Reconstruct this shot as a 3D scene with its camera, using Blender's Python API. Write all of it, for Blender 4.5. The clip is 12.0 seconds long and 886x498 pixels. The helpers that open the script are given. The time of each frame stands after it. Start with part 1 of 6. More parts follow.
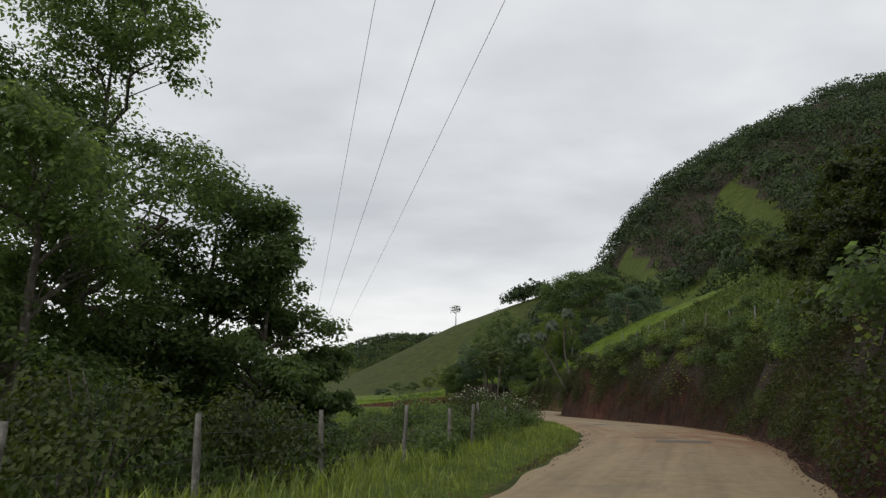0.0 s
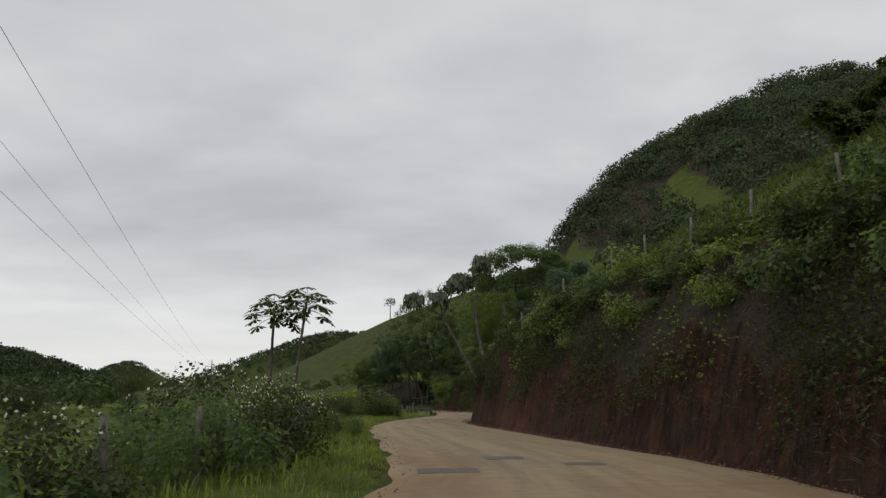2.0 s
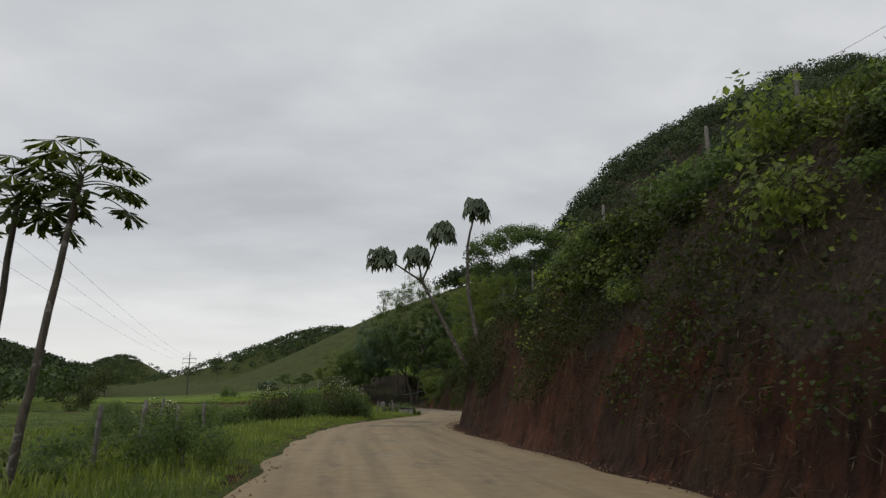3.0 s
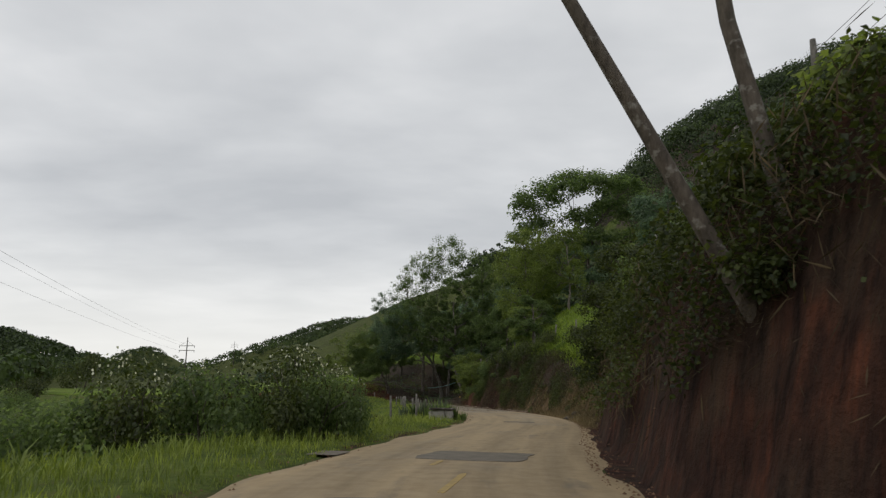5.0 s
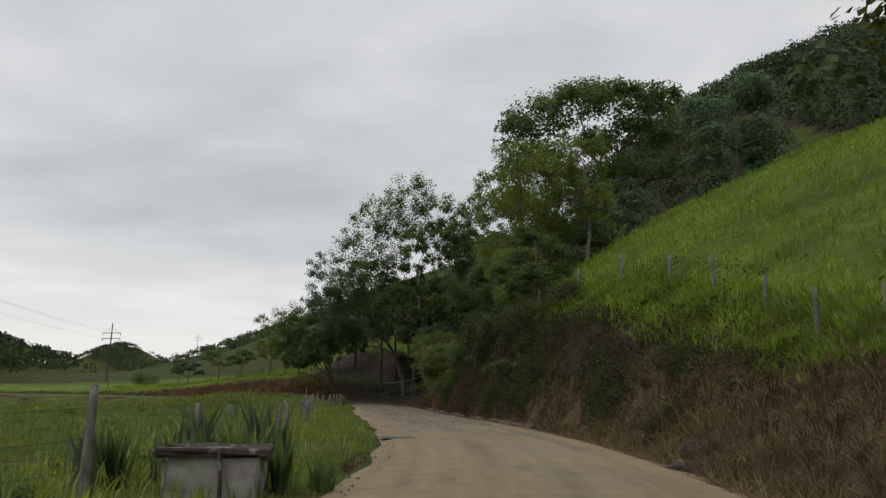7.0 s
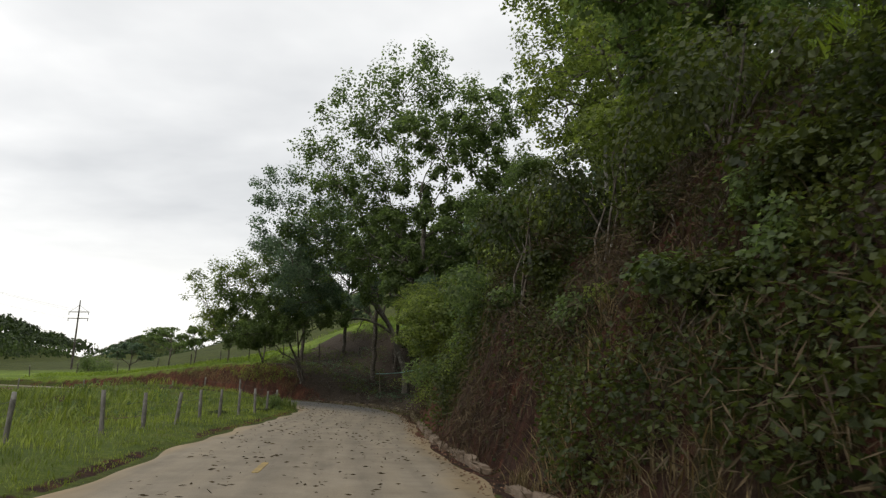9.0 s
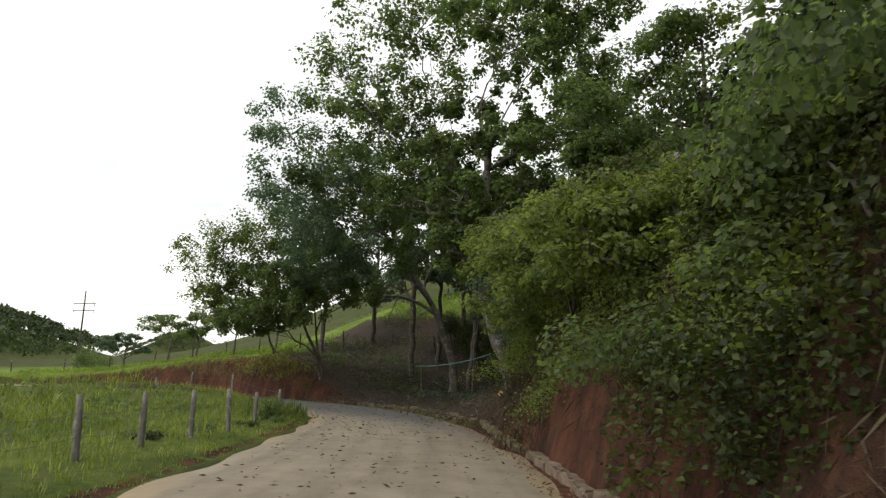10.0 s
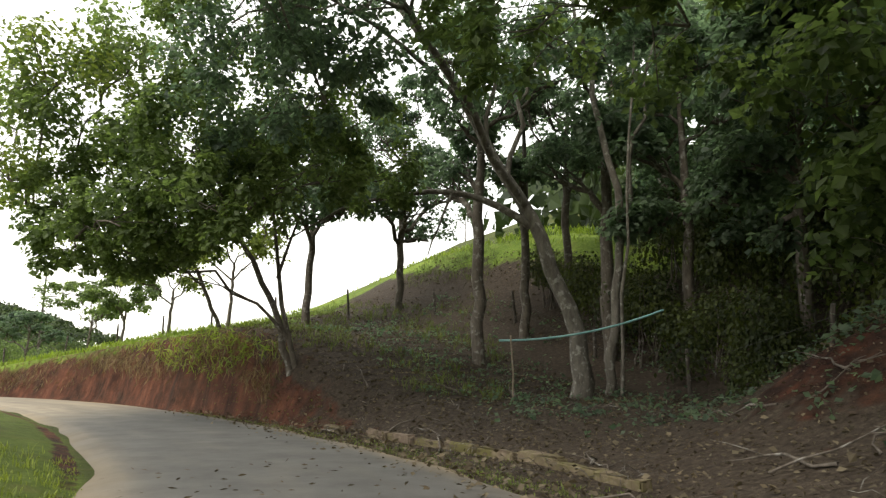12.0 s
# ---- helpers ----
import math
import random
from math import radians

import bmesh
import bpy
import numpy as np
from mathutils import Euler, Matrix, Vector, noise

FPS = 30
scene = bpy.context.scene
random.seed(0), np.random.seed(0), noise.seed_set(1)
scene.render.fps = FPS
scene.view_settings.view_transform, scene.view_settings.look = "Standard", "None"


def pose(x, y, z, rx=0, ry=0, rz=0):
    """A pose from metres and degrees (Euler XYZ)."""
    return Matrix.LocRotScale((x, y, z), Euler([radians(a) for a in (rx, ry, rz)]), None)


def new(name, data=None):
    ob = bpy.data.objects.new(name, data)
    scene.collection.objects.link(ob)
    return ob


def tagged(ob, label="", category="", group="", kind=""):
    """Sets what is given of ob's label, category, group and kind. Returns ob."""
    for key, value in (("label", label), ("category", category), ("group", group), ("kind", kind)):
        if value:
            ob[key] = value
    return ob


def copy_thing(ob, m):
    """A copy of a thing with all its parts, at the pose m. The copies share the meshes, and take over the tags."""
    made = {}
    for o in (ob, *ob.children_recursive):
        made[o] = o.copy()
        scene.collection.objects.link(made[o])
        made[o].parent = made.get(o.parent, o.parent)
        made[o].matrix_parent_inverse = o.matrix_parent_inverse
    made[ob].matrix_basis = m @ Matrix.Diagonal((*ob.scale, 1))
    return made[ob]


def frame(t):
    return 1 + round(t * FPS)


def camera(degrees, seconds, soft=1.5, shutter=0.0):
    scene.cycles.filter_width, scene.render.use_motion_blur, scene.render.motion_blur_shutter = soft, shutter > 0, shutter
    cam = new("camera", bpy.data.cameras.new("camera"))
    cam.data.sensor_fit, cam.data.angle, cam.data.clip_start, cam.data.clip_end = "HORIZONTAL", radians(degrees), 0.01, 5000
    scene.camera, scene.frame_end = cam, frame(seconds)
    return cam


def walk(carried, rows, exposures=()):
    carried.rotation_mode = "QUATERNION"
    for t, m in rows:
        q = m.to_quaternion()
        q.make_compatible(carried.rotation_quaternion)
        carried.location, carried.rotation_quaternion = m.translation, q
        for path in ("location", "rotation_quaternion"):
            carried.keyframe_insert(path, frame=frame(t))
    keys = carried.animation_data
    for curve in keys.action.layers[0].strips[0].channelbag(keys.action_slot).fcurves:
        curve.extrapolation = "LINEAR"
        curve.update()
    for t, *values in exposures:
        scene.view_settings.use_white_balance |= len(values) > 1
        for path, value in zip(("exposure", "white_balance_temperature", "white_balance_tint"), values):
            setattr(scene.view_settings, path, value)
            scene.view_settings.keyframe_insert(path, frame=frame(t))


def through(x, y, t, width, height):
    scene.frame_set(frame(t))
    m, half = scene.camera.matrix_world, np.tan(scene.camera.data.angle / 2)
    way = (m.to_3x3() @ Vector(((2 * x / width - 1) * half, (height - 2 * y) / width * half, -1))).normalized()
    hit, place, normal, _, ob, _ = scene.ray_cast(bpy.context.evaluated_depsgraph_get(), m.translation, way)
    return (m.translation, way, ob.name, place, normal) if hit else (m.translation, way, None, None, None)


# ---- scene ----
EXPOSURES = [(0, -0.02, 6600, 11), (1, -0.16, 6600, 11), (1.6, -0.26, 6600, 11), (3, -0.26, 6600, 11), (5, -0.14, 6650, 11), (6.5, -0.2, 6650, 11), (8.5, 0.12, 6750, 11), (10, 0.7, 6900, 11), (11, 1.08, 7000, 10), (12, 1.52, 7100, 10)]
cam = camera(65.2, 12.0, soft=1.3, shutter=0.04)
# seconds, x, y, z, yaw, pitch, roll
ROWS = [
    (0, -0.00, -0.00, 1.40, -0.00, 12.48, -0.44),
    (0.5, 2.15, 7.40, 1.38, -1.72, 12.51, -0.03),
    (1, 4.20, 14.83, 1.40, -3.08, 12.56, 0.13),
    (1.5, 6.14, 22.16, 1.39, -3.78, 12.64, 0.28),
    (2, 7.74, 29.43, 1.40, -4.37, 12.51, 0.21),
    (2.5, 8.90, 36.54, 1.39, -4.74, 12.43, -0.07),
    (3, 9.81, 43.65, 1.39, -4.53, 12.28, -0.36),
    (3.5, 10.31, 50.74, 1.39, -4.07, 12.14, -0.57),
    (4, 10.24, 57.81, 1.37, -3.32, 12.00, -0.66),
    (4.5, 10.03, 64.86, 1.37, -2.67, 11.89, -0.70),
    (5, 10.06, 71.94, 1.37, -2.48, 11.82, -0.76),
    (5.5, 10.36, 79.02, 1.39, -2.64, 11.79, -0.86),
    (6, 11.13, 86.07, 1.40, -2.86, 11.73, -0.82),
    (6.5, 12.24, 93.01, 1.36, -3.46, 11.69, -0.90),
    (7, 13.90, 100.09, 1.35, -3.74, 11.66, -0.98),
    (7.5, 16.02, 107.34, 1.38, -3.47, 11.61, -1.09),
    (8, 17.63, 114.53, 1.41, -2.80, 11.54, -1.28),
    (8.5, 17.76, 121.46, 1.42, -1.87, 11.42, -1.59),
    (9, 16.83, 128.17, 1.41, -0.85, 11.28, -1.98),
    (9.5, 15.84, 134.76, 1.42, 0.31, 11.09, -1.95),
    (10, 15.02, 141.15, 1.40, 1.20, 10.83, -1.62),
    (10.5, 14.27, 147.33, 1.39, 1.59, 10.75, -1.42),
    (11, 13.60, 153.41, 1.39, 1.98, 10.56, -1.21),
    (11.5, 13.12, 159.30, 1.38, 2.56, 10.46, -0.67),
    (12, 12.11, 165.29, 1.37, 3.01, 10.26, -0.41),
]
walk(cam, [(t, pose(x, y, z, 90 + pitch, 0, yaw) @ pose(0, 0, 0, 0, 0, -roll)) for t, x, y, z, yaw, pitch, roll in ROWS],
     EXPOSURES)

# ---- sky and light ----
SUN_ELEVATION, SUN_AZIMUTH = 52.0, -35.0
world = bpy.data.worlds.new("overcast_sky")
scene.world = world
world.use_nodes = True
wn, wl = world.node_tree.nodes, world.node_tree.links
wn.clear()


def wnode(kind, **values):
    n = wn.new(kind)
    for key, v in values.items():
        n.inputs[key].default_value = v
    return n


sky = wn.new("ShaderNodeTexSky")
sky.sky_type, sky.sun_disc = "NISHITA", False
sky.sun_elevation, sky.sun_rotation = radians(SUN_ELEVATION), radians(SUN_AZIMUTH)
coord = wn.new("ShaderNodeTexCoord")
split = wn.new("ShaderNodeSeparateXYZ")
wl.new(coord.outputs["Generated"], split.inputs[0])
lift = wn.new("ShaderNodeMath")
lift.operation = "MAXIMUM"
lift.inputs[1].default_value = 0.0
wl.new(split.outputs["Z"], lift.inputs[0])
lift2 = wn.new("ShaderNodeMath")
lift2.operation = "ADD"
lift2.inputs[1].default_value = 0.16
wl.new(lift.outputs[0], lift2.inputs[0])
flat = wn.new("ShaderNodeCombineXYZ")
for axis in ("X", "Y"):
    div = wn.new("ShaderNodeMath")
    div.operation = "DIVIDE"
    wl.new(split.outputs[axis], div.inputs[0])
    wl.new(lift2.outputs[0], div.inputs[1])
    wl.new(div.outputs[0], flat.inputs[axis])
stretch = wn.new("ShaderNodeMapping")
stretch.inputs["Scale"].default_value = (0.75, 1.0, 1.0)
stretch.inputs["Location"].default_value = (3.1, 1.7, 0.0)
wl.new(flat.outputs[0], stretch.inputs[0])
big = wnode("ShaderNodeTexNoise", Scale=0.9, Detail=5.0, Roughness=0.5, Distortion=0.25)
fine = wnode("ShaderNodeTexNoise", Scale=3.2, Detail=4.0, Roughness=0.5, Distortion=0.1)
for n in (big, fine):
    wl.new(stretch.outputs[0], n.inputs["Vector"])
blend = wn.new("ShaderNodeMix")
blend.inputs[0].default_value = 0.3
wl.new(big.outputs[0], blend.inputs[2])
wl.new(fine.outputs[0], blend.inputs[3])
tone = wn.new("ShaderNodeValToRGB")
tone.color_ramp.elements[0].position, tone.color_ramp.elements[0].color = 0.33, (0.47, 0.495, 0.52, 1)
tone.color_ramp.elements[1].position, tone.color_ramp.elements[1].color = 0.64, (0.74, 0.76, 0.775, 1)
mid = tone.color_ramp.elements.new(0.5)
mid.color = (0.60, 0.625, 0.645, 1)
wl.new(blend.outputs[0], tone.inputs[0])
# thinner, brighter cloud towards the horizon
rim = wn.new("ShaderNodeMapRange")
rim.interpolation_type = "SMOOTHSTEP"
for key, v in (("From Min", 0.02), ("From Max", 0.24), ("To Min", 0.75), ("To Max", 0.0)):
    rim.inputs[key].default_value = v
wl.new(split.outputs["Z"], rim.inputs[0])
glowmix = wn.new("ShaderNodeMix")
glowmix.data_type = "RGBA"
glowmix.inputs["B"].default_value = (0.84, 0.85, 0.83, 1)
wl.new(rim.outputs[0], glowmix.inputs[0])
wl.new(tone.outputs[0], glowmix.inputs["A"])
cover = wn.new("ShaderNodeMix")
cover.data_type = "RGBA"
cover.inputs[0].default_value = 0.95
dim = wn.new("ShaderNodeVectorMath")
dim.operation = "SCALE"
dim.inputs["Scale"].default_value = 0.1
wl.new(sky.outputs[0], dim.inputs[0])
wl.new(dim.outputs[0], cover.inputs["A"])
wl.new(glowmix.outputs["Result"], cover.inputs["B"])
back = wnode("ShaderNodeBackground", Strength=1.2)
wl.new(cover.outputs["Result"], back.inputs[0])
wout = wn.new("ShaderNodeOutputWorld")
wl.new(back.outputs[0], wout.inputs[0])

sun = new("sun", bpy.data.lights.new("sun", "SUN"))
sun.data.energy, sun.data.angle, sun.data.color = 0.7, radians(25), (1.0, 0.97, 0.92)
sun.matrix_world = pose(0, 0, 60, 90 - SUN_ELEVATION, 0, SUN_AZIMUTH)

# ---- materials ----


def material(name, build, rough=0.8, spec=0.3):
    m = bpy.data.materials.new(name)
    m.use_nodes = True
    t = m.node_tree
    b = t.nodes["Principled BSDF"]
    b.inputs["Roughness"].default_value = rough
    b.inputs["Specular IOR Level"].default_value = spec
    build(t, b)
    return m


def nz(t, scale, detail=4.0, rough=0.6, stretch=None):
    """A noise in world metres."""
    n = t.nodes.new("ShaderNodeTexNoise")
    n.inputs["Scale"].default_value, n.inputs["Detail"].default_value, n.inputs["Roughness"].default_value = scale, detail, rough
    g = t.nodes.new("ShaderNodeNewGeometry")
    if stretch:
        mp = t.nodes.new("ShaderNodeMapping")
        mp.inputs["Scale"].default_value = stretch
        t.links.new(g.outputs["Position"], mp.inputs[0])
        t.links.new(mp.outputs[0], n.inputs["Vector"])
    else:
        t.links.new(g.outputs["Position"], n.inputs["Vector"])
    return n.outputs[0]


def ramp(t, fac, *stops):
    r = t.nodes.new("ShaderNodeValToRGB")
    e = r.color_ramp.elements
    while len(e) < len(stops):
        e.new(0.5)
    for el, (p, c) in zip(e, stops):
        el.position, el.color = p, (*c, 1)
    t.links.new(fac, r.inputs[0])
    return r.outputs[0]


def mixc(t, fac, a, b, kind="MIX"):
    n = t.nodes.new("ShaderNodeMix")
    n.data_type, n.blend_type = "RGBA", kind
    for key, v in (("Factor", fac), ("A", a), ("B", b)):
        sock = next(s for s in n.inputs if s.name == key and (s.type == "RGBA" or key == "Factor" and s.type == "VALUE"))
        if isinstance(v, (int, float)):
            sock.default_value = v
        elif isinstance(v, tuple):
            sock.default_value = (*v, 1)
        else:
            t.links.new(v, sock)
    return next(s for s in n.outputs if s.type == "RGBA")


def calc(t, op, a, b=None, clamp=False):
    n = t.nodes.new("ShaderNodeMath")
    n.operation, n.use_clamp = op, clamp
    for k, v in enumerate((a, b)):
        if v is None:
            continue
        if isinstance(v, (int, float)):
            n.inputs[k].default_value = v
        else:
            t.links.new(v, n.inputs[k])
    return n.outputs[0]


def attr(t, name):
    n = t.nodes.new("ShaderNodeAttribute")
    n.attribute_name = name
    return n.outputs["Fac"]


def bump(t, b, height, strength=0.5, distance=0.05):
    n = t.nodes.new("ShaderNodeBump")
    n.inputs["Strength"].default_value, n.inputs["Distance"].default_value = strength, distance
    t.links.new(height, n.inputs["Height"])
    t.links.new(n.outputs[0], b.inputs["Normal"])


def to_base(t, b, col):
    t.links.new(col, b.inputs["Base Color"])


def leaf_material(name, dark, light, through=0.35, rough=0.55, patch=0.9, swing=1.0, glow=(1.6, 1.6, 0.9)):
    def build(t, b):
        g = t.nodes.new("ShaderNodeNewGeometry")
        o = t.nodes.new("ShaderNodeObjectInfo")
        f = calc(t, "ADD", calc(t, "MULTIPLY", g.outputs["Random Per Island"], 0.75), calc(t, "MULTIPLY", o.outputs["Random"], 0.25))
        col = ramp(t, f, (0.0, dark), (0.8, light), (1.0, tuple(c * 1.25 for c in light)))
        clump = nz(t, patch, 2.0)
        col = mixc(t, 1.0, col, ramp(t, clump, (0.3, (1 - 0.30 * swing, 1 - 0.26 * swing, 1 - 0.30 * swing)), (0.7, (1 + 0.22 * swing, 1 + 0.18 * swing, 1.0))), "MULTIPLY")
        to_base(t, b, col)
        tr = t.nodes.new("ShaderNodeBsdfTranslucent")
        t.links.new(mixc(t, 1.0, col, glow, "MULTIPLY"), tr.inputs[0])
        mx = t.nodes.new("ShaderNodeMixShader")
        mx.inputs[0].default_value = through
        t.links.new(b.outputs[0], mx.inputs[1])
        t.links.new(tr.outputs[0], mx.inputs[2])
        t.links.new(mx.outputs[0], t.nodes["Material Output"].inputs[0])

    return material(name, build, rough, 0.35)


LEAF_DARK = leaf_material("dark_leaves", (0.056, 0.086, 0.068), (0.150, 0.198, 0.150), 0.62, 0.42, glow=(1.3, 1.5, 1.1))
# Olive leaves with the bank's shade darkened into their colour.
LEAF_BANK_SHADE = leaf_material("shaded_olive_leaves", (0.019, 0.029, 0.012), (0.072, 0.092, 0.030), 0.4, 0.55, 0.8, 1.9)
LEAF_MID = leaf_material("green_leaves", (0.056, 0.086, 0.040), (0.152, 0.203, 0.092), 0.60, 0.48, glow=(1.45, 1.55, 0.95))
LEAF_LIGHT = leaf_material("fresh_leaves", (0.078, 0.110, 0.034), (0.21, 0.258, 0.088), 0.55, glow=(1.5, 1.55, 0.85))
LEAF_GREY = leaf_material("silver_leaves", (0.05, 0.07, 0.045), (0.13, 0.16, 0.12), 0.25)
LEAF_DRY = leaf_material("dry_stems", (0.09, 0.065, 0.035), (0.22, 0.17, 0.10), 0.15, 0.85)
ROOTS = leaf_material("dark_dry_roots", (0.035, 0.026, 0.016), (0.10, 0.075, 0.048), 0.1, 0.9)
LITTER = leaf_material("fallen_leaves", (0.045, 0.033, 0.021), (0.15, 0.122, 0.088), 0.1, 0.8)
LEAF_FOREST = leaf_material("forest_leaves", (0.016, 0.030, 0.012), (0.055, 0.088, 0.028), 0.2, 0.6, 0.07, 1.9)
GRASS_BLADE = leaf_material("grass_blades", (0.095, 0.135, 0.030), (0.225, 0.275, 0.075), 0.35, 0.6, 0.4, 1.7)
GRASS_HILL = leaf_material("hill_grass_blades", (0.11, 0.172, 0.025), (0.24, 0.325, 0.06), 0.35, 0.6, 0.35, 1.4)
GRASS_BANK = leaf_material("rough_bank_grass", (0.055, 0.08, 0.02), (0.135, 0.175, 0.045), 0.3, 0.6)
PETAL = leaf_material("white_petals", (0.55, 0.55, 0.5), (0.75, 0.75, 0.7), 0.2)


def bark_build(dark, light, scale=9.0, blotch=(0.34, 0.33, 0.30)):
    def build(t, b):
        n = nz(t, scale, 6.0, 0.7, (1, 1, 0.35))
        col = ramp(t, n, (0.3, dark), (0.7, light))
        spots = ramp(t, nz(t, 5.0, 3.0), (0.56, (0, 0, 0)), (0.66, (1, 1, 1)))
        to_base(t, b, mixc(t, calc(t, "MULTIPLY", spots, 0.6), col, blotch))
        bump(t, b, n, 0.7, 0.03)

    return build


BARK = material("grey_brown_bark", bark_build((0.05, 0.042, 0.034), (0.16, 0.135, 0.11)), 0.9)
BARK_PALE = material("pale_bark", bark_build((0.06, 0.052, 0.042), (0.20, 0.18, 0.15), 6.0, (0.40, 0.39, 0.35)), 0.9)
POST_WOOD = material("weathered_post_wood", bark_build((0.09, 0.085, 0.075), (0.24, 0.225, 0.20), 14.0), 0.95)
DARK_WOOD = material("dark_wet_wood", bark_build((0.035, 0.03, 0.026), (0.09, 0.075, 0.06), 14.0), 0.9)
STICK = material("dry_stick_wood", bark_build((0.13, 0.10, 0.07), (0.30, 0.25, 0.19), 14.0), 0.95)


def ground_build(t, b):
    soil, dry, litter, lush_lit, lit_clay = (attr(t, k) for k in ("soil", "dry", "litter", "lush_lit", "lit_clay"))
    fine, mid, wide = nz(t, 7.0, 5.0, 0.7), nz(t, 0.9, 4.0), nz(t, 0.09, 3.0)
    grass = ramp(t, fine, (0.25, (0.045, 0.070, 0.017)), (0.5, (0.080, 0.115, 0.028)), (0.75, (0.13, 0.165, 0.05)))
    # Mottled tone standing in for the blades shading one another.
    grass = mixc(t, 1.0, grass, ramp(t, nz(t, 0.28, 6.0, 0.7), (0.32, (0.48, 0.52, 0.5)), (0.5, (0.85, 0.85, 0.85)), (0.68, (1.25, 1.2, 1.05))), "MULTIPLY")
    grass = mixc(t, ramp(t, mid, (0.52, (0, 0, 0)), (0.70, (0.55, 0.55, 0.55))), grass, (0.10, 0.092, 0.042))
    # Open light on the pasture and the blades' shade go into this colour.
    bright = mixc(t, 1.0, grass, (1.8, 1.9, 1.1), "MULTIPLY")
    grass = mixc(t, 1.0, grass, (0.74, 0.66, 0.62), "MULTIPLY")
    grass = mixc(t, calc(t, "MULTIPLY", lush_lit, ramp(t, wide, (0.3, (0.75, 0.75, 0.75)), (0.65, (1, 1, 1)))), grass, bright)
    streak = nz(t, 2.2, 5.0, 0.65, (1, 1, 0.25))
    earth = ramp(t, streak, (0.28, (0.022, 0.012, 0.009)), (0.52, (0.046, 0.020, 0.013)), (0.70, (0.095, 0.034, 0.019)), (0.9, (0.19, 0.074, 0.040)))
    earth = mixc(t, ramp(t, nz(t, 0.5, 4.0), (0.45, (0, 0, 0)), (0.62, (0.85, 0.85, 0.85))), earth, (0.042, 0.028, 0.019))
    earth = mixc(t, 1.0, earth, ramp(t, nz(t, 3.4, 5.0, 0.7, (1, 1, 0.10)), (0.36, (0.35, 0.35, 0.36)), (0.5, (0.95, 0.95, 0.95)), (0.66, (1.45, 1.35, 1.25))), "MULTIPLY")
    # Fresh orange clay, its tone also raised for light on the open banks.
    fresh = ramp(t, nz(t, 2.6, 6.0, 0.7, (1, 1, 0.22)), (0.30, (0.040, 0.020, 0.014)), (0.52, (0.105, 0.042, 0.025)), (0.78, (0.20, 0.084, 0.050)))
    earth = mixc(t, calc(t, "MULTIPLY", lit_clay, ramp(t, nz(t, 0.7, 5.0, 0.65), (0.38, (0, 0, 0)), (0.58, (1, 1, 1)))), earth, fresh)
    straw = ramp(t, nz(t, 16.0, 5.0, 0.75), (0.3, (0.055, 0.034, 0.019)), (0.55, (0.17, 0.115, 0.062)), (0.8, (0.33, 0.24, 0.14)))
    mould = ramp(t, nz(t, 9.0, 6.0, 0.75), (0.3, (0.022, 0.017, 0.013)), (0.55, (0.060, 0.046, 0.034)), (0.8, (0.14, 0.115, 0.088)))

    def mask(a, n, width=0.35):
        d = calc(t, "SUBTRACT", n, 0.5)
        return ramp(t, calc(t, "ADD", a, calc(t, "MULTIPLY", d, width * 3)), (0.42, (0, 0, 0)), (0.58, (1, 1, 1)))

    col = mixc(t, mask(litter, mid), grass, mould)
    col = mixc(t, mask(dry, nz(t, 2.0, 4.0)), col, straw)
    col = mixc(t, mask(soil, nz(t, 1.5, 5.0)), col, earth)
    to_base(t, b, col)
    bump(t, b, calc(t, "ADD", fine, calc(t, "MULTIPLY", mid, 1.5)), 0.8, 0.12)


GROUND = material("grass_and_red_earth", ground_build, 0.95, 0.15)


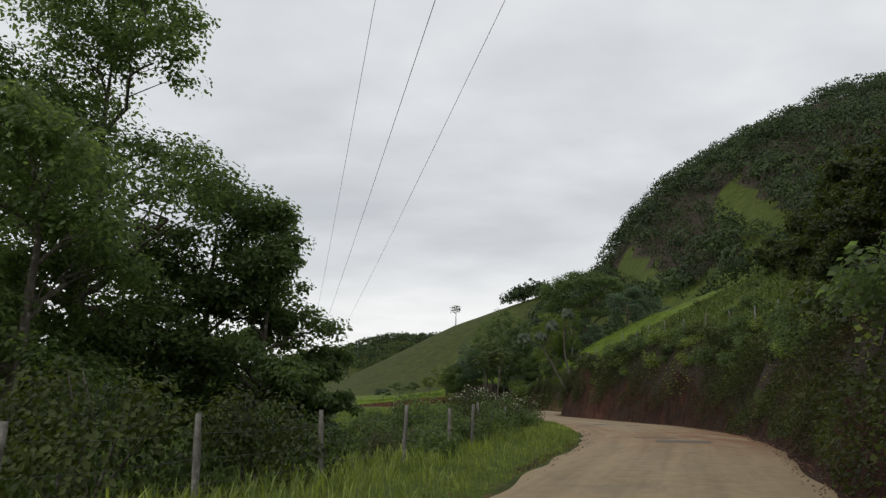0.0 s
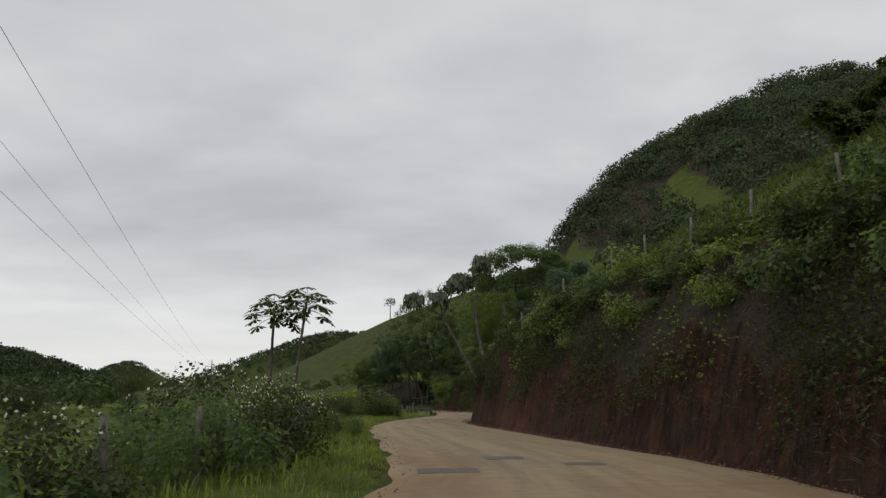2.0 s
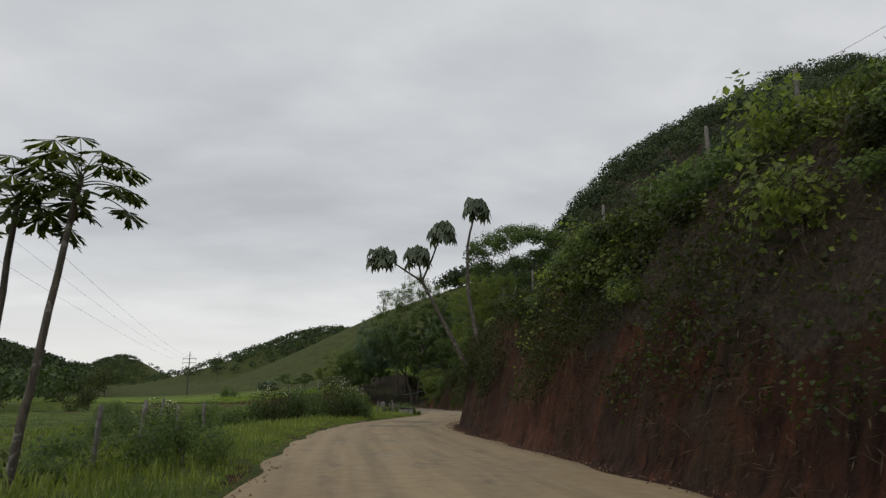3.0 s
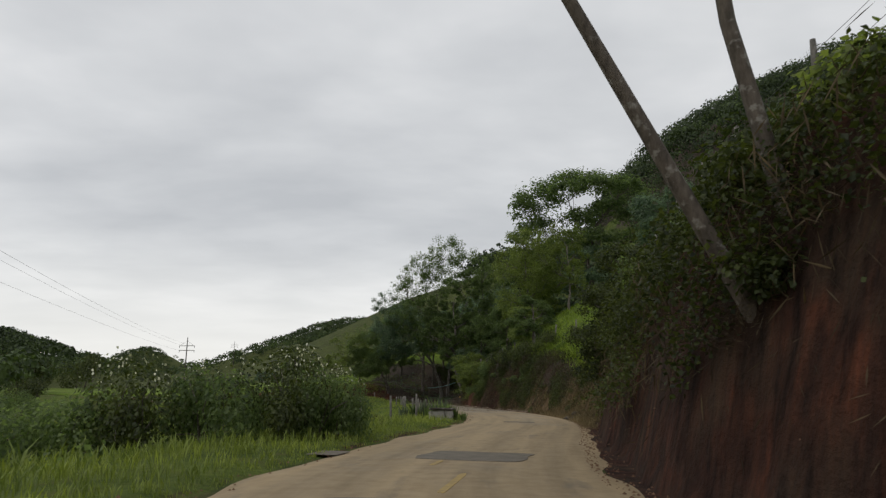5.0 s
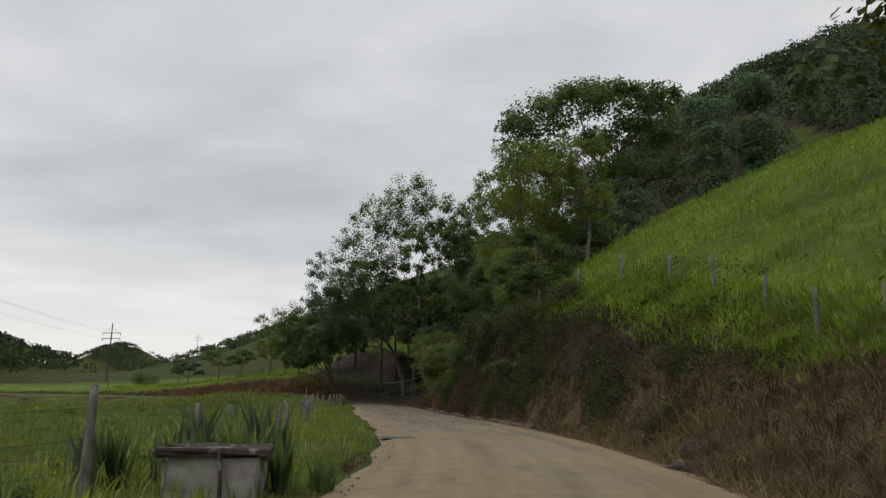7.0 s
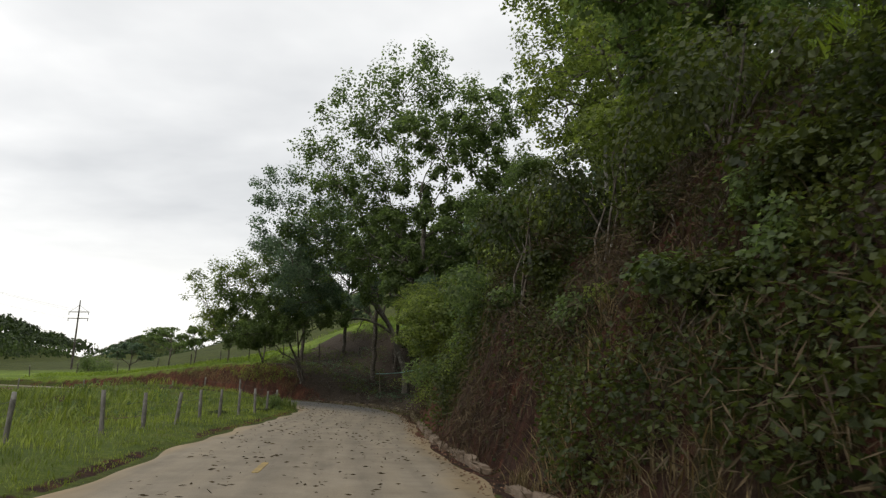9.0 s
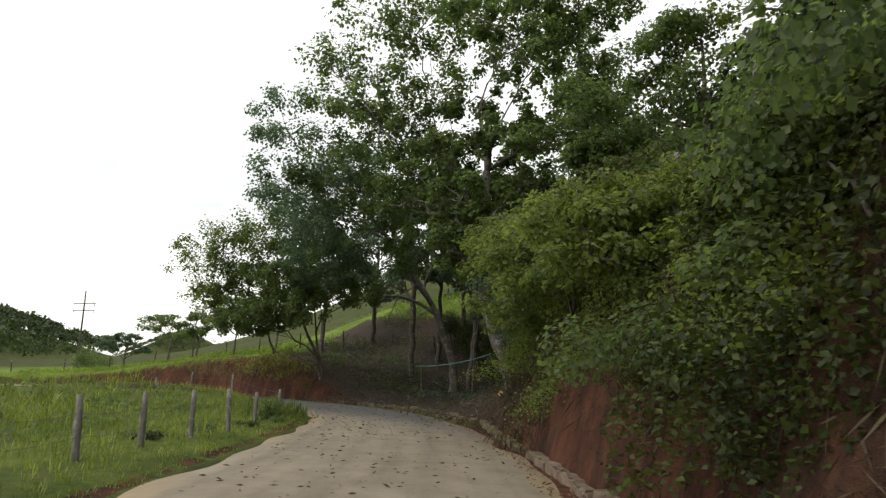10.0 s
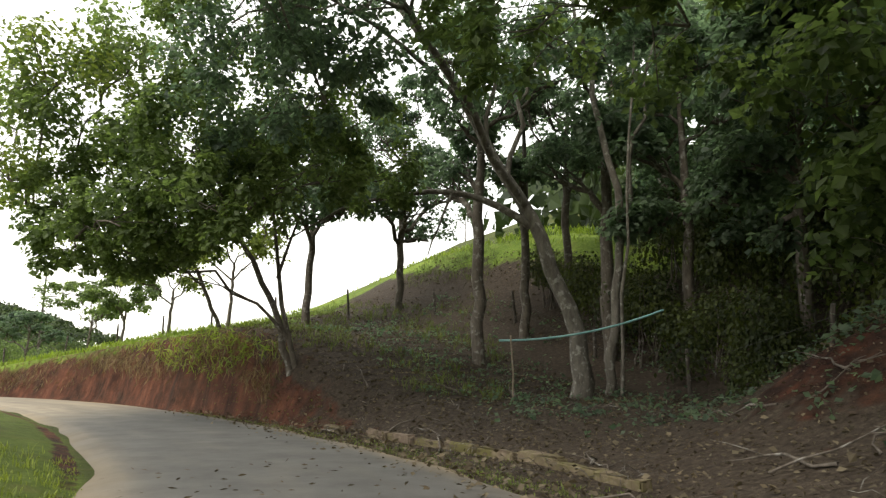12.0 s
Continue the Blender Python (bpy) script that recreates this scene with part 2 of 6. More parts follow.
def road_build(t, b):
    fine, mid, wide = nz(t, 45.0, 3.0, 0.7), nz(t, 1.1, 5.0, 0.65), nz(t, 0.16, 4.0)
    edge, damp, run, off = (attr(t, k) for k in ("edge", "damp", "run", "off"))

    def along_road(length, width, detail, seed):
        """A noise drawn out along the driving direction."""
        c = t.nodes.new("ShaderNodeCombineXYZ")
        t.links.new(calc(t, "DIVIDE", run, length), c.inputs[0])
        t.links.new(calc(t, "DIVIDE", off, width), c.inputs[1])
        c.inputs[2].default_value = seed
        n = t.nodes.new("ShaderNodeTexNoise")
        n.inputs["Scale"].default_value, n.inputs["Detail"].default_value, n.inputs["Roughness"].default_value = 1.0, detail, 0.6
        t.links.new(c.outputs[0], n.inputs["Vector"])
        return n.outputs[0]

    streak, stain, wheel = along_road(7.0, 0.55, 5.0, 1.0), along_road(3.0, 0.8, 5.0, 5.0), along_road(40.0, 0.8, 2.0, 9.0)
    col = ramp(t, mid, (0.25, (0.19, 0.158, 0.115)), (0.5, (0.240, 0.204, 0.153)), (0.75, (0.285, 0.247, 0.19)))
    col = mixc(t, 1.0, col, ramp(t, fine, (0.3, (0.86, 0.86, 0.86)), (0.7, (1.08, 1.08, 1.08))), "MULTIPLY")
    red = ramp(t, nz(t, 2.5, 5.0), (0.25, (0.245, 0.180, 0.102)), (0.45, (0.285, 0.216, 0.127)), (0.75, (0.335, 0.262, 0.163)))
    dust = ramp(t, calc(t, "ADD", edge, calc(t, "MULTIPLY", calc(t, "SUBTRACT", wide, 0.5), 2.2)), (0.4, (0, 0, 0)), (0.9, (0.95, 0.95, 0.95)))
    col = mixc(t, dust, col, red)
    col = mixc(t, 1.0, col, ramp(t, streak, (0.3, (0.80, 0.79, 0.77)), (0.5, (0.98, 0.98, 0.98)), (0.7, (1.1, 1.09, 1.06))), "MULTIPLY")
    col = mixc(t, 1.0, col, ramp(t, wheel, (0.35, (0.86, 0.86, 0.86)), (0.6, (1.06, 1.05, 1.03))), "MULTIPLY")
    col = mixc(t, ramp(t, stain, (0.58, (0, 0, 0)), (0.72, (0.6, 0.6, 0.6))), col, (0.125, 0.106, 0.082))
    smear = calc(t, "MULTIPLY", attr(t, "mud"), ramp(t, along_road(3.0, 1.6, 6.0, 13.0), (0.38, (0, 0, 0)), (0.56, (0.85, 0.85, 0.85))))
    col = mixc(t, smear, col, (0.22, 0.105, 0.05))
    grey = ramp(t, mid, (0.3, (0.068, 0.067, 0.063)), (0.7, (0.112, 0.110, 0.104)))
    col = mixc(t, calc(t, "MULTIPLY", damp, ramp(t, stain, (0.25, (0.85, 0.85, 0.85)), (0.5, (1, 1, 1)))), col, grey)
    to_base(t, b, col)
    bump(t, b, fine, 0.25, 0.006)


ROAD = material("dusty_worn_asphalt", road_build, 0.85, 0.25)


def plain(name, a, b2, scale=8.0, rough=0.85, spec=0.3, metal=0.0, bumpy=0.3):
    def build(t, b):
        n = nz(t, scale, 5.0, 0.65)
        to_base(t, b, ramp(t, n, (0.3, a), (0.7, b2)))
        b.inputs["Metallic"].default_value = metal
        bump(t, b, n, bumpy, 0.02)

    return material(name, build, rough, spec)


PATCH = plain("dark_asphalt_patch", (0.10, 0.088, 0.070), (0.165, 0.143, 0.11), 3.0)
YELLOW = plain("worn_yellow_paint", (0.24, 0.18, 0.09), (0.40, 0.28, 0.09), 5.0)
CONCRETE = plain("stained_concrete", (0.20, 0.185, 0.16), (0.42, 0.40, 0.36), 3.0)
CONCRETE_PALE = plain("whitewashed_concrete", (0.20, 0.19, 0.17), (0.38, 0.365, 0.33), 3.0)
STONE = plain("earthy_stone", (0.10, 0.075, 0.05), (0.26, 0.20, 0.14), 5.0)
WIRE = plain("dull_wire", (0.05, 0.05, 0.05), (0.09, 0.09, 0.09), 5.0, 0.6, 0.4, 0.3)
HOSE = plain("faded_turquoise_hose", (0.16, 0.36, 0.36), (0.30, 0.52, 0.50), 4.0, 0.5)
CUT_WOOD = plain("fresh_cut_wood", (0.45, 0.29, 0.09), (0.60, 0.42, 0.15), 9.0)
FRUIT = plain("green_fruit", (0.05, 0.09, 0.02), (0.10, 0.13, 0.03), 6.0, 0.5)
RED_CLAY = plain("brown_clay", (0.09, 0.05, 0.03), (0.22, 0.13, 0.08), 3.0)

# ---- the lie of the land ----
# Along the road: left edge x, y; right edge x, y; height and width of the cut on the right; slope above it; reach of that slope;
# bare earth on the cut; straw; leaf mould; drop of the field on the left.
COURSE = [
    (-118, -400, -113, -402, 3.0, 2.0, 0.4, 30, 0.3, 0, 0, 2.0),
    (-63, -200, -58, -202, 3.0, 2.0, 0.4, 30, 0.3, 0, 0, 2.0),
    (-21, -60, -16, -62, 3.5, 2.0, 0.5, 40, 0.4, 0, 0, 1.5),
    (-9.6, -22, -4.7, -23.5, 3.5, 2.0, 0.6, 45, 0.5, 0, 0, 1.5),
    (-2.7, 0, 1.9, -1, 4.0, 2.0, 0.7, 45, 0.8, 0, 0, 1.5),
    (0.6, 11, 5.7, 10.3, 4.2, 2.0, 0.75, 45, 0.8, 0, 0, 1.8),
    (2.7, 18, 8.5, 17.4, 4.4, 2.0, 0.75, 45, 0.7, 0, 0, 2.0),
    (4.6, 24, 11.05, 23.6, 4.6, 2.0, 0.75, 45, 0.7, 0, 0, 2.3),
    (6.7, 34, 14.2, 33.8, 5.0, 2.2, 0.75, 45, 0.7, 0, 0, 2.6),
    (7.9, 45, 15.55, 45, 5.5, 2.2, 0.72, 45, 0.75, 0, 0, 2.8),
    (7.4, 56, 14.6, 56.3, 6.3, 2.2, 0.65, 45, 0.85, 0, 0, 2.8),
    (6.7, 67, 13.9, 67.4, 6.0, 2.0, 0.6, 45, 0.95, 0, 0, 2.6),
    (6.7, 76, 13.2, 76, 5.4, 1.8, 0.55, 45, 0.95, 0, 0, 2.2),
    (7.4, 84, 13.5, 83.7, 5.0, 1.5, 0.5, 45, 1.0, 0, 0, 1.6),
    (9.5, 94, 15.6, 93.5, 5.0, 1.4, 0.5, 45, 1.0, 0, 0, 1.5),
    (11.2, 101, 17.3, 100.2, 4.4, 1.5, 0.5, 45, 0.9, 0.1, 0, 1.6),
    (12.4, 106, 18.4, 105.2, 2.6, 2.0, 0.60, 45, 0.5, 0.6, 0, 1.7),
    (13.2, 111, 19.2, 110.5, 1.7, 2.6, 0.70, 45, 0.3, 1.0, 0, 1.7),
    (13.6, 117, 19.7, 117, 2.2, 2.8, 0.74, 45, 0.35, 1.0, 0, 1.6),
    (13.5, 121.5, 19.7, 121.8, 3.5, 3.0, 0.74, 45, 0.42, 0.8, 0, 1.6),
    (13.3, 126, 19.4, 126.4, 5.0, 3.1, 0.74, 45, 0.42, 0.6, 0, 1.5),
    (12.9, 131, 19.1, 131.4, 5.2, 2.9, 0.68, 42, 0.5, 0.4, 0, 1.4),
    (12.4, 136, 18.2, 136.4, 5.1, 2.5, 0.76, 40, 0.7, 0.2, 0.2, 1.3),
    (11.15, 147, 16.8, 147.3, 4.4, 1.6, 0.84, 35, 0.75, 0, 0.3, 1.1),
    (10.85, 156, 16.3, 156.4, 3.9, 1.4, 0.70, 30, 0.95, 0, 0.1, 0.9),
    (10.6, 160, 15.9, 160.6, 3.3, 1.5, 0.47, 28, 0.9, 0, 0.3, 0.85),
    (10.4, 164, 15.4, 165, 1.5, 1.9, 0.42, 26, 0.55, 0, 0.8, 0.8),
    (9.4, 169, 14.0, 171, 0.7, 1.9, 0.26, 20, 0.4, 0, 0.9, 0.8),
    (8.0, 173, 12.0, 175.8, 0.25, 2.2, 0.10, 25, 0.25, 0, 1.0, 0.8),
    (4.2, 179, 7.7, 182.3, 0.55, 1.4, 0.06, 25, 0.45, 0, 1.0, 0.8),
    (0.5, 184, 3.6, 187.7, 3.0, 0.75, 0.02, 18, 0.95, 0, 0.6, 0.9),
    (-5.6, 191, -2.9, 194.8, 2.9, 0.75, 0.26, 14, 0.95, 0, 0, 1.0),
    (-12, 196, -9.8, 200.2, 2.4, 1.1, 0.24, 12, 0.8, 0, 0, 1.1),
    (-22, 201, -20.4, 205.6, 1.3, 1.1, 0.12, 12, 0.6, 0, 0, 1.2),
    (-34, 204.5, -33.2, 209.3, 0.8, 1.1, 0.08, 12, 0.25, 0, 0, 1.3),
    (-60, 208, -60, 213, 0.5, 1.0, 0.05, 12, 0.1, 0, 0, 1.5),
    (-420, 215, -420, 220, 0.6, 1.0, 0.05, 12, 0.3, 0, 0, 1.5),
]
course = np.array(COURSE, float)
centre = (course[:, :2] + course[:, 2:4]) / 2
along = np.r_[0, np.cumsum(np.hypot(*np.diff(centre, axis=0).T))]


def smooth_course(s):
    """The course's columns at the lengths s, with rounded joins."""
    k = np.linspace(-2.5, 2.5, 7)
    return np.mean([np.stack([np.interp(s + o, along, c) for c in course.T], 1) for o in k], 0)


S = np.unique(np.r_[np.arange(0, along[2], 8), np.arange(along[2], along[-2] + 1, 0.5), np.arange(along[-2], along[-1] + 1, 12)])
COL = smooth_course(S)
MID = (COL[:, :2] + COL[:, 2:4]) / 2
SIDE = COL[:, 2:4] - COL[:, :2]
WIDE = np.hypot(*SIDE.T)
TAN = np.gradient(MID, axis=0)
TAN /= np.hypot(*TAN.T)[:, None]
NORM = np.stack([TAN[:, 1], -TAN[:, 0]], 1)
HALF = WIDE / 2


def ease(v, a, b):
    v = np.clip((v - a) / (b - a), 0, 1)
    return v * v * (3 - 2 * v)


def lumps(x, y, scale, seed=0.0):
    """A cheap smooth field in -1 to 1."""
    x, y = np.asarray(x) / scale + seed, np.asarray(y) / scale - seed
    return (np.sin(x * 1.7 + 1.3 * np.sin(y * 1.1)) + np.sin(y * 2.1 + 1.7 * np.sin(x * 0.9 + 2)) + np.sin((x + y) * 1.3 + seed)) / 3


def hills(x, y):
    edge = ease(x, 20, 190)
    a = 243 * np.exp(-0.5 * ((x - 385) ** 2 + (y - 570) ** 2) / 232**2) * (0.02 + 0.98 * edge)
    a = a * (1 + 0.035 * lumps(x, y, 42) + 0.02 * lumps(x, y, 17, 3))
    b = np.interp(x, [-260, -150, -62, -25, 8, 60, 120, 220], [0, 1, 9, 27, 43, 60, 60, 20]) * np.exp(-0.5 * ((y - 400) / 70) ** 2)
    c = 78 * np.exp(-0.5 * (((x + 30) / 125) ** 2 + ((y - 880) / 110) ** 2)) * (1 + 0.05 * lumps(x, y, 25))
    d = 74 * np.exp(-0.5 * (((x + 590) / 62) ** 2 + ((y - 1690) / 160) ** 2)) + 22 * np.exp(-0.5 * (((x + 500) / 90) ** 2 + ((y - 1720) / 160) ** 2))
    e = 29 * np.exp(-0.5 * (((x + 252) / 42) ** 2 + ((y - 490) / 80) ** 2)) + 5 * np.exp(-0.5 * (((x + 175) / 30) ** 2 + ((y - 480) / 60) ** 2))
    f = 16 * np.exp(-0.5 * (((x + 330) / 160) ** 2 + ((y - 1250) / 150) ** 2)) + 40 * np.exp(-0.5 * (((x + 1000) / 260) ** 2 + ((y - 1000) / 300) ** 2))
    return np.logaddexp(a / 6, b / 6) * 6 - 6 * np.log(2) * np.exp(-(a + b) / 12) + c + d + e + f


def wooded(x, y):
    """Where the steep hill is under forest."""
    x, y = np.asarray(x, float), np.asarray(y, float)
    clear = ((np.abs((x - 160) * 0.968 - (y - 350) * 0.25) + 5 * lumps(x, y, 9) < 8.5) & (np.abs(y - 350) < 60)) | ((np.abs((x - 127) * 0.99 - (y - 440) * 0.132) + 4 * lumps(x, y, 9) < 6) & (np.abs(y - 435) < 90))
    return ~clear & (hills(x, y) + lumps(x, y, 33, 4) * 26 + lumps(x, y, 12, 1) * 12 > 60) & (np.hypot(x - 385, y - 570) < 420)


def place_on_course(x, y):
    """Row of the nearest station and the signed offset to the right of the road's middle."""
    x, y = np.atleast_1d(x).astype(float), np.atleast_1d(y).astype(float)
    row = np.empty(len(x), int)
    for k in range(0, len(x), 2000):
        row[k : k + 2000] = np.argmin((x[k : k + 2000, None] - MID[None, :, 0]) ** 2 + (y[k : k + 2000, None] - MID[None, :, 1]) ** 2, axis=1)
    off = ((x - MID[row, 0]) * NORM[row, 0] + (y - MID[row, 1]) * NORM[row, 1])
    far = np.hypot(x - MID[row, 0], y - MID[row, 1])
    return row, np.where(off < 0, -1, 1) * far


BEND = (along[28] + 1.5, along[30] + 2)
# width of the litter-covered shoulder outside the asphalt in the bend
SHOULDER = np.interp(S, along[[24, 25, 26, 27, 28, 29, 30]], [0.0, 0.2, 0.6, 0.8, 1.5, 0.75, 0.0])


def lie(row, off, x, y):
    """Height of the ground at an offset from the road's middle."""
    c, half = COL[row], HALF[row]
    hcut, wcut, slope, reach, drop = c[:, 4], c[:, 5], c[:, 6], c[:, 7], c[:, 11]
    d = off - half
    rough = lumps(x, y, 0.55, 3) * 0.16 + lumps(x, y, 0.9) * 0.22 + lumps(x, y, 2.7, 5) * 0.4
    verge = SHOULDER[row]
    t = np.clip((d - 0.45 - verge + rough * 0.55) / wcut, 0, 1)
    cut = hcut * (1 - (1 - t) ** 1.5) * (1 + 0.05 * lumps(x, y, 3.3, 2))
    up = np.maximum(d - 0.45 - verge - wcut, 0)
    right = -0.06 * ease(d, 0, 0.25) + cut + slope * reach * (1 - np.exp(-up / reach)) + ease(d, 1, 5) * 0.12 * lumps(x, y, 2.1) + c[:, 9] * ease(d, 0.3, 1) * ease(d, 7, 3) * (0.3 * lumps(x, y, 0.8, 4) + 0.2 * lumps(x, y, 0.45, 9))
    bench = np.interp(S[row], [BEND[0] - 6, BEND[0], BEND[1], BEND[1] + 18], [0, 1, 1, 0])
    right = right + 5.0 * ease(d, 9, 17.5) * bench + 1.7 * np.exp(-(((x - 19.3) / 2.3) ** 2 + ((y - 177) / 2.8) ** 2)) + 0.28 * ease(d, 0.5, 1.5) * np.exp(-(((x - 17.2) / 1.5) ** 2 + ((y - 169.5) / 1.8) ** 2))
    e = -off - half
    left = 0.10 * ease(e, 0.1, 0.6) - drop * ease(e, 1.6, 14) + ease(e, 1, 4) * 0.10 * lumps(x, y, 2.4, 1) + ease(e, 4, 10) * (0.22 * lumps(x, y, 4.5, 6) + 0.12 * lumps(x, y, 1.6, 3)) - 0.04
    left = left + (drop * ease(e, 1.6, 14) + 0.85) * np.exp(-(((x - 0.0) / 9.5) ** 2 + ((y - 173.0) / 9.0) ** 2)) * ease(e, 0.2, 3.5)
    near = np.where(off > half, right, np.where(off < -half, left, -0.05))
    return near + hills(x, y) * ease(np.abs(off), 12, 80)


def height(x, y):
    """Ground height at points of the plan."""
    x, y = np.atleast_1d(x).astype(float), np.atleast_1d(y).astype(float)
    row, off = place_on_course(x, y)
    return lie(row, off, x, y)


def z_at(x, y):
    return float(height(x, y)[0])


def mesh_of(name, verts, faces, mats, smooth=True, attrs=None, parent=None):
    """A mesh object from arrays; faces all with the same number of corners."""
    verts, faces = np.asarray(verts, np.float32), np.asarray(faces, np.int32)
    me = bpy.data.meshes.new(name)
    n = faces.shape[1]
    me.vertices.add(len(verts))
    me.vertices.foreach_set("co", verts.ravel())
    me.loops.add(faces.size)
    me.loops.foreach_set("vertex_index", faces.ravel())
    me.polygons.add(len(faces))
    me.polygons.foreach_set("loop_start", np.arange(0, faces.size, n, dtype=np.int32))
    me.polygons.foreach_set("use_smooth", np.full(len(faces), smooth))
    for m in mats if isinstance(mats, (list, tuple)) else [mats]:
        me.materials.append(m)
    for key, v in (attrs or {}).items():
        me.attributes.new(key, "FLOAT", "POINT").data.foreach_set("value", np.asarray(v, np.float32))
    me.update(calc_edges=True)
    ob = new(name, me)
    if parent is not None:
        ob.parent = parent
    return ob


def grid_faces(rows, cols):
    a = (np.arange(rows - 1)[:, None] * cols + np.arange(cols - 1)[None, :]).ravel()
    return np.stack([a, a + 1, a + cols + 1, a + cols], 1)


def ground_attrs(row, off, x, y):
    c, half = COL[row], HALF[row]
    d, e = off - half, -off - half
    on_cut = (d > -0.2) & (d < 0.45 + c[:, 5] + 0.35)
    soil = np.where(on_cut, c[:, 8], 0.0)
    soil = np.where((d > 0.45 + c[:, 5] * 0.75), soil * 0.55, soil)
    soil = np.where((y < 64) & (d > 0.45 + c[:, 5] * (np.interp(y, [34, 48], [0.16, 0.40]) + 0.12 * lumps(x, y, 3.1, 6))), 0.0, soil)
    soil = np.where((e > 0) & (e < 0.6), 0.5 + 0.3 * lumps(x, y, 2.2, 7), soil)
    dry = np.where((d > -0.6) & (d < np.where(y > 121, 1.3, 1.2 + c[:, 5] + 0.8 * lumps(x, y, 1.7, 2))), c[:, 9], 0)
    litter = np.where((d > -0.2) & (d < 18), c[:, 10], 0) * np.where(d > 10, np.interp(d, [14.0, 16.5], [1, 0]), 1)
    litter = np.where((d > 2) & (d < 4) & (c[:, 10] < 0.15) & (y < 105), 0.42, litter)
    litter = np.where((d > 1.0) & (d <= 3.4) & (y < 64), 1.3, litter)
    litter = np.maximum(litter, 0.9 * ((y > 182) & (x > 1.5 + 0.25 * (y - 190)) & (d > 1) & (d < 14.5 + 1.2 * lumps(x, y, 3, 2))))
    litter = np.maximum(litter, 0.75 * wooded(x, y))
    soil = np.maximum(soil, 0.85 * np.exp(-(((x - 18.6) / 2.6) ** 2 + ((y - 176.4) / 3.2) ** 2)))
    soil = np.maximum(soil, 0.9 * np.exp(-(((x + 9) / 4.0) ** 2 + ((y - 69) / 6.5) ** 2)))
    litter = np.where((d > 1.3) & (d < 0.6 + c[:, 5]) & (y > 121) & (y < 150), 0.95, litter)
    soil = np.maximum(soil, 0.62 * ((e > 3) & (y > 96) & (lumps(x + 2.5 * lumps(x, y, 5, 1), y + 3 * lumps(y, x, 7, 4), 3.3, 8) > 0.5)))
    lush_lit = np.where((d > 2.5) & (d < 48) & (y > 100), 0.75, 0.0) + np.where(e > 0, np.interp(e + 18 * lumps(x, y, 31, 2), [45, 130], [0.36, 0.12]), 0.0) + np.where((d > 3) & (d < 26) & (y < 100), 0.35, 0.0) + np.where((d > 48) & (x > 90), 0.22, 0.0)
    # The bend's pasture takes the full tone, painted for its open light.
    lush_lit = np.where((off > 0) & (d > 1) & (x < 30) & (y > 186) & (y < 240), 1.0, lush_lit)
    # Clay stretches; the brightness of banks open to the sky is painted in.
    lit_clay = np.maximum(np.interp(y, [145, 150, 160, 164], [0, 1, 1, 0]), np.exp(-(((y - 67) / 4.0) ** 2))) + np.where((y > 180) & (x < 9), 1.0, 0.0)
    return {"lit_clay": lit_clay, "soil": soil, "dry": dry, "litter": litter, "lush_lit": np.clip(lush_lit, 0, 1)}


dl = np.array([0, 0.15, 0.3, 0.6, 1, 1.5, 2, 2.5, 3, 4, 5, 6.5, 8, 10, 12, 15, 19])
dr = np.array([0, 0.15, 0.3, 0.5, 0.7, 0.9, 1.1, 1.3, 1.5, 1.7, 1.9, 2.1, 2.3, 2.5, 2.75, 3, 3.5, 4, 5, 6, 7.5, 9, 11, 13, 16, 19, 23, 28, 34, 42])
keep = np.where((S > along[2] - 1) & (S < along[-2] + 1))[0]
offs = np.concatenate([-(HALF[keep, None] + dl[::-1][None]), HALF[keep, None] * np.linspace(-0.9, 0.9, 5)[None], HALF[keep, None] + dr[None]], 1)
rows_ = np.repeat(keep, offs.shape[1])
gx = (MID[keep, None, 0] + offs * NORM[keep, None, 0]).ravel()
gy = (MID[keep, None, 1] + offs * NORM[keep, None, 1]).ravel()
gz = lie(rows_, offs.ravel(), gx, gy)
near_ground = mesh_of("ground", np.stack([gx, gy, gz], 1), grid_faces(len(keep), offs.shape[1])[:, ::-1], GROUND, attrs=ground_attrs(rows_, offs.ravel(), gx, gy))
tagged(near_ground, "grassy roadside ground with red earth cut bank", "ground", kind="structure")

# the wider country, one sheet to the horizon, dipping under the roadside strip
ax = np.unique(np.r_[-3500, -2600, -2000, np.arange(-1600, -600, 60), np.arange(-600, -120, 16), np.arange(-120, 420, 7), np.arange(420, 900, 25), np.arange(900, 2000, 120), 2600, 3500])
ay = np.unique(np.r_[-2500, -1600, -1000, np.arange(-700, -60, 50), np.arange(-60, 700, 7), np.arange(700, 1100, 14), np.arange(1100, 2100, 40), 2400, 3000, 4000])
fx, fy = (v.ravel() for v in np.meshgrid(ax, ay))
frow, foff = place_on_course(fx, fy)
fz = lie(frow, foff, fx, fy)
inside = (foff > -(HALF[frow] + 12)) & (foff < HALF[frow] + 30) & (S[frow] > along[2] + 5) & (S[frow] < along[-2] - 12)
fz = np.where(inside, fz - 2.5 - 3 * (np.abs(foff) < 12), fz - 0.04)
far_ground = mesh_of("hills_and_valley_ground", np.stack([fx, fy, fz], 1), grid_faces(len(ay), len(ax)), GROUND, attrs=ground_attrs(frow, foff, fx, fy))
tagged(far_ground, "green pasture valley and hills reaching the horizon", "ground", kind="structure")

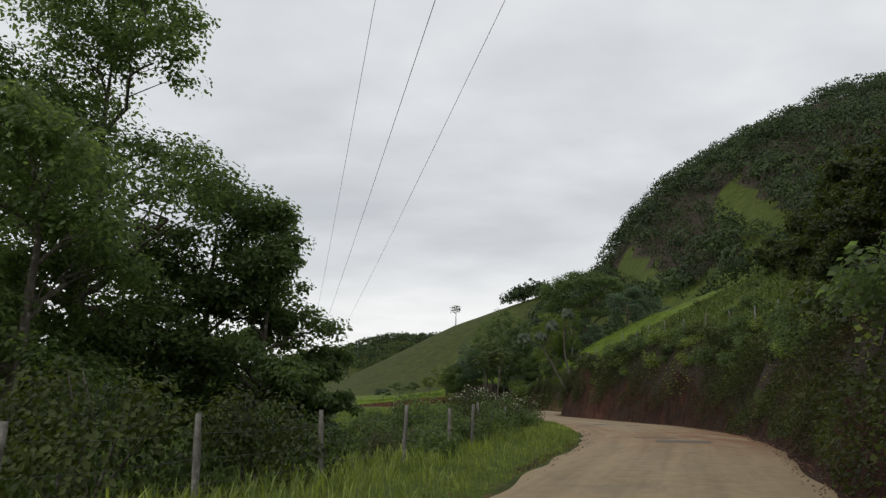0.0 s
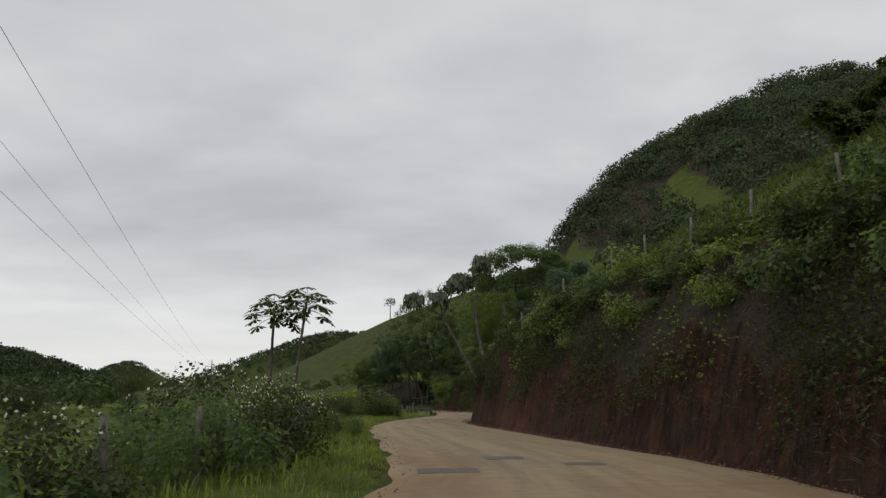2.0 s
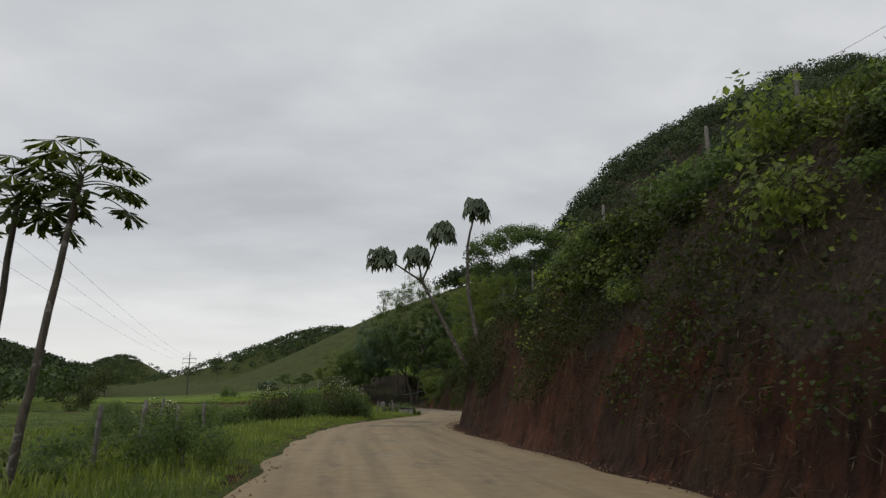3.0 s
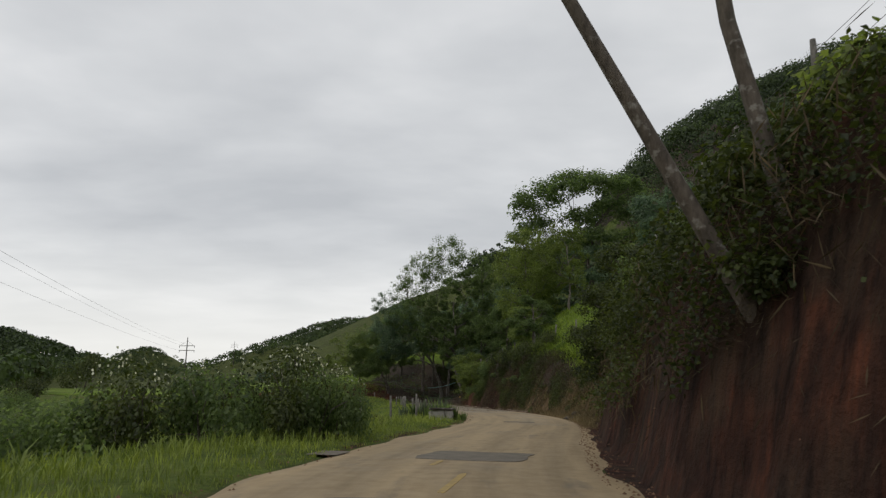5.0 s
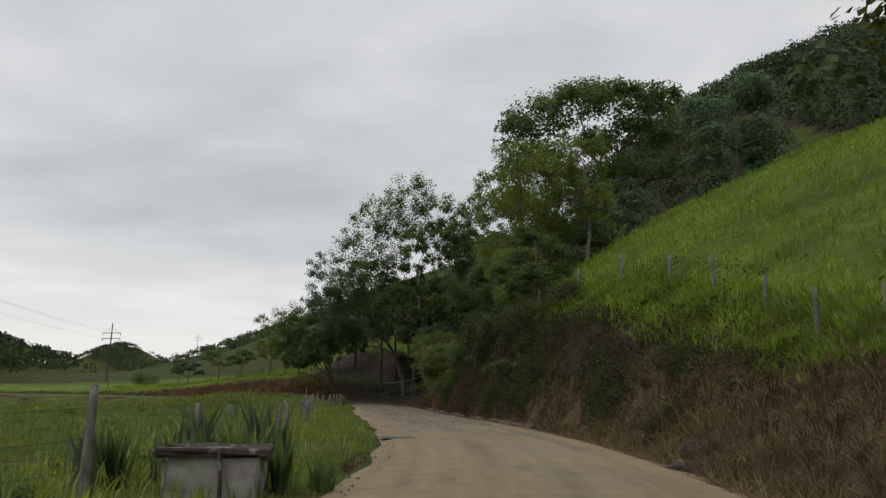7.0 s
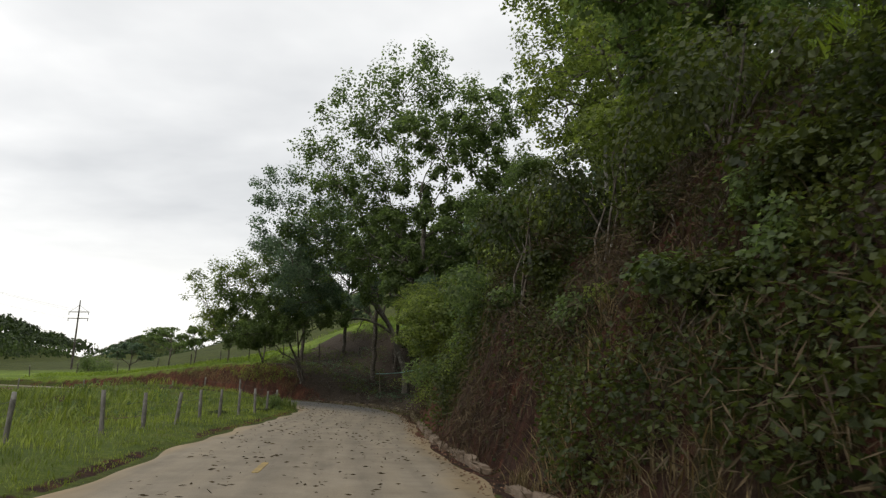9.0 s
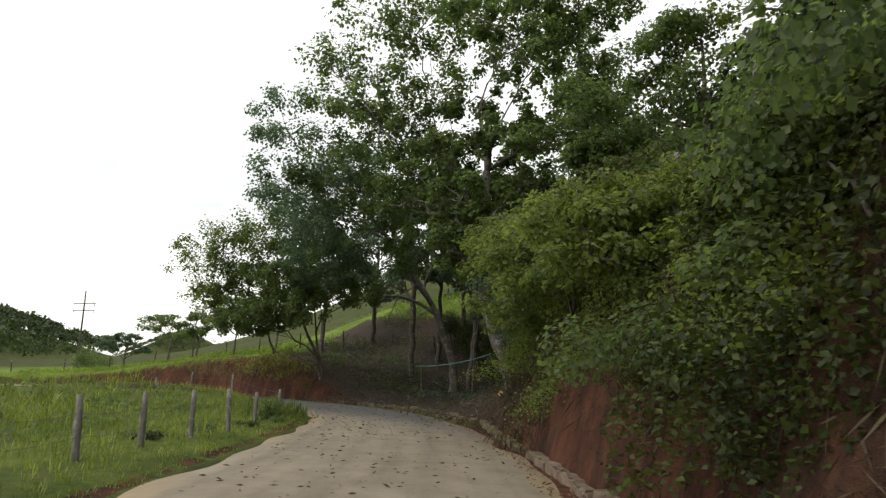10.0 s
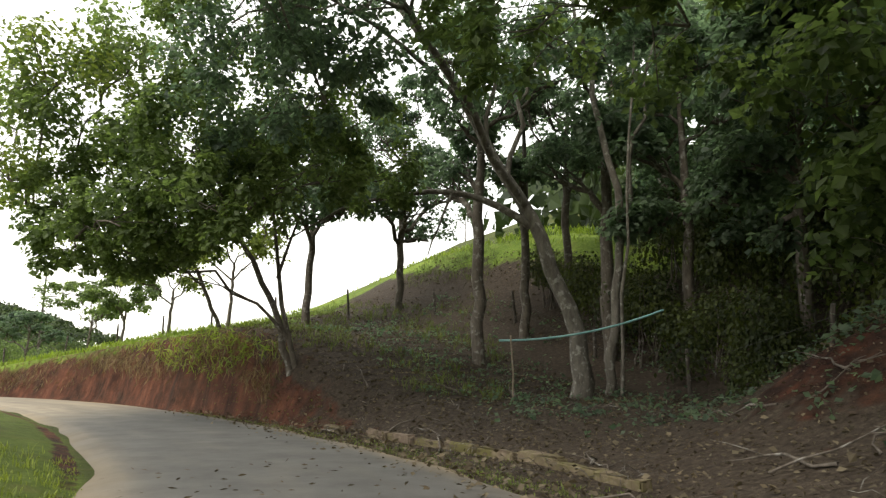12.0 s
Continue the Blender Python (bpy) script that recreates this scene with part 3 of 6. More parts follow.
# ---- road ----
across = np.linspace(-1, 1, 15)
ro = HALF[:, None] * across[None]
rx, ry = (MID[:, None, 0] + ro * NORM[:, None, 0]), (MID[:, None, 1] + ro * NORM[:, None, 1])
wob = 0.22 * lumps(rx, ry, 1.3) * (np.abs(across)[None] > 0.99)
rx, ry = rx + wob * NORM[:, None, 0], ry + wob * NORM[:, None, 1]
rz = 0.02 + 0.035 * (1 - across[None] ** 2) + 0.003 * lumps(rx, ry, 2.3) - 0.07 * (np.abs(across)[None] > 0.99)
edge = np.clip((np.abs(across)[None] - 0.62) / 0.38, 0, 1) * np.where(across[None] > 0, 1.0, 0.75) + 1.0 * ease(ry, 150, 100)
damp = ease(ry + 5 * across[None], 160, 171) * np.clip(1.2 - np.clip(across[None], -0.9, 1) ** 4, 0, 1) * ease(rx, -4, 3)
road = mesh_of("road", np.stack([rx.ravel(), ry.ravel(), rz.ravel()], 1), grid_faces(len(S), 15)[:, ::-1], ROAD,
               attrs={"edge": (edge + 0 * rx).ravel(), "mud": (1.5 * np.exp(-(((ry - 31) / 9) ** 2)) * (0.55 + 0.45 * across[None]) + 0.5 * np.exp(-(((ry - 44) / 9) ** 2)) * (across[None] < -0.5) + 0 * rx).ravel(), "damp": damp.ravel(), "run": np.repeat(S, 15), "off": ro.ravel()})
tagged(road, "worn dusty asphalt country road with dirt edges", "road", kind="structure")

# ---- growing things: builders ----
rng = np.random.default_rng(7)


def leaf_cloud(points, size, seed=1, droop=0.0, slim=0.42, flat=0.35, face=None):
    """Pointed, slightly folded leaves at the points, turned towards face where it is given: verts and quads."""
    r = np.random.default_rng(seed)
    n = len(points)
    if face is None:
        out = r.normal(size=(n, 3))
        out[:, 2] = out[:, 2] * flat - droop
        out /= np.linalg.norm(out, axis=1)[:, None]
        side = np.cross(out, r.normal(size=(n, 3)) + np.array([0, 0, 1.2]))
    else:
        turned = face + r.normal(size=(n, 3)) * 0.42
        out = np.cross(turned, r.normal(size=(n, 3)))
        out /= np.linalg.norm(out, axis=1)[:, None] + 1e-9
        out[:, 2] -= droop
        out /= np.linalg.norm(out, axis=1)[:, None]
        side = np.cross(out, turned)
    side /= np.linalg.norm(side, axis=1)[:, None] + 1e-9
    up = np.cross(side, out)
    ln = (np.asarray(size) * r.uniform(0.6, 1.35, n))[:, None]
    w = ln * slim
    mid = points + out * ln * 0.45
    v = np.stack([points, mid + side * w + up * w * 0.25, points + out * ln, mid - side * w + up * w * 0.25], 1)
    return v.reshape(-1, 3), np.arange(4 * n).reshape(n, 4)


def tubes(lines, sides=6):
    """Tapered round limbs: each line a list of (x, y, z, radius)."""
    V, F, base = [], [], 0
    ang = np.linspace(0, 2 * np.pi, sides, endpoint=False)
    for line in lines:
        p = np.asarray(line, float)
        t = np.gradient(p[:, :3], axis=0)
        t /= np.linalg.norm(t, axis=1)[:, None] + 1e-9
        a = np.cross(t, np.array([0.31, 0.93, 0.12]))
        a /= np.linalg.norm(a, axis=1)[:, None] + 1e-9
        b = np.cross(t, a)
        ring = p[:, None, :3] + p[:, 3][:, None, None] * (np.cos(ang)[None, :, None] * a[:, None] + np.sin(ang)[None, :, None] * b[:, None])
        n = len(p)
        V.append(ring.reshape(-1, 3))
        i = (np.arange(n - 1)[:, None] * sides + np.arange(sides)[None]).ravel() + base
        j = (np.arange(n - 1)[:, None] * sides + (np.arange(sides) + 1)[None] % sides).ravel() + base
        F.append(np.stack([i, j, j + sides, i + sides], 1))
        base += n * sides
        if sides == 4 or sides == 6:
            end = base - sides
            F.append(np.array([[end, end + 1, end + 2, end + 3]]) if sides == 4 else np.array([[end, end + 1, end + 2, end + 3], [end, end + 3, end + 4, end + 5]]))
    return np.concatenate(V), np.concatenate(F)


def bend(a, b, r0, r1, sag=0.0, n=6, wob=0.0, r=None):
    """A limb from a to b, bowed upwards by sag."""
    a, b = np.asarray(a, float), np.asarray(b, float)
    t = np.linspace(0, 1, n)[:, None]
    p = a + (b - a) * t
    p[:, 2] += sag * 4 * (t * (1 - t))[:, 0]
    if wob and r is not None:
        p[1:-1] += r.normal(size=(n - 2, 3)) * wob
    return np.c_[p, r0 + (r1 - r0) * t[:, 0]]


def thing(name, at, label, category, group="", turn=0.0):
    ob = new(name)
    ob.matrix_basis = pose(*at, 0, 0, turn)
    return tagged(ob, label, category, group)


def tree(name, at, label, trunk, clumps, leaf, size, leafmat, barkmat, seed=1, limbs=5, category="tree", flat=0.5, droop=0.15, extra=(), twigs=1.0, per=70, tuft=0.40, dense=1.2, layered=True):
    """A tree: trunk is its line of (x, y, z, radius) from the base; clumps are crown masses (x, y, z, rx, ry, rz, tufts), both from the base."""
    r = np.random.default_rng(seed)
    ob = thing(name, at, label, category)
    trunk = np.asarray(trunk, float)
    fine = np.stack([np.interp(np.linspace(0, 1, 14), np.linspace(0, 1, len(trunk)), c) for c in trunk.T], 1)
    fine[1:-1, :2] += r.normal(size=(12, 2)) * 0.25 * fine[1:-1, 3:4]
    lines, thin, tufts, radii = [fine, *extra], [], [], []
    fork = fine[-1]
    # each limb grows from the nearest suitable place on the wood that is there already
    nodes = np.concatenate([fine[fine[:, 2] > fork[2] * 0.4]] + [np.asarray(e)[3:] for e in extra])
    order = sorted(clumps, key=lambda c: np.linalg.norm(np.array(c[:3]) - fork[:3]))
    for cx, cy, cz, rx, ry, rz, count in order:
        c, rad = np.array([cx, cy, cz]), np.array([rx, ry, rz * 1.3])
        hub = c - np.array([0, 0, rz * 0.3])
        gap = np.linalg.norm(nodes[:, :3] - hub, axis=1)
        cost = gap + 1.5 * np.maximum(nodes[:, 2] - hub[2] + 0.45 * gap, 0) - 8 * nodes[:, 3]
        start = nodes[np.argmin(cost)]
        span = np.linalg.norm(hub - start[:3])
        main = bend(start[:3], hub, max(start[3] * 0.68, 0.035), max(start[3] * 0.34, 0.022), 0.10 * span, 8, 0.035 * span, r)
        lines.append(main)
        nodes = np.concatenate([nodes, main[3:]])
        count = int(count * dense)
        d = r.normal(size=(count, 3))
        d /= np.linalg.norm(d, axis=1)[:, None]
        if layered:
            d[:, 2] = np.abs(d[:, 2]) * 1.0 - 0.35
        tips = c + d * rad * r.uniform(0.5, 1.0, (count, 1))
        tufts.append(tips)
        radii.append(np.full(count, tuft * min(rx, rz * 1.5)) * r.uniform(0.7, 1.35, count))
        for tip in tips[: int(count * twigs * 0.6)]:
            k = main[r.integers(2, 8)]
            thin.append(bend(k[:3], tip, k[3] * 0.5, 0.012, 0.05 * np.linalg.norm(tip - k[:3]), 4, 0.04, r))
    tufts, radii = np.concatenate(tufts), np.concatenate(radii)
    V, F = tubes(lines, 6)
    if thin:
        V2, F2 = tubes(thin, 4)
        V, F = np.concatenate([V, V2]), np.concatenate([F, F2 + len(V)])
    mesh_of("trunk", V, F, barkmat, parent=ob)
    per = int(per * 0.72)
    d = r.normal(size=(len(tufts), per, 3))
    d /= np.linalg.norm(d, axis=2)[:, :, None]
    pts = tufts[:, None] + d * radii[:, None, None] * (r.uniform(0, 1, (len(tufts), per, 1)) ** 0.5) * np.array([1.15, 1.15, 0.62] if layered else [1.0, 1.0, 0.95])
    face = d * 0.8 + np.array([0, 0, 0.75])
    V, F = leaf_cloud(pts.reshape(-1, 3), size * 1.2, seed, droop, leaf, flat, face.reshape(-1, 3))
    mesh_of("crown", V, F, leafmat, False, parent=ob)
    return ob


def bush(label, leafmat, seed, leaves=850, size=0.14, slim=0.42, tall=1.0, droop=0.1, stems=LEAF_DRY, petals=0):
    """A bush about 1 m in radius, of several uneven mounds."""
    r = np.random.default_rng(seed)
    ob = thing("bush", (0, 0, -80), label, "bush")
    mounds = r.uniform(-0.65, 0.65, (7, 3)) * np.array([1, 1, 0])
    mounds[:, 2] = r.uniform(0.3, 0.85, 7) * tall
    d = r.normal(size=(leaves, 3))
    d /= np.linalg.norm(d, axis=1)[:, None]
    k = r.integers(0, 7, leaves)
    pts = mounds[k] + d * (r.uniform(0.15, 1, (leaves, 1)) ** 0.45) * np.array([0.52, 0.52, 0.42 * tall]) * r.uniform(0.75, 1.2, 7)[k][:, None]
    sprig = r.uniform(size=leaves) < 0.05
    pts[sprig, 2] += r.uniform(0.0, 0.03, sprig.sum()) * tall
    pts[:, 2] = np.abs(pts[:, 2])
    V, F = leaf_cloud(pts, size, seed, droop, slim, 0.6, None if slim < 0.2 else d * 0.8 + np.array([0, 0, 0.6]))
    mesh_of("foliage", V, F, leafmat, False, parent=ob)
    V, F = tubes([bend((r.uniform(-0.3, 0.3), r.uniform(-0.3, 0.3), -0.3), pts[j], 0.022, 0.006, 0.15, 4, 0.04, r) for j in r.integers(0, leaves, 8)], 4)
    mesh_of("stem", V, F, BARK, parent=ob)
    if petals:
        top = pts[np.argsort(-pts[:, 2] - 0.5 * np.linalg.norm(pts[:, :2], axis=1) * r.uniform(0, 1, leaves))[: petals * 3 : 3]]
        V, F = leaf_cloud(top + np.array([0, 0, 0.05]), 0.038, seed + 1, 0, 0.5, 1)
        tagged(mesh_of("blossoms", V, F, PETAL, False, parent=ob), "small white blossoms")
    return ob


def put(ob, x, y, s=1.0, sz=None, sink=0.1, turn=None, z=None, label=""):
    """A copy of a template on the ground."""
    turn = rng.uniform(0, 360) if turn is None else turn
    z = z_at(x, y) if z is None else z
    c = copy_thing(ob, pose(x, y, z - sink, 0, 0, turn) @ Matrix.Diagonal((s, s, sz or s, 1)))
    if label:
        c["label"] = label
    return c


def thicket(spots, label):
    """Many bushes that grow into one another, as one object for each kind of leaf: spots are (template, x, y, size, height)."""
    for kind in dict.fromkeys(s[0] for s in spots):
        me = next(c for c in kind.children if c.name.startswith("foliage")).data
        v = np.empty(len(me.vertices) * 3, np.float32)
        me.vertices.foreach_get("co", v)
        v = v.reshape(-1, 3)
        out = []
        for _, x, y, s, h in (k for k in spots if k[0] == kind):
            a = rng.uniform(0, 2 * math.pi)
            c, sn = math.cos(a) * s, math.sin(a) * s
            out.append(np.stack([x + c * v[:, 0] - sn * v[:, 1], y + sn * v[:, 0] + c * v[:, 1], z_at(x, y) - 0.25 + h * v[:, 2]], 1))
        V = np.concatenate(out)
        tagged(mesh_of("thicket", V, np.arange(len(V)).reshape(-1, 4), me.materials[0], False), label, "thicket", kind="stuff")


def discard(ob):
    for o in (*ob.children_recursive, ob):
        bpy.data.objects.remove(o)


def tufts_of_grass(name, x, y, tall, mat, blades=5, seed=3, lean=0.5, width=0.012, label="", bottom=None):
    """Grass blades in tufts at the points, as one mesh."""
    r = np.random.default_rng(seed)
    n = len(x)
    z = height(x, y) if bottom is None else bottom
    root = np.repeat(np.stack([x, y, z - 0.03], 1), blades, 0) + r.normal(size=(n * blades, 3)) * np.array([0.05, 0.05, 0])
    ln = np.repeat(tall, blades) * r.uniform(0.5, 1.25, n * blades)
    ang = r.uniform(0, 2 * np.pi, n * blades)
    out = np.stack([np.cos(ang), np.sin(ang), 0 * ang], 1) * (ln * r.uniform(0.1, lean, n * blades))[:, None]
    side = np.stack([-np.sin(ang), np.cos(ang), 0 * ang], 1) * (width * (0.6 + ln))[:, None]
    up = np.array([0, 0, 1.0])
    mid, tip = root + out * 0.4 + up * (ln * 0.62)[:, None], root + out + up * (ln * 0.95)[:, None]
    v = np.stack([root, mid + side, tip, mid - side], 1).reshape(-1, 3)
    ob = mesh_of(name, v, np.arange(4 * n * blades).reshape(-1, 4), mat, False)
    return tagged(ob, label, "grass", kind="stuff")


def beside(y, d, right=True):
    """Plan points at offsets d from the road's right (or left) edge, at stations of about that y along the first stretch."""
    y, d = np.atleast_1d(y).astype(float), np.atleast_1d(d).astype(float)
    good = np.where((S > along[2]) & (MID[:, 1] < 215) & (MID[:, 0] > -70))[0]
    s = np.interp(y, MID[good, 1], good)
    half, mx, my, nx, ny = (np.interp(s, np.arange(len(S)), c) for c in (HALF, MID[:, 0], MID[:, 1], NORM[:, 0], NORM[:, 1]))
    o = (half + d) * (1 if right else -1)
    return mx + o * nx, my + o * ny

# ---- trees at the roadside ----
# dark feathery trees on the left at the start
def ragged_crown(r, cx, cy, z0, z1, rad, n, count=16):
    out = []
    for k in range(n):
        f = (k + 0.5) / n
        w = rad * (0.45 + 0.75 * math.sin(math.pi * (0.18 + 0.75 * f)))
        a = r.uniform(0, 2 * math.pi)
        rr = w * r.uniform(0.25, 0.75)
        s = rad * r.uniform(0.30, 0.46)
        out.append((cx + rr * math.cos(a), cy + rr * math.sin(a), z0 + (z1 - z0) * f, s, s, s * 0.75, count))
    return out


r0 = np.random.default_rng(21)
for x, y, tall, rad, n, sd in ((-15.6, 29, 23, 6.8, 32, 3), (-11.0, 31.5, 14.6, 4.9, 24, 4), (-8.2, 31.0, 11.0, 4.0, 20, 5), (-6.2, 33.0, 6.4, 2.5, 14, 6), (-12.5, 43, 9.2, 2.5, 12, 7), (-21, 24, 19, 6, 20, 8), (-13, 21, 12.5, 5, 18, 9)):
    z = z_at(x, y)
    tree("tree", (x, y, z - 0.2), "tall dark leafy tree with gaps in its crown beside the fence", [(0, 0, 0, 0.05 + 0.016 * tall), (0.2, 0.1, tall * 0.35, 0.04 + 0.011 * tall), (0.3, 0.3, tall * 0.8, 0.06)],
         ragged_crown(r0, 0.2, 0.2, tall * 0.12, tall * 0.95, rad, n, 14), 0.30, 0.19, LEAF_MID, BARK, sd, per=85, twigs=0.4, dense=1.75)

# tree on the cut at the right of the start
for x, y, tall, rad, n, sd, lm in ((17.2, 27.5, 5.4, 2.7, 12, 31, LEAF_BANK_SHADE), (20.5, 34.5, 5.2, 2.7, 12, 32, LEAF_BANK_SHADE), (14.0, 18.5, 3.6, 2.2, 9, 33, LEAF_BANK_SHADE), (15.6, 23.5, 5.0, 2.5, 11, 34, LEAF_BANK_SHADE), (22.5, 39, 4.2, 2.3, 9, 35, LEAF_BANK_SHADE), (27, 56, 2.2, 1.8, 8, 36, LEAF_BANK_SHADE), (29.5, 50.5, 2.8, 2.2, 9, 37, LEAF_BANK_SHADE), (25.5, 49.5, 3.0, 2.0, 9, 38, LEAF_BANK_SHADE), (31.5, 61, 2.6, 2.0, 9, 39, LEAF_BANK_SHADE), (24.4, 44.5, 3.6, 2.1, 8, 40, LEAF_BANK_SHADE)):
    tree("tree", (x, y, z_at(x, y) - 0.2), "young leafy tree on top of the earth cut", [(0, 0, 0, 0.14), (0.1, 0.1, tall * 0.5, 0.10), (0.2, 0, tall * 0.85, 0.04)],
         ragged_crown(r0, 0, 0, tall * 0.12, tall * 0.95, rad, n, 13), 0.36, 0.13, lm, BARK, sd, per=90, twigs=0.5)

# tree A: spreading, a pale leaning trunk beside the road
za_ = z_at(17.35, 169.8)
tree("tree", (17.35, 169.8, za_ - 0.25), "tall spreading tree with a thick pale leaning trunk", [(0, 0, 0, 0.26), (-0.1, -0.05, 0.9, 0.24), (-0.55, -0.2, 2.2, 0.28), (-1.15, -0.45, 3.9, 0.27), (-1.2, -0.3, 6.5, 0.21), (-1.15, 0, 10.6 - za_, 0.16)],
     [(-2.0, 3.0, 22.0 - za_, 3.2, 3.2, 2.3, 26), (1.3, 3.0, 20.0 - za_, 3.2, 3.2, 2.1, 24), (-5.3, 2.5, 20.0 - za_, 3.2, 3.2, 2.3, 26), (-4.0, 5.0, 17.4 - za_, 3.2, 3.0, 2.0, 20), (-8.0, 4.5, 16.4 - za_, 3.0, 3.0, 2.2, 22), (4.4, 4.5, 17.4 - za_, 3.0, 2.8, 1.8, 18),
      (-9.4, 6.5, 12.5 - za_, 2.4, 2.4, 1.8, 16), (-6.0, 5, 13.5 - za_, 2.8, 2.6, 1.8, 16), (0.3, 1.5, 18.0 - za_, 2.8, 2.6, 1.5, 16), (-6.5, 2.0, 14.4 - za_, 2.4, 2.4, 1.5, 14), (3.0, 2.5, 14.0 - za_, 2.4, 2.4, 1.5, 14), (-1.6, 1.5, 15.0 - za_, 1.8, 1.8, 1.2, 8), (-2.6, -0.8, 7.2 - za_, 1.3, 1.3, 0.9, 18), (0.3, -1.4, 5.4 - za_, 1.3, 1.3, 1.0, 14), (1.4, -0.6, 4.2 - za_, 1.2, 1.2, 0.9, 12), (1.2, -1.2, 7.0 - za_, 1.4, 1.4, 1.0, 16), (-1.0, -1.2, 6.4 - za_, 1.1, 1.1, 0.8, 10), (-1.5, 4.0, 12.0 - za_, 2.2, 2.2, 1.5, 18), (-2.5, 2.6, 10.4 - za_, 1.9, 1.9, 1.3, 16), (0.4, 3.0, 10.8 - za_, 1.9, 1.9, 1.3, 16), (-5.0, 2.6, 10.0 - za_, 1.9, 1.9, 1.3, 15), (-0.9, 1.6, 9.2 - za_, 1.5, 1.5, 1.1, 13), (-3.4, 3.0, 13.6 - za_, 1.9, 1.9, 1.3, 15), (-4.5, 4.2, 12.4 - za_, 2.2, 2.2, 1.5, 18), (-3.0, 6.0, 10.0 - za_, 2.2, 2.2, 1.5, 18), (-6.5, 7.0, 11.2 - za_, 2.2, 2.2, 1.5, 18), (0.6, 6.0, 10.8 - za_, 2.2, 2.2, 1.5, 18), (-1.2, 8.0, 8.6 - za_, 2.0, 2.0, 1.3, 15), (-4.6, 8.5, 8.8 - za_, 2.0, 2.0, 1.3, 15), (-0.2, -1.3, 7.6 - za_, 1.3, 1.3, 0.9, 18), (-2.2, -1.4, 9.2 - za_, 1.4, 1.4, 0.9, 18), (0.6, -0.6, 9.6 - za_, 1.4, 1.4, 0.9, 18), (-3.2, 0.4, 11.2 - za_, 1.6, 1.6, 1.1, 12), (1.2, 0.2, 12.0 - za_, 1.6, 1.6, 1.1, 12), (-0.6, -1.6, 12.2 - za_, 1.5, 1.5, 1.0, 12), (2.6, -1.0, 15.4 - za_, 2.0, 2.0, 1.3, 14), (3.8, -1.5, 13.2 - za_, 2.0, 2.0, 1.3, 13), (2.4, -2.5, 17.6 - za_, 2.1, 2.1, 1.4, 14), (0.6, -2.4, 14.6 - za_, 1.9, 1.9, 1.2, 12), (-1.6, -2.5, 16.6 - za_, 2.0, 2.0, 1.3, 13), (4.0, 0.2, 19.6 - za_, 2.3, 2.3, 1.5, 15)],
     0.36, 0.175, LEAF_MID, BARK_PALE, 41, per=120, twigs=0.8, dense=1.4, tuft=0.25, layered=False, extra=[bend((-0.3, -0.1, 1.5), (0.2, 0.4, 6.8), 0.17, 0.11, 0.0, 8, 0.05, r0)])
# tree B: umbrella crown higher on the slope
zb = z_at(33.4, 163)
tree("tree", (33.4, 163, zb - 0.2), "large umbrella-shaped tree with branching limbs on the hillside", [(0, 0, 0, 0.5), (0.2, 0, 6, 0.4), (0, 0, 33.5 - zb - 12, 0.34)],
     [(-5.5, 3, 29.0 - zb, 4.0, 4.0, 2.4, 24), (-1.5, 2, 30.8 - zb, 4.2, 4.0, 2.4, 26), (3.0, 3, 31.2 - zb, 4.0, 3.8, 2.2, 24), (7.5, 4, 30.4 - zb, 3.6, 3.4, 2.1, 20), (-7.8, 2, 27.0 - zb, 2.8, 3, 1.8, 14), (-8.4, 1, 23.0 - zb, 2.2, 2.6, 1.8, 12),
      (-6.0, 2, 24.5 - zb, 3.4, 3, 2.4, 18), (-3.5, 1, 21.5 - zb, 3.2, 3, 2.2, 16), (-8.0, 2, 19.5 - zb, 2.6, 3, 2.2, 14), (0.5, -2.5, 29.5 - zb, 3.2, 3, 1.5, 14), (5.5, -2, 29.5 - zb, 3, 3, 1.6, 14), (10.0, 4, 28.5 - zb, 2.6, 2.6, 1.6, 12), (-3.5, -3, 28.5 - zb, 2.8, 2.8, 1.5, 12), (3.0, -1, 26.5 - zb, 3.2, 3, 1.8, 16), (7.0, 0, 26.0 - zb, 3.2, 3, 1.8, 16), (-1.5, -1, 25.0 - zb, 3.0, 3, 1.8, 16), (10.5, 2, 25.0 - zb, 2.8, 2.8, 1.8, 14), (6.0, -2, 22.5 - zb, 3.0, 3, 2.0, 16), (1.0, -2, 22.0 - zb, 3.0, 3, 2.0, 16)], 0.38, 0.27, LEAF_MID, BARK, 42, per=72, twigs=0.6, dense=1.7, tuft=0.36)
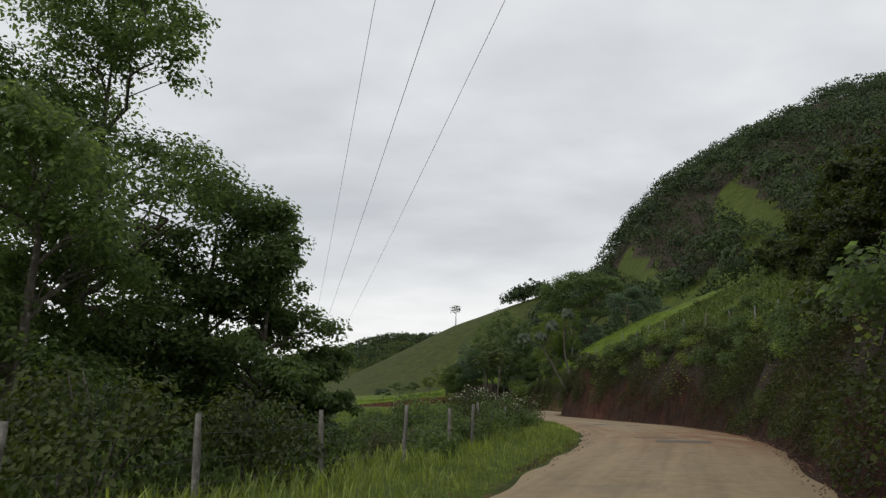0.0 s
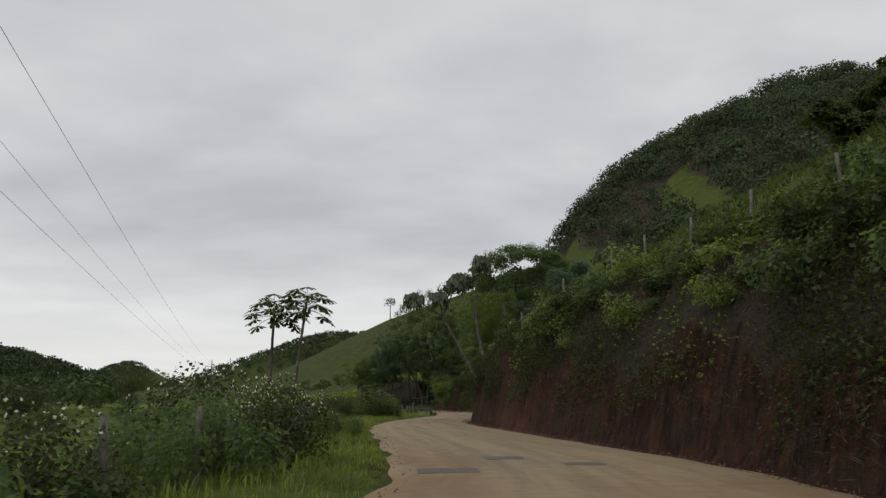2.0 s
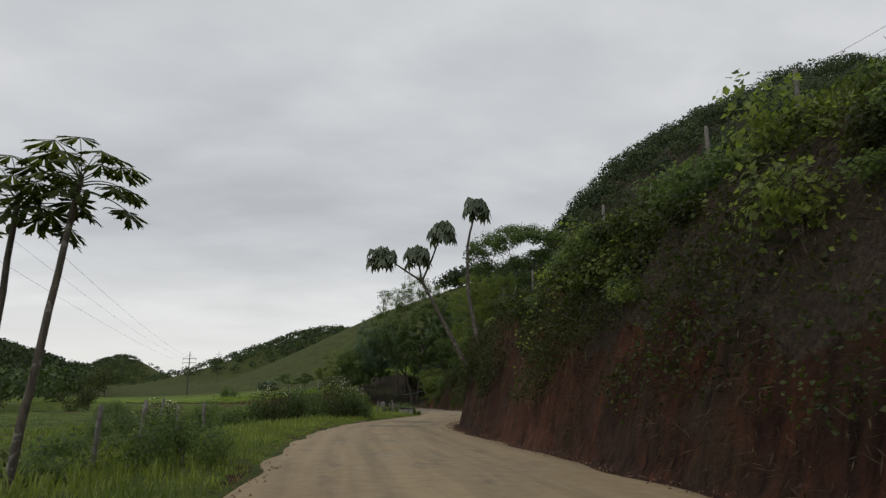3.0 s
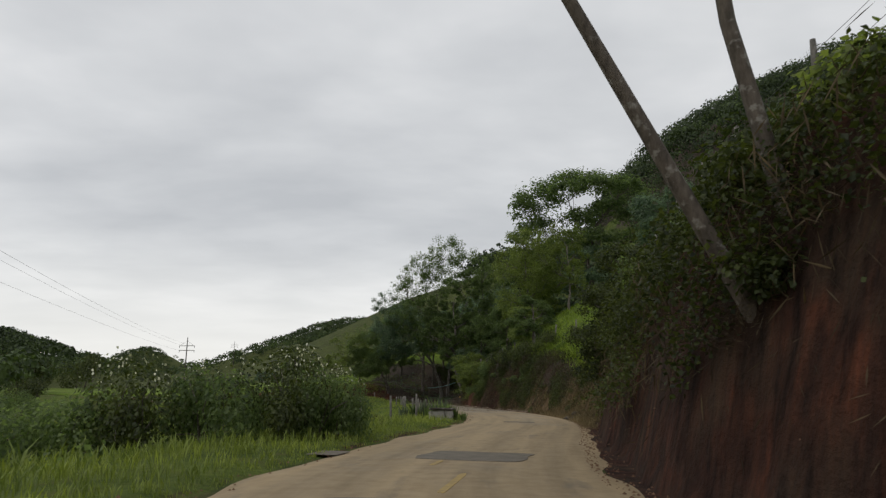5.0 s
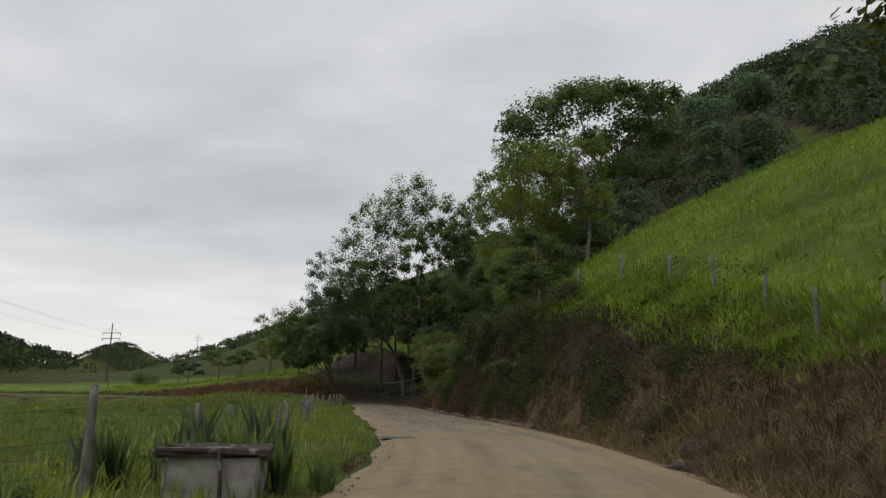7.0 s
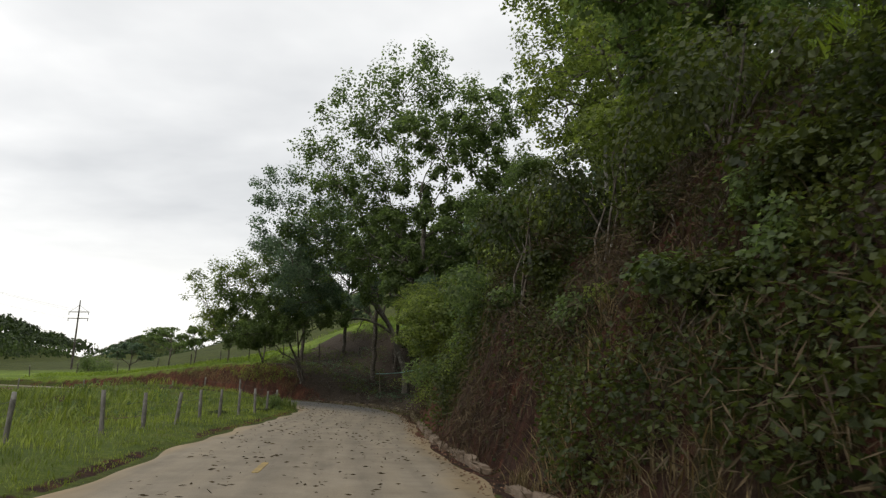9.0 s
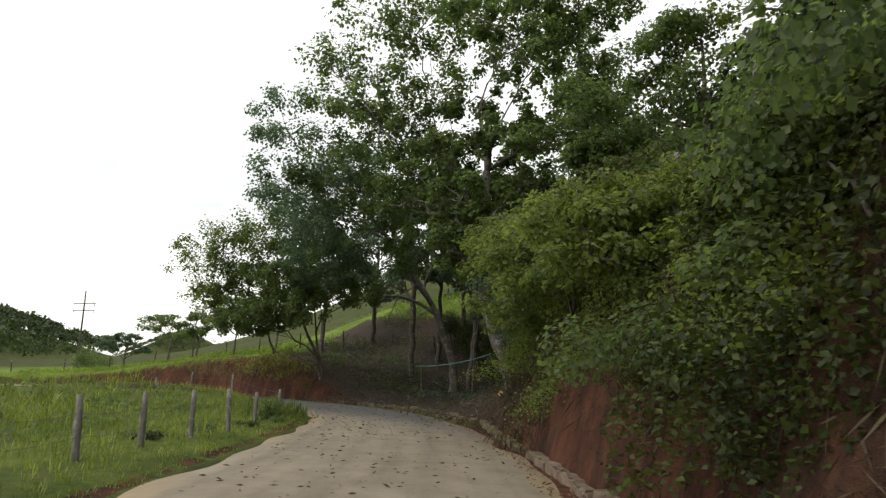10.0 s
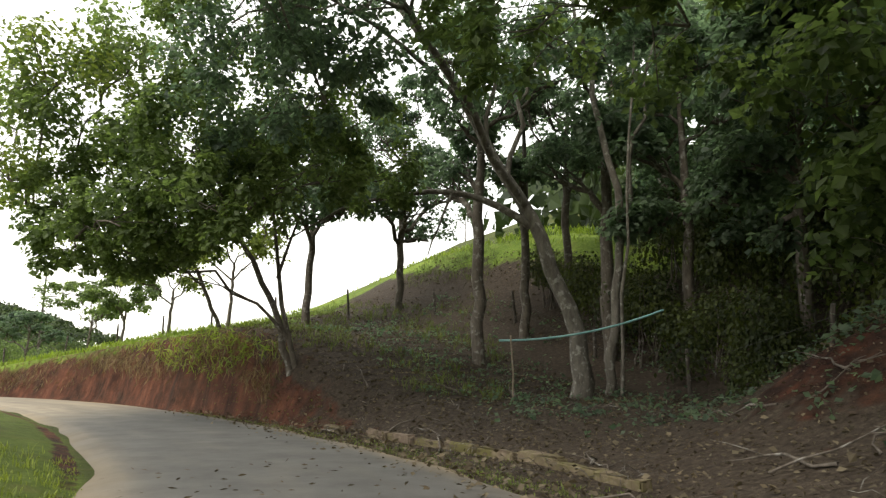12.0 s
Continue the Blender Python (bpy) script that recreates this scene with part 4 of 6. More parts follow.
# more trees behind and around them
for x, y, tall, rad, n, sd, lm in ((25, 172, 11, 4.0, 10, 51, LEAF_MID), (30, 178, 13, 4.8, 11, 52, LEAF_MID), (40, 172, 12, 5, 12, 53, LEAF_DARK), (22.5, 181, 12, 4.2, 10, 54, LEAF_MID), (26.5, 186, 12, 5, 12, 55, LEAF_DARK),
                                   (21.5, 165, 8, 3.0, 9, 56, LEAF_MID), (27, 163, 10, 3.8, 11, 57, LEAF_DARK), (32.5, 159, 10, 4.0, 11, 62, LEAF_DARK), (19.5, 193, 11, 4.0, 11, 58, LEAF_DARK), (48, 160, 10, 4.5, 11, 59, LEAF_DARK), (24, 197, 13, 5, 12, 60, LEAF_DARK), (40, 150, 9, 4, 10, 61, LEAF_DARK)):
    tree("tree", (x, y, z_at(x, y) - 0.2), "dense dark-leaved tree on the shaded slope", [(0, 0, 0, 0.22), (0.2, 0.1, tall * 0.4, 0.17), (0.1, 0.2, tall * 0.8, 0.06)],
         ragged_crown(r0, 0, 0, tall * 0.16, tall * 0.95, rad * 1.15, n + 5, 15), 0.38, 0.25, lm, BARK, sd, per=46, twigs=0.4)
# two-stemmed tree leaning from the cut, light crown
zl = z_at(6.5, 186.0)
tree("tree", (6.5, 186.0, zl - 0.2), "slender two-stemmed tree rooted in the red bank", [(0, 0, 0, 0.13), (-0.5, -0.1, 1.8, 0.11), (-1.2, -0.3, 3.4, 0.09), (-1.9, -0.5, 4.4, 0.06)],
     [(-2.6, -1.6, 7.2, 2.2, 2.2, 1.5, 20), (-4.4, -1.4, 5.4, 2.0, 2.0, 1.3, 18), (-1.0, -2.2, 5.8, 2.0, 2.0, 1.3, 18), (-5.0, -3.4, 7.2, 2.1, 2.0, 1.5, 20), (-3.4, -3.4, 9.0, 2.1, 2.0, 1.4, 20), (-2.2, -3.6, 4.2, 1.5, 1.5, 0.9, 12), (0.6, -2.4, 8.2, 2.1, 2.0, 1.5, 18), (-0.8, -4.0, 9.8, 2.1, 2.0, 1.5, 18), (-4.6, -3.0, 3.6, 1.3, 1.4, 0.8, 10), (-2.0, -3.6, 3.9, 1.5, 1.5, 0.9, 13), (0.0, -4.5, 4.3, 1.5, 1.5, 0.9, 13), (-3.5, -2.5, 3.3, 1.4, 1.4, 0.8, 12), (1.5, -4.4, 5.0, 1.6, 1.6, 1.0, 14), (-1.5, -5.0, 5.8, 1.7, 1.7, 1.1, 14), (2.2, -3.4, 6.8, 1.7, 1.7, 1.1, 14), (-4.5, -4.4, 3.5, 1.3, 1.3, 0.8, 12), (-2.8, -5.2, 3.7, 1.3, 1.3, 0.8, 12), (-0.6, -5.6, 4.0, 1.3, 1.3, 0.8, 12), (2.9, -3.0, 5.4, 1.4, 1.4, 0.9, 12), (-5.4, -3.2, 4.8, 1.4, 1.4, 0.9, 12)],
     0.38, 0.135, LEAF_MID, BARK, 63, per=130, dense=1.45, twigs=0.5, layered=False, tuft=0.30, extra=[bend((0.2, 0, 0), (-0.34, -0.1, 2.1), 0.10, 0.08, 0.0, 7), bend((-0.34, -0.1, 2.1), (-0.6, -0.8, 5.4), 0.08, 0.04, 0.0, 7), bend((-0.45, -0.3, 2.9), (0.4, -1.0, 4.8), 0.06, 0.03, 0.1, 7)])
# slender light-leaved tree at the edge of the grove, leaning over the road
zs = z_at(1.6, 193.4)
tree("tree", (1.6, 193.4, zs - 0.2), "slender tree with a light airy yellow-green crown", [(0, 0, 0, 0.09), (-0.6, -1.4, 2.4, 0.08), (-1.2, -3.0, 4.4, 0.05)],
     [(-2.6, -11.4, 8.0 - zs, 1.7, 1.7, 1.1, 13), (0.0, -12.4, 9.0 - zs, 1.7, 1.7, 1.1, 13), (-2.4, -9.4, 6.4 - zs, 1.6, 1.6, 1.0, 12), (-0.6, -11.0, 10.2 - zs, 1.7, 1.7, 1.1, 13), (-3.6, -9.4, 9.4 - zs, 1.5, 1.5, 1.0, 10), (-1.4, -11.4, 6.6 - zs, 1.4, 1.4, 0.9, 10), (-1.4, -7.0, 8.4 - zs, 1.6, 1.6, 1.0, 11), (-3.2, -5.6, 6.0 - zs, 1.5, 1.5, 0.9, 11), (-1.0, -3.0, 5.6 - zs, 1.5, 1.5, 0.9, 11)],
     0.32, 0.14, LEAF_LIGHT, BARK, 69, per=70, twigs=0.7, dense=1.0)
# straight trunks in the grove
for x, y, tall, rad, rr, sd in ((12.1, 188.6, 12, 3.2, 0.20, 64), (8.4, 197.5, 11, 3.0, 0.17, 65), (16.4, 188.5, 12, 3.4, 0.2, 66), (15.6, 192.5, 11, 3, 0.15, 67)):
    tree("tree", (x, y, z_at(x, y) - 0.2), "straight slim-trunked tree in the shaded grove", [(0, 0, 0, rr * 1.15), (0, 0.1, tall * 0.4, rr), (0.15, 0, tall * 0.75, rr * 0.5)],
         ragged_crown(r0, 0, 0, tall * (0.52 if x > 10 else 0.36), tall * 1.0, rad * 1.3, 6 if x > 10 else 16, 13), 0.4, 0.15, LEAF_DARK, BARK, sd, per=80, twigs=0.9, tuft=0.3)
# the big leaning trunk, its crown reaching over the road
zo = z_at(14.95, 185.4)
tree("tree", (14.95, 185.4, zo - 0.2), "leaning tree with patched pale bark and arching limbs", [(0, 0, 0, 0.36), (-0.05, -0.1, 1.2, 0.28), (-0.15, -0.2, 2.4, 0.24), (-0.91, -0.2, 4.4, 0.21), (-1.47, -0.2, 5.6, 0.19), (-2.45, -0.3, 7.3, 0.16), (-3.82, -0.6, 9.9, 0.13), (-5.6, -0.9, 12.3, 0.10)],
     [(-4.4, -1.2, 12.6, 2.4, 2.4, 1.6, 15), (-1.0, -1, 12.4, 2.2, 2.2, 1.3, 9), (1.6, 0.5, 11.6, 2.2, 2.2, 1.4, 12), (-2.5, 1.5, 13.4, 2.2, 2.2, 1.4, 12), (-6.0, -4.4, 13.2, 2.4, 2.2, 1.8, 22), (-7.8, -5.2, 11.4, 2.4, 2.4, 1.9, 22), (-4.0, -5.2, 11.2, 2.4, 2.2, 1.8, 20),
      (-9.2, -3.7, 10.6, 2.0, 2.0, 1.6, 18), (-8.2, -6.4, 8.8, 1.9, 2.0, 1.6, 17), (-5.6, -6.4, 9.0, 2.0, 2.0, 1.5, 16), (-3.2, -3.6, 8.8, 1.8, 1.8, 1.4, 10), (-8.6, -4.4, 6.9, 1.7, 1.8, 1.1, 14), (-6.2, -5.8, 7.0, 1.8, 1.8, 1.0, 11), (-8.8, -10.6, 14.6 - zo, 2.2, 2.1, 1.5, 16), (-9.0, -10.4, 12.0 - zo, 2.2, 2.1, 1.5, 16), (-7.8, -9.6, 10.0 - zo, 2.1, 2.1, 1.4, 15), (-6.4, -8.8, 13.0 - zo, 2.1, 2.1, 1.4, 15)],
     0.40, 0.135, LEAF_DARK, BARK_PALE, 68, per=135, dense=1.2, twigs=0.7, layered=False, tuft=0.30,
     extra=[bend((-1.31, -0.2, 5.1), (-5.3, -0.5, 5.9), 0.12, 0.06, 0.55, 9), bend((-5.3, -0.5, 5.9), (-8.3, -0.9, 4.6), 0.06, 0.02, 0.2, 7, 0.05, r0), bend((-3.6, -0.4, 6.2), (-4.3, -0.6, 4.2), 0.05, 0.02, 0.0, 6, 0.05, r0),
            bend((0.9, 0.6, 0.0), (1.45, 0.6, 5.2), 0.15, 0.12, 0.0, 9, 0.05, r0), bend((1.45, 0.6, 5.2), (0.2, 0.6, 12.7), 0.12, 0.05, 0.5, 9, 0.08, r0), bend((1.45, 0.6, 5.2), (2.6, 0.2, 11.0), 0.08, 0.03, 0.3, 8, 0.1, r0), bend((1.2, 0.2, 0.0), (1.9, -0.2, 11.0), 0.06, 0.03, 0.0, 8, 0.07, r0),
            bend((-2.0, -0.3, 6.6), (-0.9, 0.3, 10.8), 0.09, 0.04, 0.5, 8, 0.12, r0), bend((-2.6, -0.4, 7.6), (-2.2, -1.2, 12.6), 0.08, 0.03, 0.2, 8, 0.12, r0), bend((-3.0, -0.6, 8.4), (-7.4, -5.0, 10.2), 0.09, 0.03, 0.5, 8), bend((-1.5, -0.4, 5.7), (-8.2, -9.2, 11.8), 0.12, 0.05, 1.3, 10, 0.1, r0)])
# leafy young trees hanging over the road from the red cut
for x, y, sd, lm, k, kz in ((17.4, 160.6, 91, LEAF_LIGHT, 1.0, 0.66), (17.7, 156.4, 92, LEAF_LIGHT, 1.0, 0.36), (18.0, 152.4, 93, LEAF_LIGHT, 1.0, 0.3), (18.2, 164.6, 94, LEAF_DARK, 0.9, 0.9)):
    z0 = z_at(x, y)
    up = max(0.0, 3.2 - z0)
    tree("tree", (x, y, z0 - 0.2), "young leafy tree hanging over the road from the red cut", [(0, 0, 0, 0.11), (-0.3, -0.1, 1.4 * kz + up, 0.09), (-0.4, 0.1, 3.4 * k * kz + up, 0.04)],
         [(cx * (0.6 + 0.4 * kz), cy, cz * kz + up, cr, cs, ct * (0.4 + 0.6 * kz), cn) for cx, cy, cz, cr, cs, ct, cn in [(-1.75, -0.6, 3.0, 0.9, 0.9, 0.7, 12), (-1.5, 0.6, 4.2, 0.9, 0.9, 0.7, 12), (-1.3, -1.0, 0.6, 1.1, 1.2, 0.8, 15), (-1.5, -0.9, 1.9, 1.1, 1.1, 0.8, 15), (-0.8, 0.9, 1.2, 1.1, 1.1, 0.8, 13), (0.2, -1.4, 2.4, 1.2, 1.2, 0.9, 15), (-0.9, -0.3, 3.4 * k, 1.3, 1.3, 1.0, 18), (0.7, 0.6, 3.2 * k, 1.2, 1.3, 1.0, 15),
          (0.2, 0.2, 4.6 * k, 1.2, 1.2, 0.9, 15), (1.0, -1.0, 4.2 * k, 1.2, 1.2, 0.9, 14), (-1.0, -1.7, 0.0, 0.9, 1.0, 0.6, 11), (-0.8, 1.4, 0.1, 0.9, 1.0, 0.6, 10)]], 0.36, 0.085, lm, BARK, sd, per=90, twigs=0.6, tuft=0.40)
# dense dark trees at the heart of the grove
for x, y, tall, rad, n, sd in ((5.0, 193.5, 9.6, 3.4, 14, 96), (13.8, 191.6, 11.5, 2.4, 4, 95), (18.6, 187.0, 12, 3.6, 12, 97), (20.5, 183.5, 11, 3.4, 13, 98)):
    tree("tree", (x, y, z_at(x, y) - 0.2), "dense dark-leaved tree in the shaded grove", [(0, 0, 0, 0.2), (0.1, 0.1, tall * 0.4, 0.15), (0.1, 0.2, tall * 0.8, 0.06)],
         ragged_crown(r0, 0, 0, tall * (0.5 if x < 15 else 0.3), tall * 0.95, rad, n, 15), 0.4, 0.19, LEAF_DARK, BARK, sd, per=75, twigs=0.5)
# small spreading trees on the far bank
for x, y, tall, rad, sd, lm in ((-12.6, 208.2, 4.6, 3.2, 71, LEAF_MID), (-17.5, 209.5, 3.6, 2.6, 72, LEAF_DARK), (-3.5, 199.5, 5.2, 2.4, 73, LEAF_LIGHT), (-8.5, 204.5, 4.2, 2.0, 74, LEAF_MID), (1.0, 195.5, 6.2, 2.6, 75, LEAF_LIGHT)):
    tree("tree", (x, y, z_at(x, y) - 0.15), "small spreading tree on the far roadside bank", [(0, 0, 0, 0.10), (0.1, 0, tall * 0.3, 0.08), (0.1, 0.1, tall * 0.5, 0.06)],
         [(rad * 0.7 * math.cos(k * 1.26 + sd), rad * 0.7 * math.sin(k * 1.26 + sd), tall * (0.58 + 0.14 * (k % 3)), rad * 0.42, rad * 0.42, tall * 0.13, 11) for k in range(6)] + [(0, 0, tall * 0.95, rad * 0.6, rad * 0.6, tall * 0.12, 12)],
         0.36, 0.16, lm, BARK, sd, per=60)
# leafy tree at the end of the red cliff, and trees on the cut after the grass slope
for x, y, tall, rad, n, sd, lm, size in ((22.2, 160.5, 8.0, 3.0, 12, 79, LEAF_MID, 0.15), (21.3, 105.6, 6.4, 2.9, 20, 81, LEAF_BANK_SHADE, 0.13), (19.5, 103.8, 4.4, 2.5, 18, 80, LEAF_BANK_SHADE, 0.12), (21.9, 139.5, 5.2, 2.4, 10, 86, LEAF_MID, 0.14), (21.8, 143.5, 4.6, 2.4, 10, 83, LEAF_LIGHT, 0.14), (19.2, 164.0, 9.4, 2.9, 18, 87, LEAF_MID, 0.15), (18.3, 161.3, 3.4, 1.8, 9, 85, LEAF_LIGHT, 0.14)):
    tree("tree", (x, y, z_at(x, y) - 0.2), "young leafy tree at the top of the roadside cut", [(0, 0, 0, 0.13), (0.1, 0, tall * 0.5, 0.09), (0, 0.1, tall * 0.85, 0.04)],
         ragged_crown(r0, 0, 0, tall * (0.04 if y < 110 else 0.2), tall * 0.96, rad, n + 2, 14), 0.4, size * 0.75, lm, BARK, sd, per=80, twigs=0.6, dense=1.25)

# tall airy trees on top of the cut, light leaves against the sky
for x, y, tall, rad, n, sd in ((23.4, 152.0, 12.5, 4.6, 26, 88), (26.0, 157.5, 10.5, 4.0, 20, 89), (27.5, 148.0, 10.0, 3.6, 16, 84)):
    tree("tree", (x, y, z_at(x, y) - 0.2), "airy light-leaved tree on top of the roadside cut", [(0, 0, 0, 0.16), (0.2, 0.1, tall * 0.35, 0.12), (-0.1, 0.2, tall * 0.75, 0.05)],
         ragged_crown(r0, -0.3, 0, tall * 0.30, tall * 0.97, rad, n, 13), 0.4, 0.115, LEAF_LIGHT, BARK_PALE, sd, per=120, twigs=0.8, dense=1.0, tuft=0.30, layered=False)


# ---- bushes ----
B_DARK = bush("dense dark olive-green bush on the roadside bank", LEAF_BANK_SHADE, 101, 800, 0.125)
B_MID = bush("leafy green bush on the roadside bank", LEAF_MID, 102, 800, 0.125)
B_LIGHT = bush("fresh yellow-green bush on the roadside bank", LEAF_LIGHT, 103, 800, 0.125)
B_DRY = bush("half-dry straggly bush with bare stems", ROOTS, 104, 900, 0.11, 0.09, 1.0, 0.3)
B_FLOWER = bush("sprawling bush with small white blossoms", LEAF_MID, 105, 1700, 0.13, petals=26)
BIG_DARK = bush("large dark green bush with fine leaves", LEAF_BANK_SHADE, 111, 3200, 0.062)
BIG_MID = bush("large leafy green bush with fine leaves", LEAF_MID, 112, 3200, 0.062)
BIG_FLOWER = bush("large sprawling bush with small white blossoms", LEAF_BANK_SHADE, 113, 3200, 0.06, petals=90)
LARGE = {B_DARK: BIG_DARK, B_MID: BIG_MID, B_LIGHT: BIG_MID, B_FLOWER: BIG_FLOWER}
kinds = [B_DARK, B_MID, B_LIGHT, B_DRY]
# right bank: rows of bushes by stretch: y from, y to, number, offset from, to, size from, to, chances
for y0, y1, n, d0, d1, s0, s1, odds in (
    (-6, 30, 22, 1.6, 6, 0.9, 1.6, (0.5, 0.35, 0.15, 0)), (28, 66, 40, 1.7, 3.6, 0.7, 1.3, (0.5, 0.26, 0.16, 0.08)), (44, 72, 22, 1.7, 2.8, 0.6, 1.0, (0.4, 0.4, 0.05, 0.15)),
    (62, 90, 24, 2.1, 4, 0.7, 1.1, (0.45, 0.35, 0.1, 0.1)), (88, 105, 22, 1.7, 4.5, 0.6, 1.1, (0.4, 0.25, 0.05, 0.3)), (10, 60, 12, 10, 26, 1.0, 1.8, (0.45, 0.35, 0.2, 0)),
    (119, 134, 12, 1.2, 3.2, 0.3, 0.6, (0.6, 0.1, 0.0, 0.3)), (134, 150, 24, 1.2, 2.3, 0.5, 0.9, (0.6, 0.2, 0.05, 0.15)), (138, 148, 12, 1.8, 5, 0.7, 1.2, (0.4, 0.35, 0.2, 0.05)), (148, 162, 16, 1.6, 4, 0.6, 1.0, (0.05, 0.3, 0.6, 0.05))):
    ys, ds = rng.uniform(y0, y1, n), rng.uniform(d0, d1, n)
    px, py = beside(ys, ds)
    for x, y, k in zip(px, py, rng.choice(4, n, p=odds)):
        s = rng.uniform(s0, s1)
        put(kinds[k], x, y, s, s * rng.uniform(0.8, 1.2), 0.25)
# thickets on the face of the cuts
spots = []
for y0, y1, n, d0, d1, s0, s1, odds in ((14, 80, 34, 3.6, 10, 0.5, 1.0, (0.6, 0.3, 0.05, 0.05)), (-4, 64, 64, 1.6, 2.7, 0.55, 1.05, (0.46, 0.34, 0.18, 0.02)), (70, 104, 34, 1.6, 2.4, 0.4, 0.7, (0.75, 0.15, 0.0, 0.1)), (133, 149, 34, 1.2, 2.2, 0.4, 0.8, (0.55, 0.2, 0.05, 0.2)), (146, 160, 24, 1.2, 2.0, 0.5, 0.8, (0.1, 0.35, 0.5, 0.05)), (91, 103, 12, 1.1, 1.6, 0.35, 0.6, (0.8, 0.1, 0.0, 0.1))):
    px, py = beside(rng.uniform(y0, y1, n), rng.uniform(d0, d1, n))
    for x, y, k in zip(px, py, rng.choice(4, n, p=odds)):
        s = rng.uniform(s0, s1)
        spots.append((kinds[k], x, y, s, s * rng.uniform(0.7, 1.1)))
spots += [(B_DARK, 14.5, 80.2, 0.7, 0.7), (B_DRY, 14.3, 80.7, 0.8, 0.8), (B_DARK, 14.9, 81.2, 0.8, 0.8), (B_DRY, 14.7, 79.6, 0.7, 0.7)]
thicket(spots, "tangled bushes growing on the face of the cut")
# bushes on the left: x, y, radius, height
for x, y, s, h, k in ((-3.5, 37.5, 2.2, 2.9, 1), (-0.6, 38.6, 2.4, 3.3, 1), (-1.5, 42, 2.0, 2.6, 0), (2.4, 50.2, 2.0, 2.6, 4), (4.6, 49.0, 1.4, 1.9, 4), (0.0, 52, 2.0, 2.4, 1), (5.4, 45.5, 1.2, 1.5, 4), (4.2, 42.5, 1.5, 1.8, 1), (5.8, 58.5, 1.0, 1.3, 1), (3.0, 46, 1.6, 2.2, 1),
                      (8.1, 93.4, 1.0, 1.9, 1), (7.3, 93.0, 1.2, 2.1, 2), (6.4, 92.8, 1.5, 2.3, 4), (4.6, 92.6, 1.7, 2.4, 2), (2.4, 92.4, 1.9, 2.4, 4), (0.2, 93, 1.9, 2.4, 2), (-2.4, 93.5, 2.2, 2.5, 1), (-5.5, 94, 2.2, 2.4, 4), (7.4, 95.2, 1.2, 1.9, 4), (5.6, 96.5, 1.6, 2.4, 1), (3.4, 97, 1.8, 2.4, 0), (-9, 95, 2.2, 2.4, 2),
                      (-8, 17, 2.0, 2.8, 1), (-5.8, 20, 1.8, 2.6, 1), (-10, 20, 2.2, 3.2, 0), (-4.6, 26, 1.8, 2.4, 1), (-8, 27, 2.2, 3, 0), (-13, 24, 2.4, 3.4, 0), (-3.0, 30.5, 1.6, 2.0, 0), (-7, 36, 2.2, 3, 0), (-3.4, 14, 1.4, 1.8, 0), (-6, 12, 1.8, 2.4, 0), (0.2, 24, 1.2, 1.3, 1), (0.9, 27, 1.3, 1.5, 0), (1.8, 30.5, 1.4, 1.6, 1), (2.8, 34, 1.3, 1.6, 0), (-1.4, 21, 1.3, 1.5, 1), (3.6, 38, 1.2, 1.4, 4)):
    put(LARGE[(B_DARK, B_MID, B_LIGHT, B_DRY, B_FLOWER)[k]], x, y, s, h, 0.15)
low = []
for y0, y1, n, d0, d1, s0, s1 in ((16, 66, 40, 2.6, 5.0, 0.6, 1.1), (66, 86, 6, 3.5, 7, 0.5, 0.8), (94, 124, 54, 2.6, 18, 0.35, 0.95), (124, 170, 18, 5, 22, 0.3, 0.8)):
    px, py = beside(rng.uniform(y0, y1, n), rng.uniform(d0, d1, n), False)
    for x, y, k in zip(px, py, rng.choice(4, n, p=(0.3, 0.45, 0.1, 0.15))):
        low.append((kinds[k], x, y, rng.uniform(s0, s1), rng.uniform(0.7, 1.3) * (1 if y < 90 else 0.55)))
thicket(low, "low straggling bushes along the roadside fence")
# clumps round the bend's verge and under the grove
for x, y, s, h, k in ((18.2, 161.5, 1.7, 2.2, 2), (17.6, 158.0, 1.5, 1.5, 2), (18.4, 153, 1.5, 1.3, 3), (22.4, 134.5, 1.3, 1.5, 0), (20.6, 136.5, 1.4, 1.7, 0), (19.9, 139.5, 1.3, 1.8, 0), (19.0, 142.5, 1.4, 2.0, 0), (18.4, 146.5, 1.5, 1.9, 1), (17.7, 150.0, 1.4, 1.4, 2), (17.6, 154.6, 1.4, 1.3, 2),
                      (20.8, 169, 1.5, 2.4, 0), (21.5, 173, 1.6, 2.4, 0), (22, 176.5, 1.7, 2.6, 0), (21.5, 180, 1.8, 2.8, 0), (18.9, 182, 1.2, 1.8, 0), (17.6, 187.6, 1.7, 2.4, 0), (18.8, 185.0, 1.7, 2.4, 0), (19.6, 182.8, 1.7, 2.4, 0), (20.4, 186.5, 2.0, 3.0, 0), (16.8, 190.2, 1.8, 2.6, 0), (19.4, 189.6, 2.2, 3.2, 0), (22.2, 184.0, 2.1, 3.2, 0), (21.6, 178.6, 1.6, 2.4, 0), (15.2, 193.0, 1.6, 2.2, 0)):
    put(LARGE.get((B_DARK, B_MID, B_LIGHT, B_DRY)[k], B_DRY), x, y, s, h, 0.2)
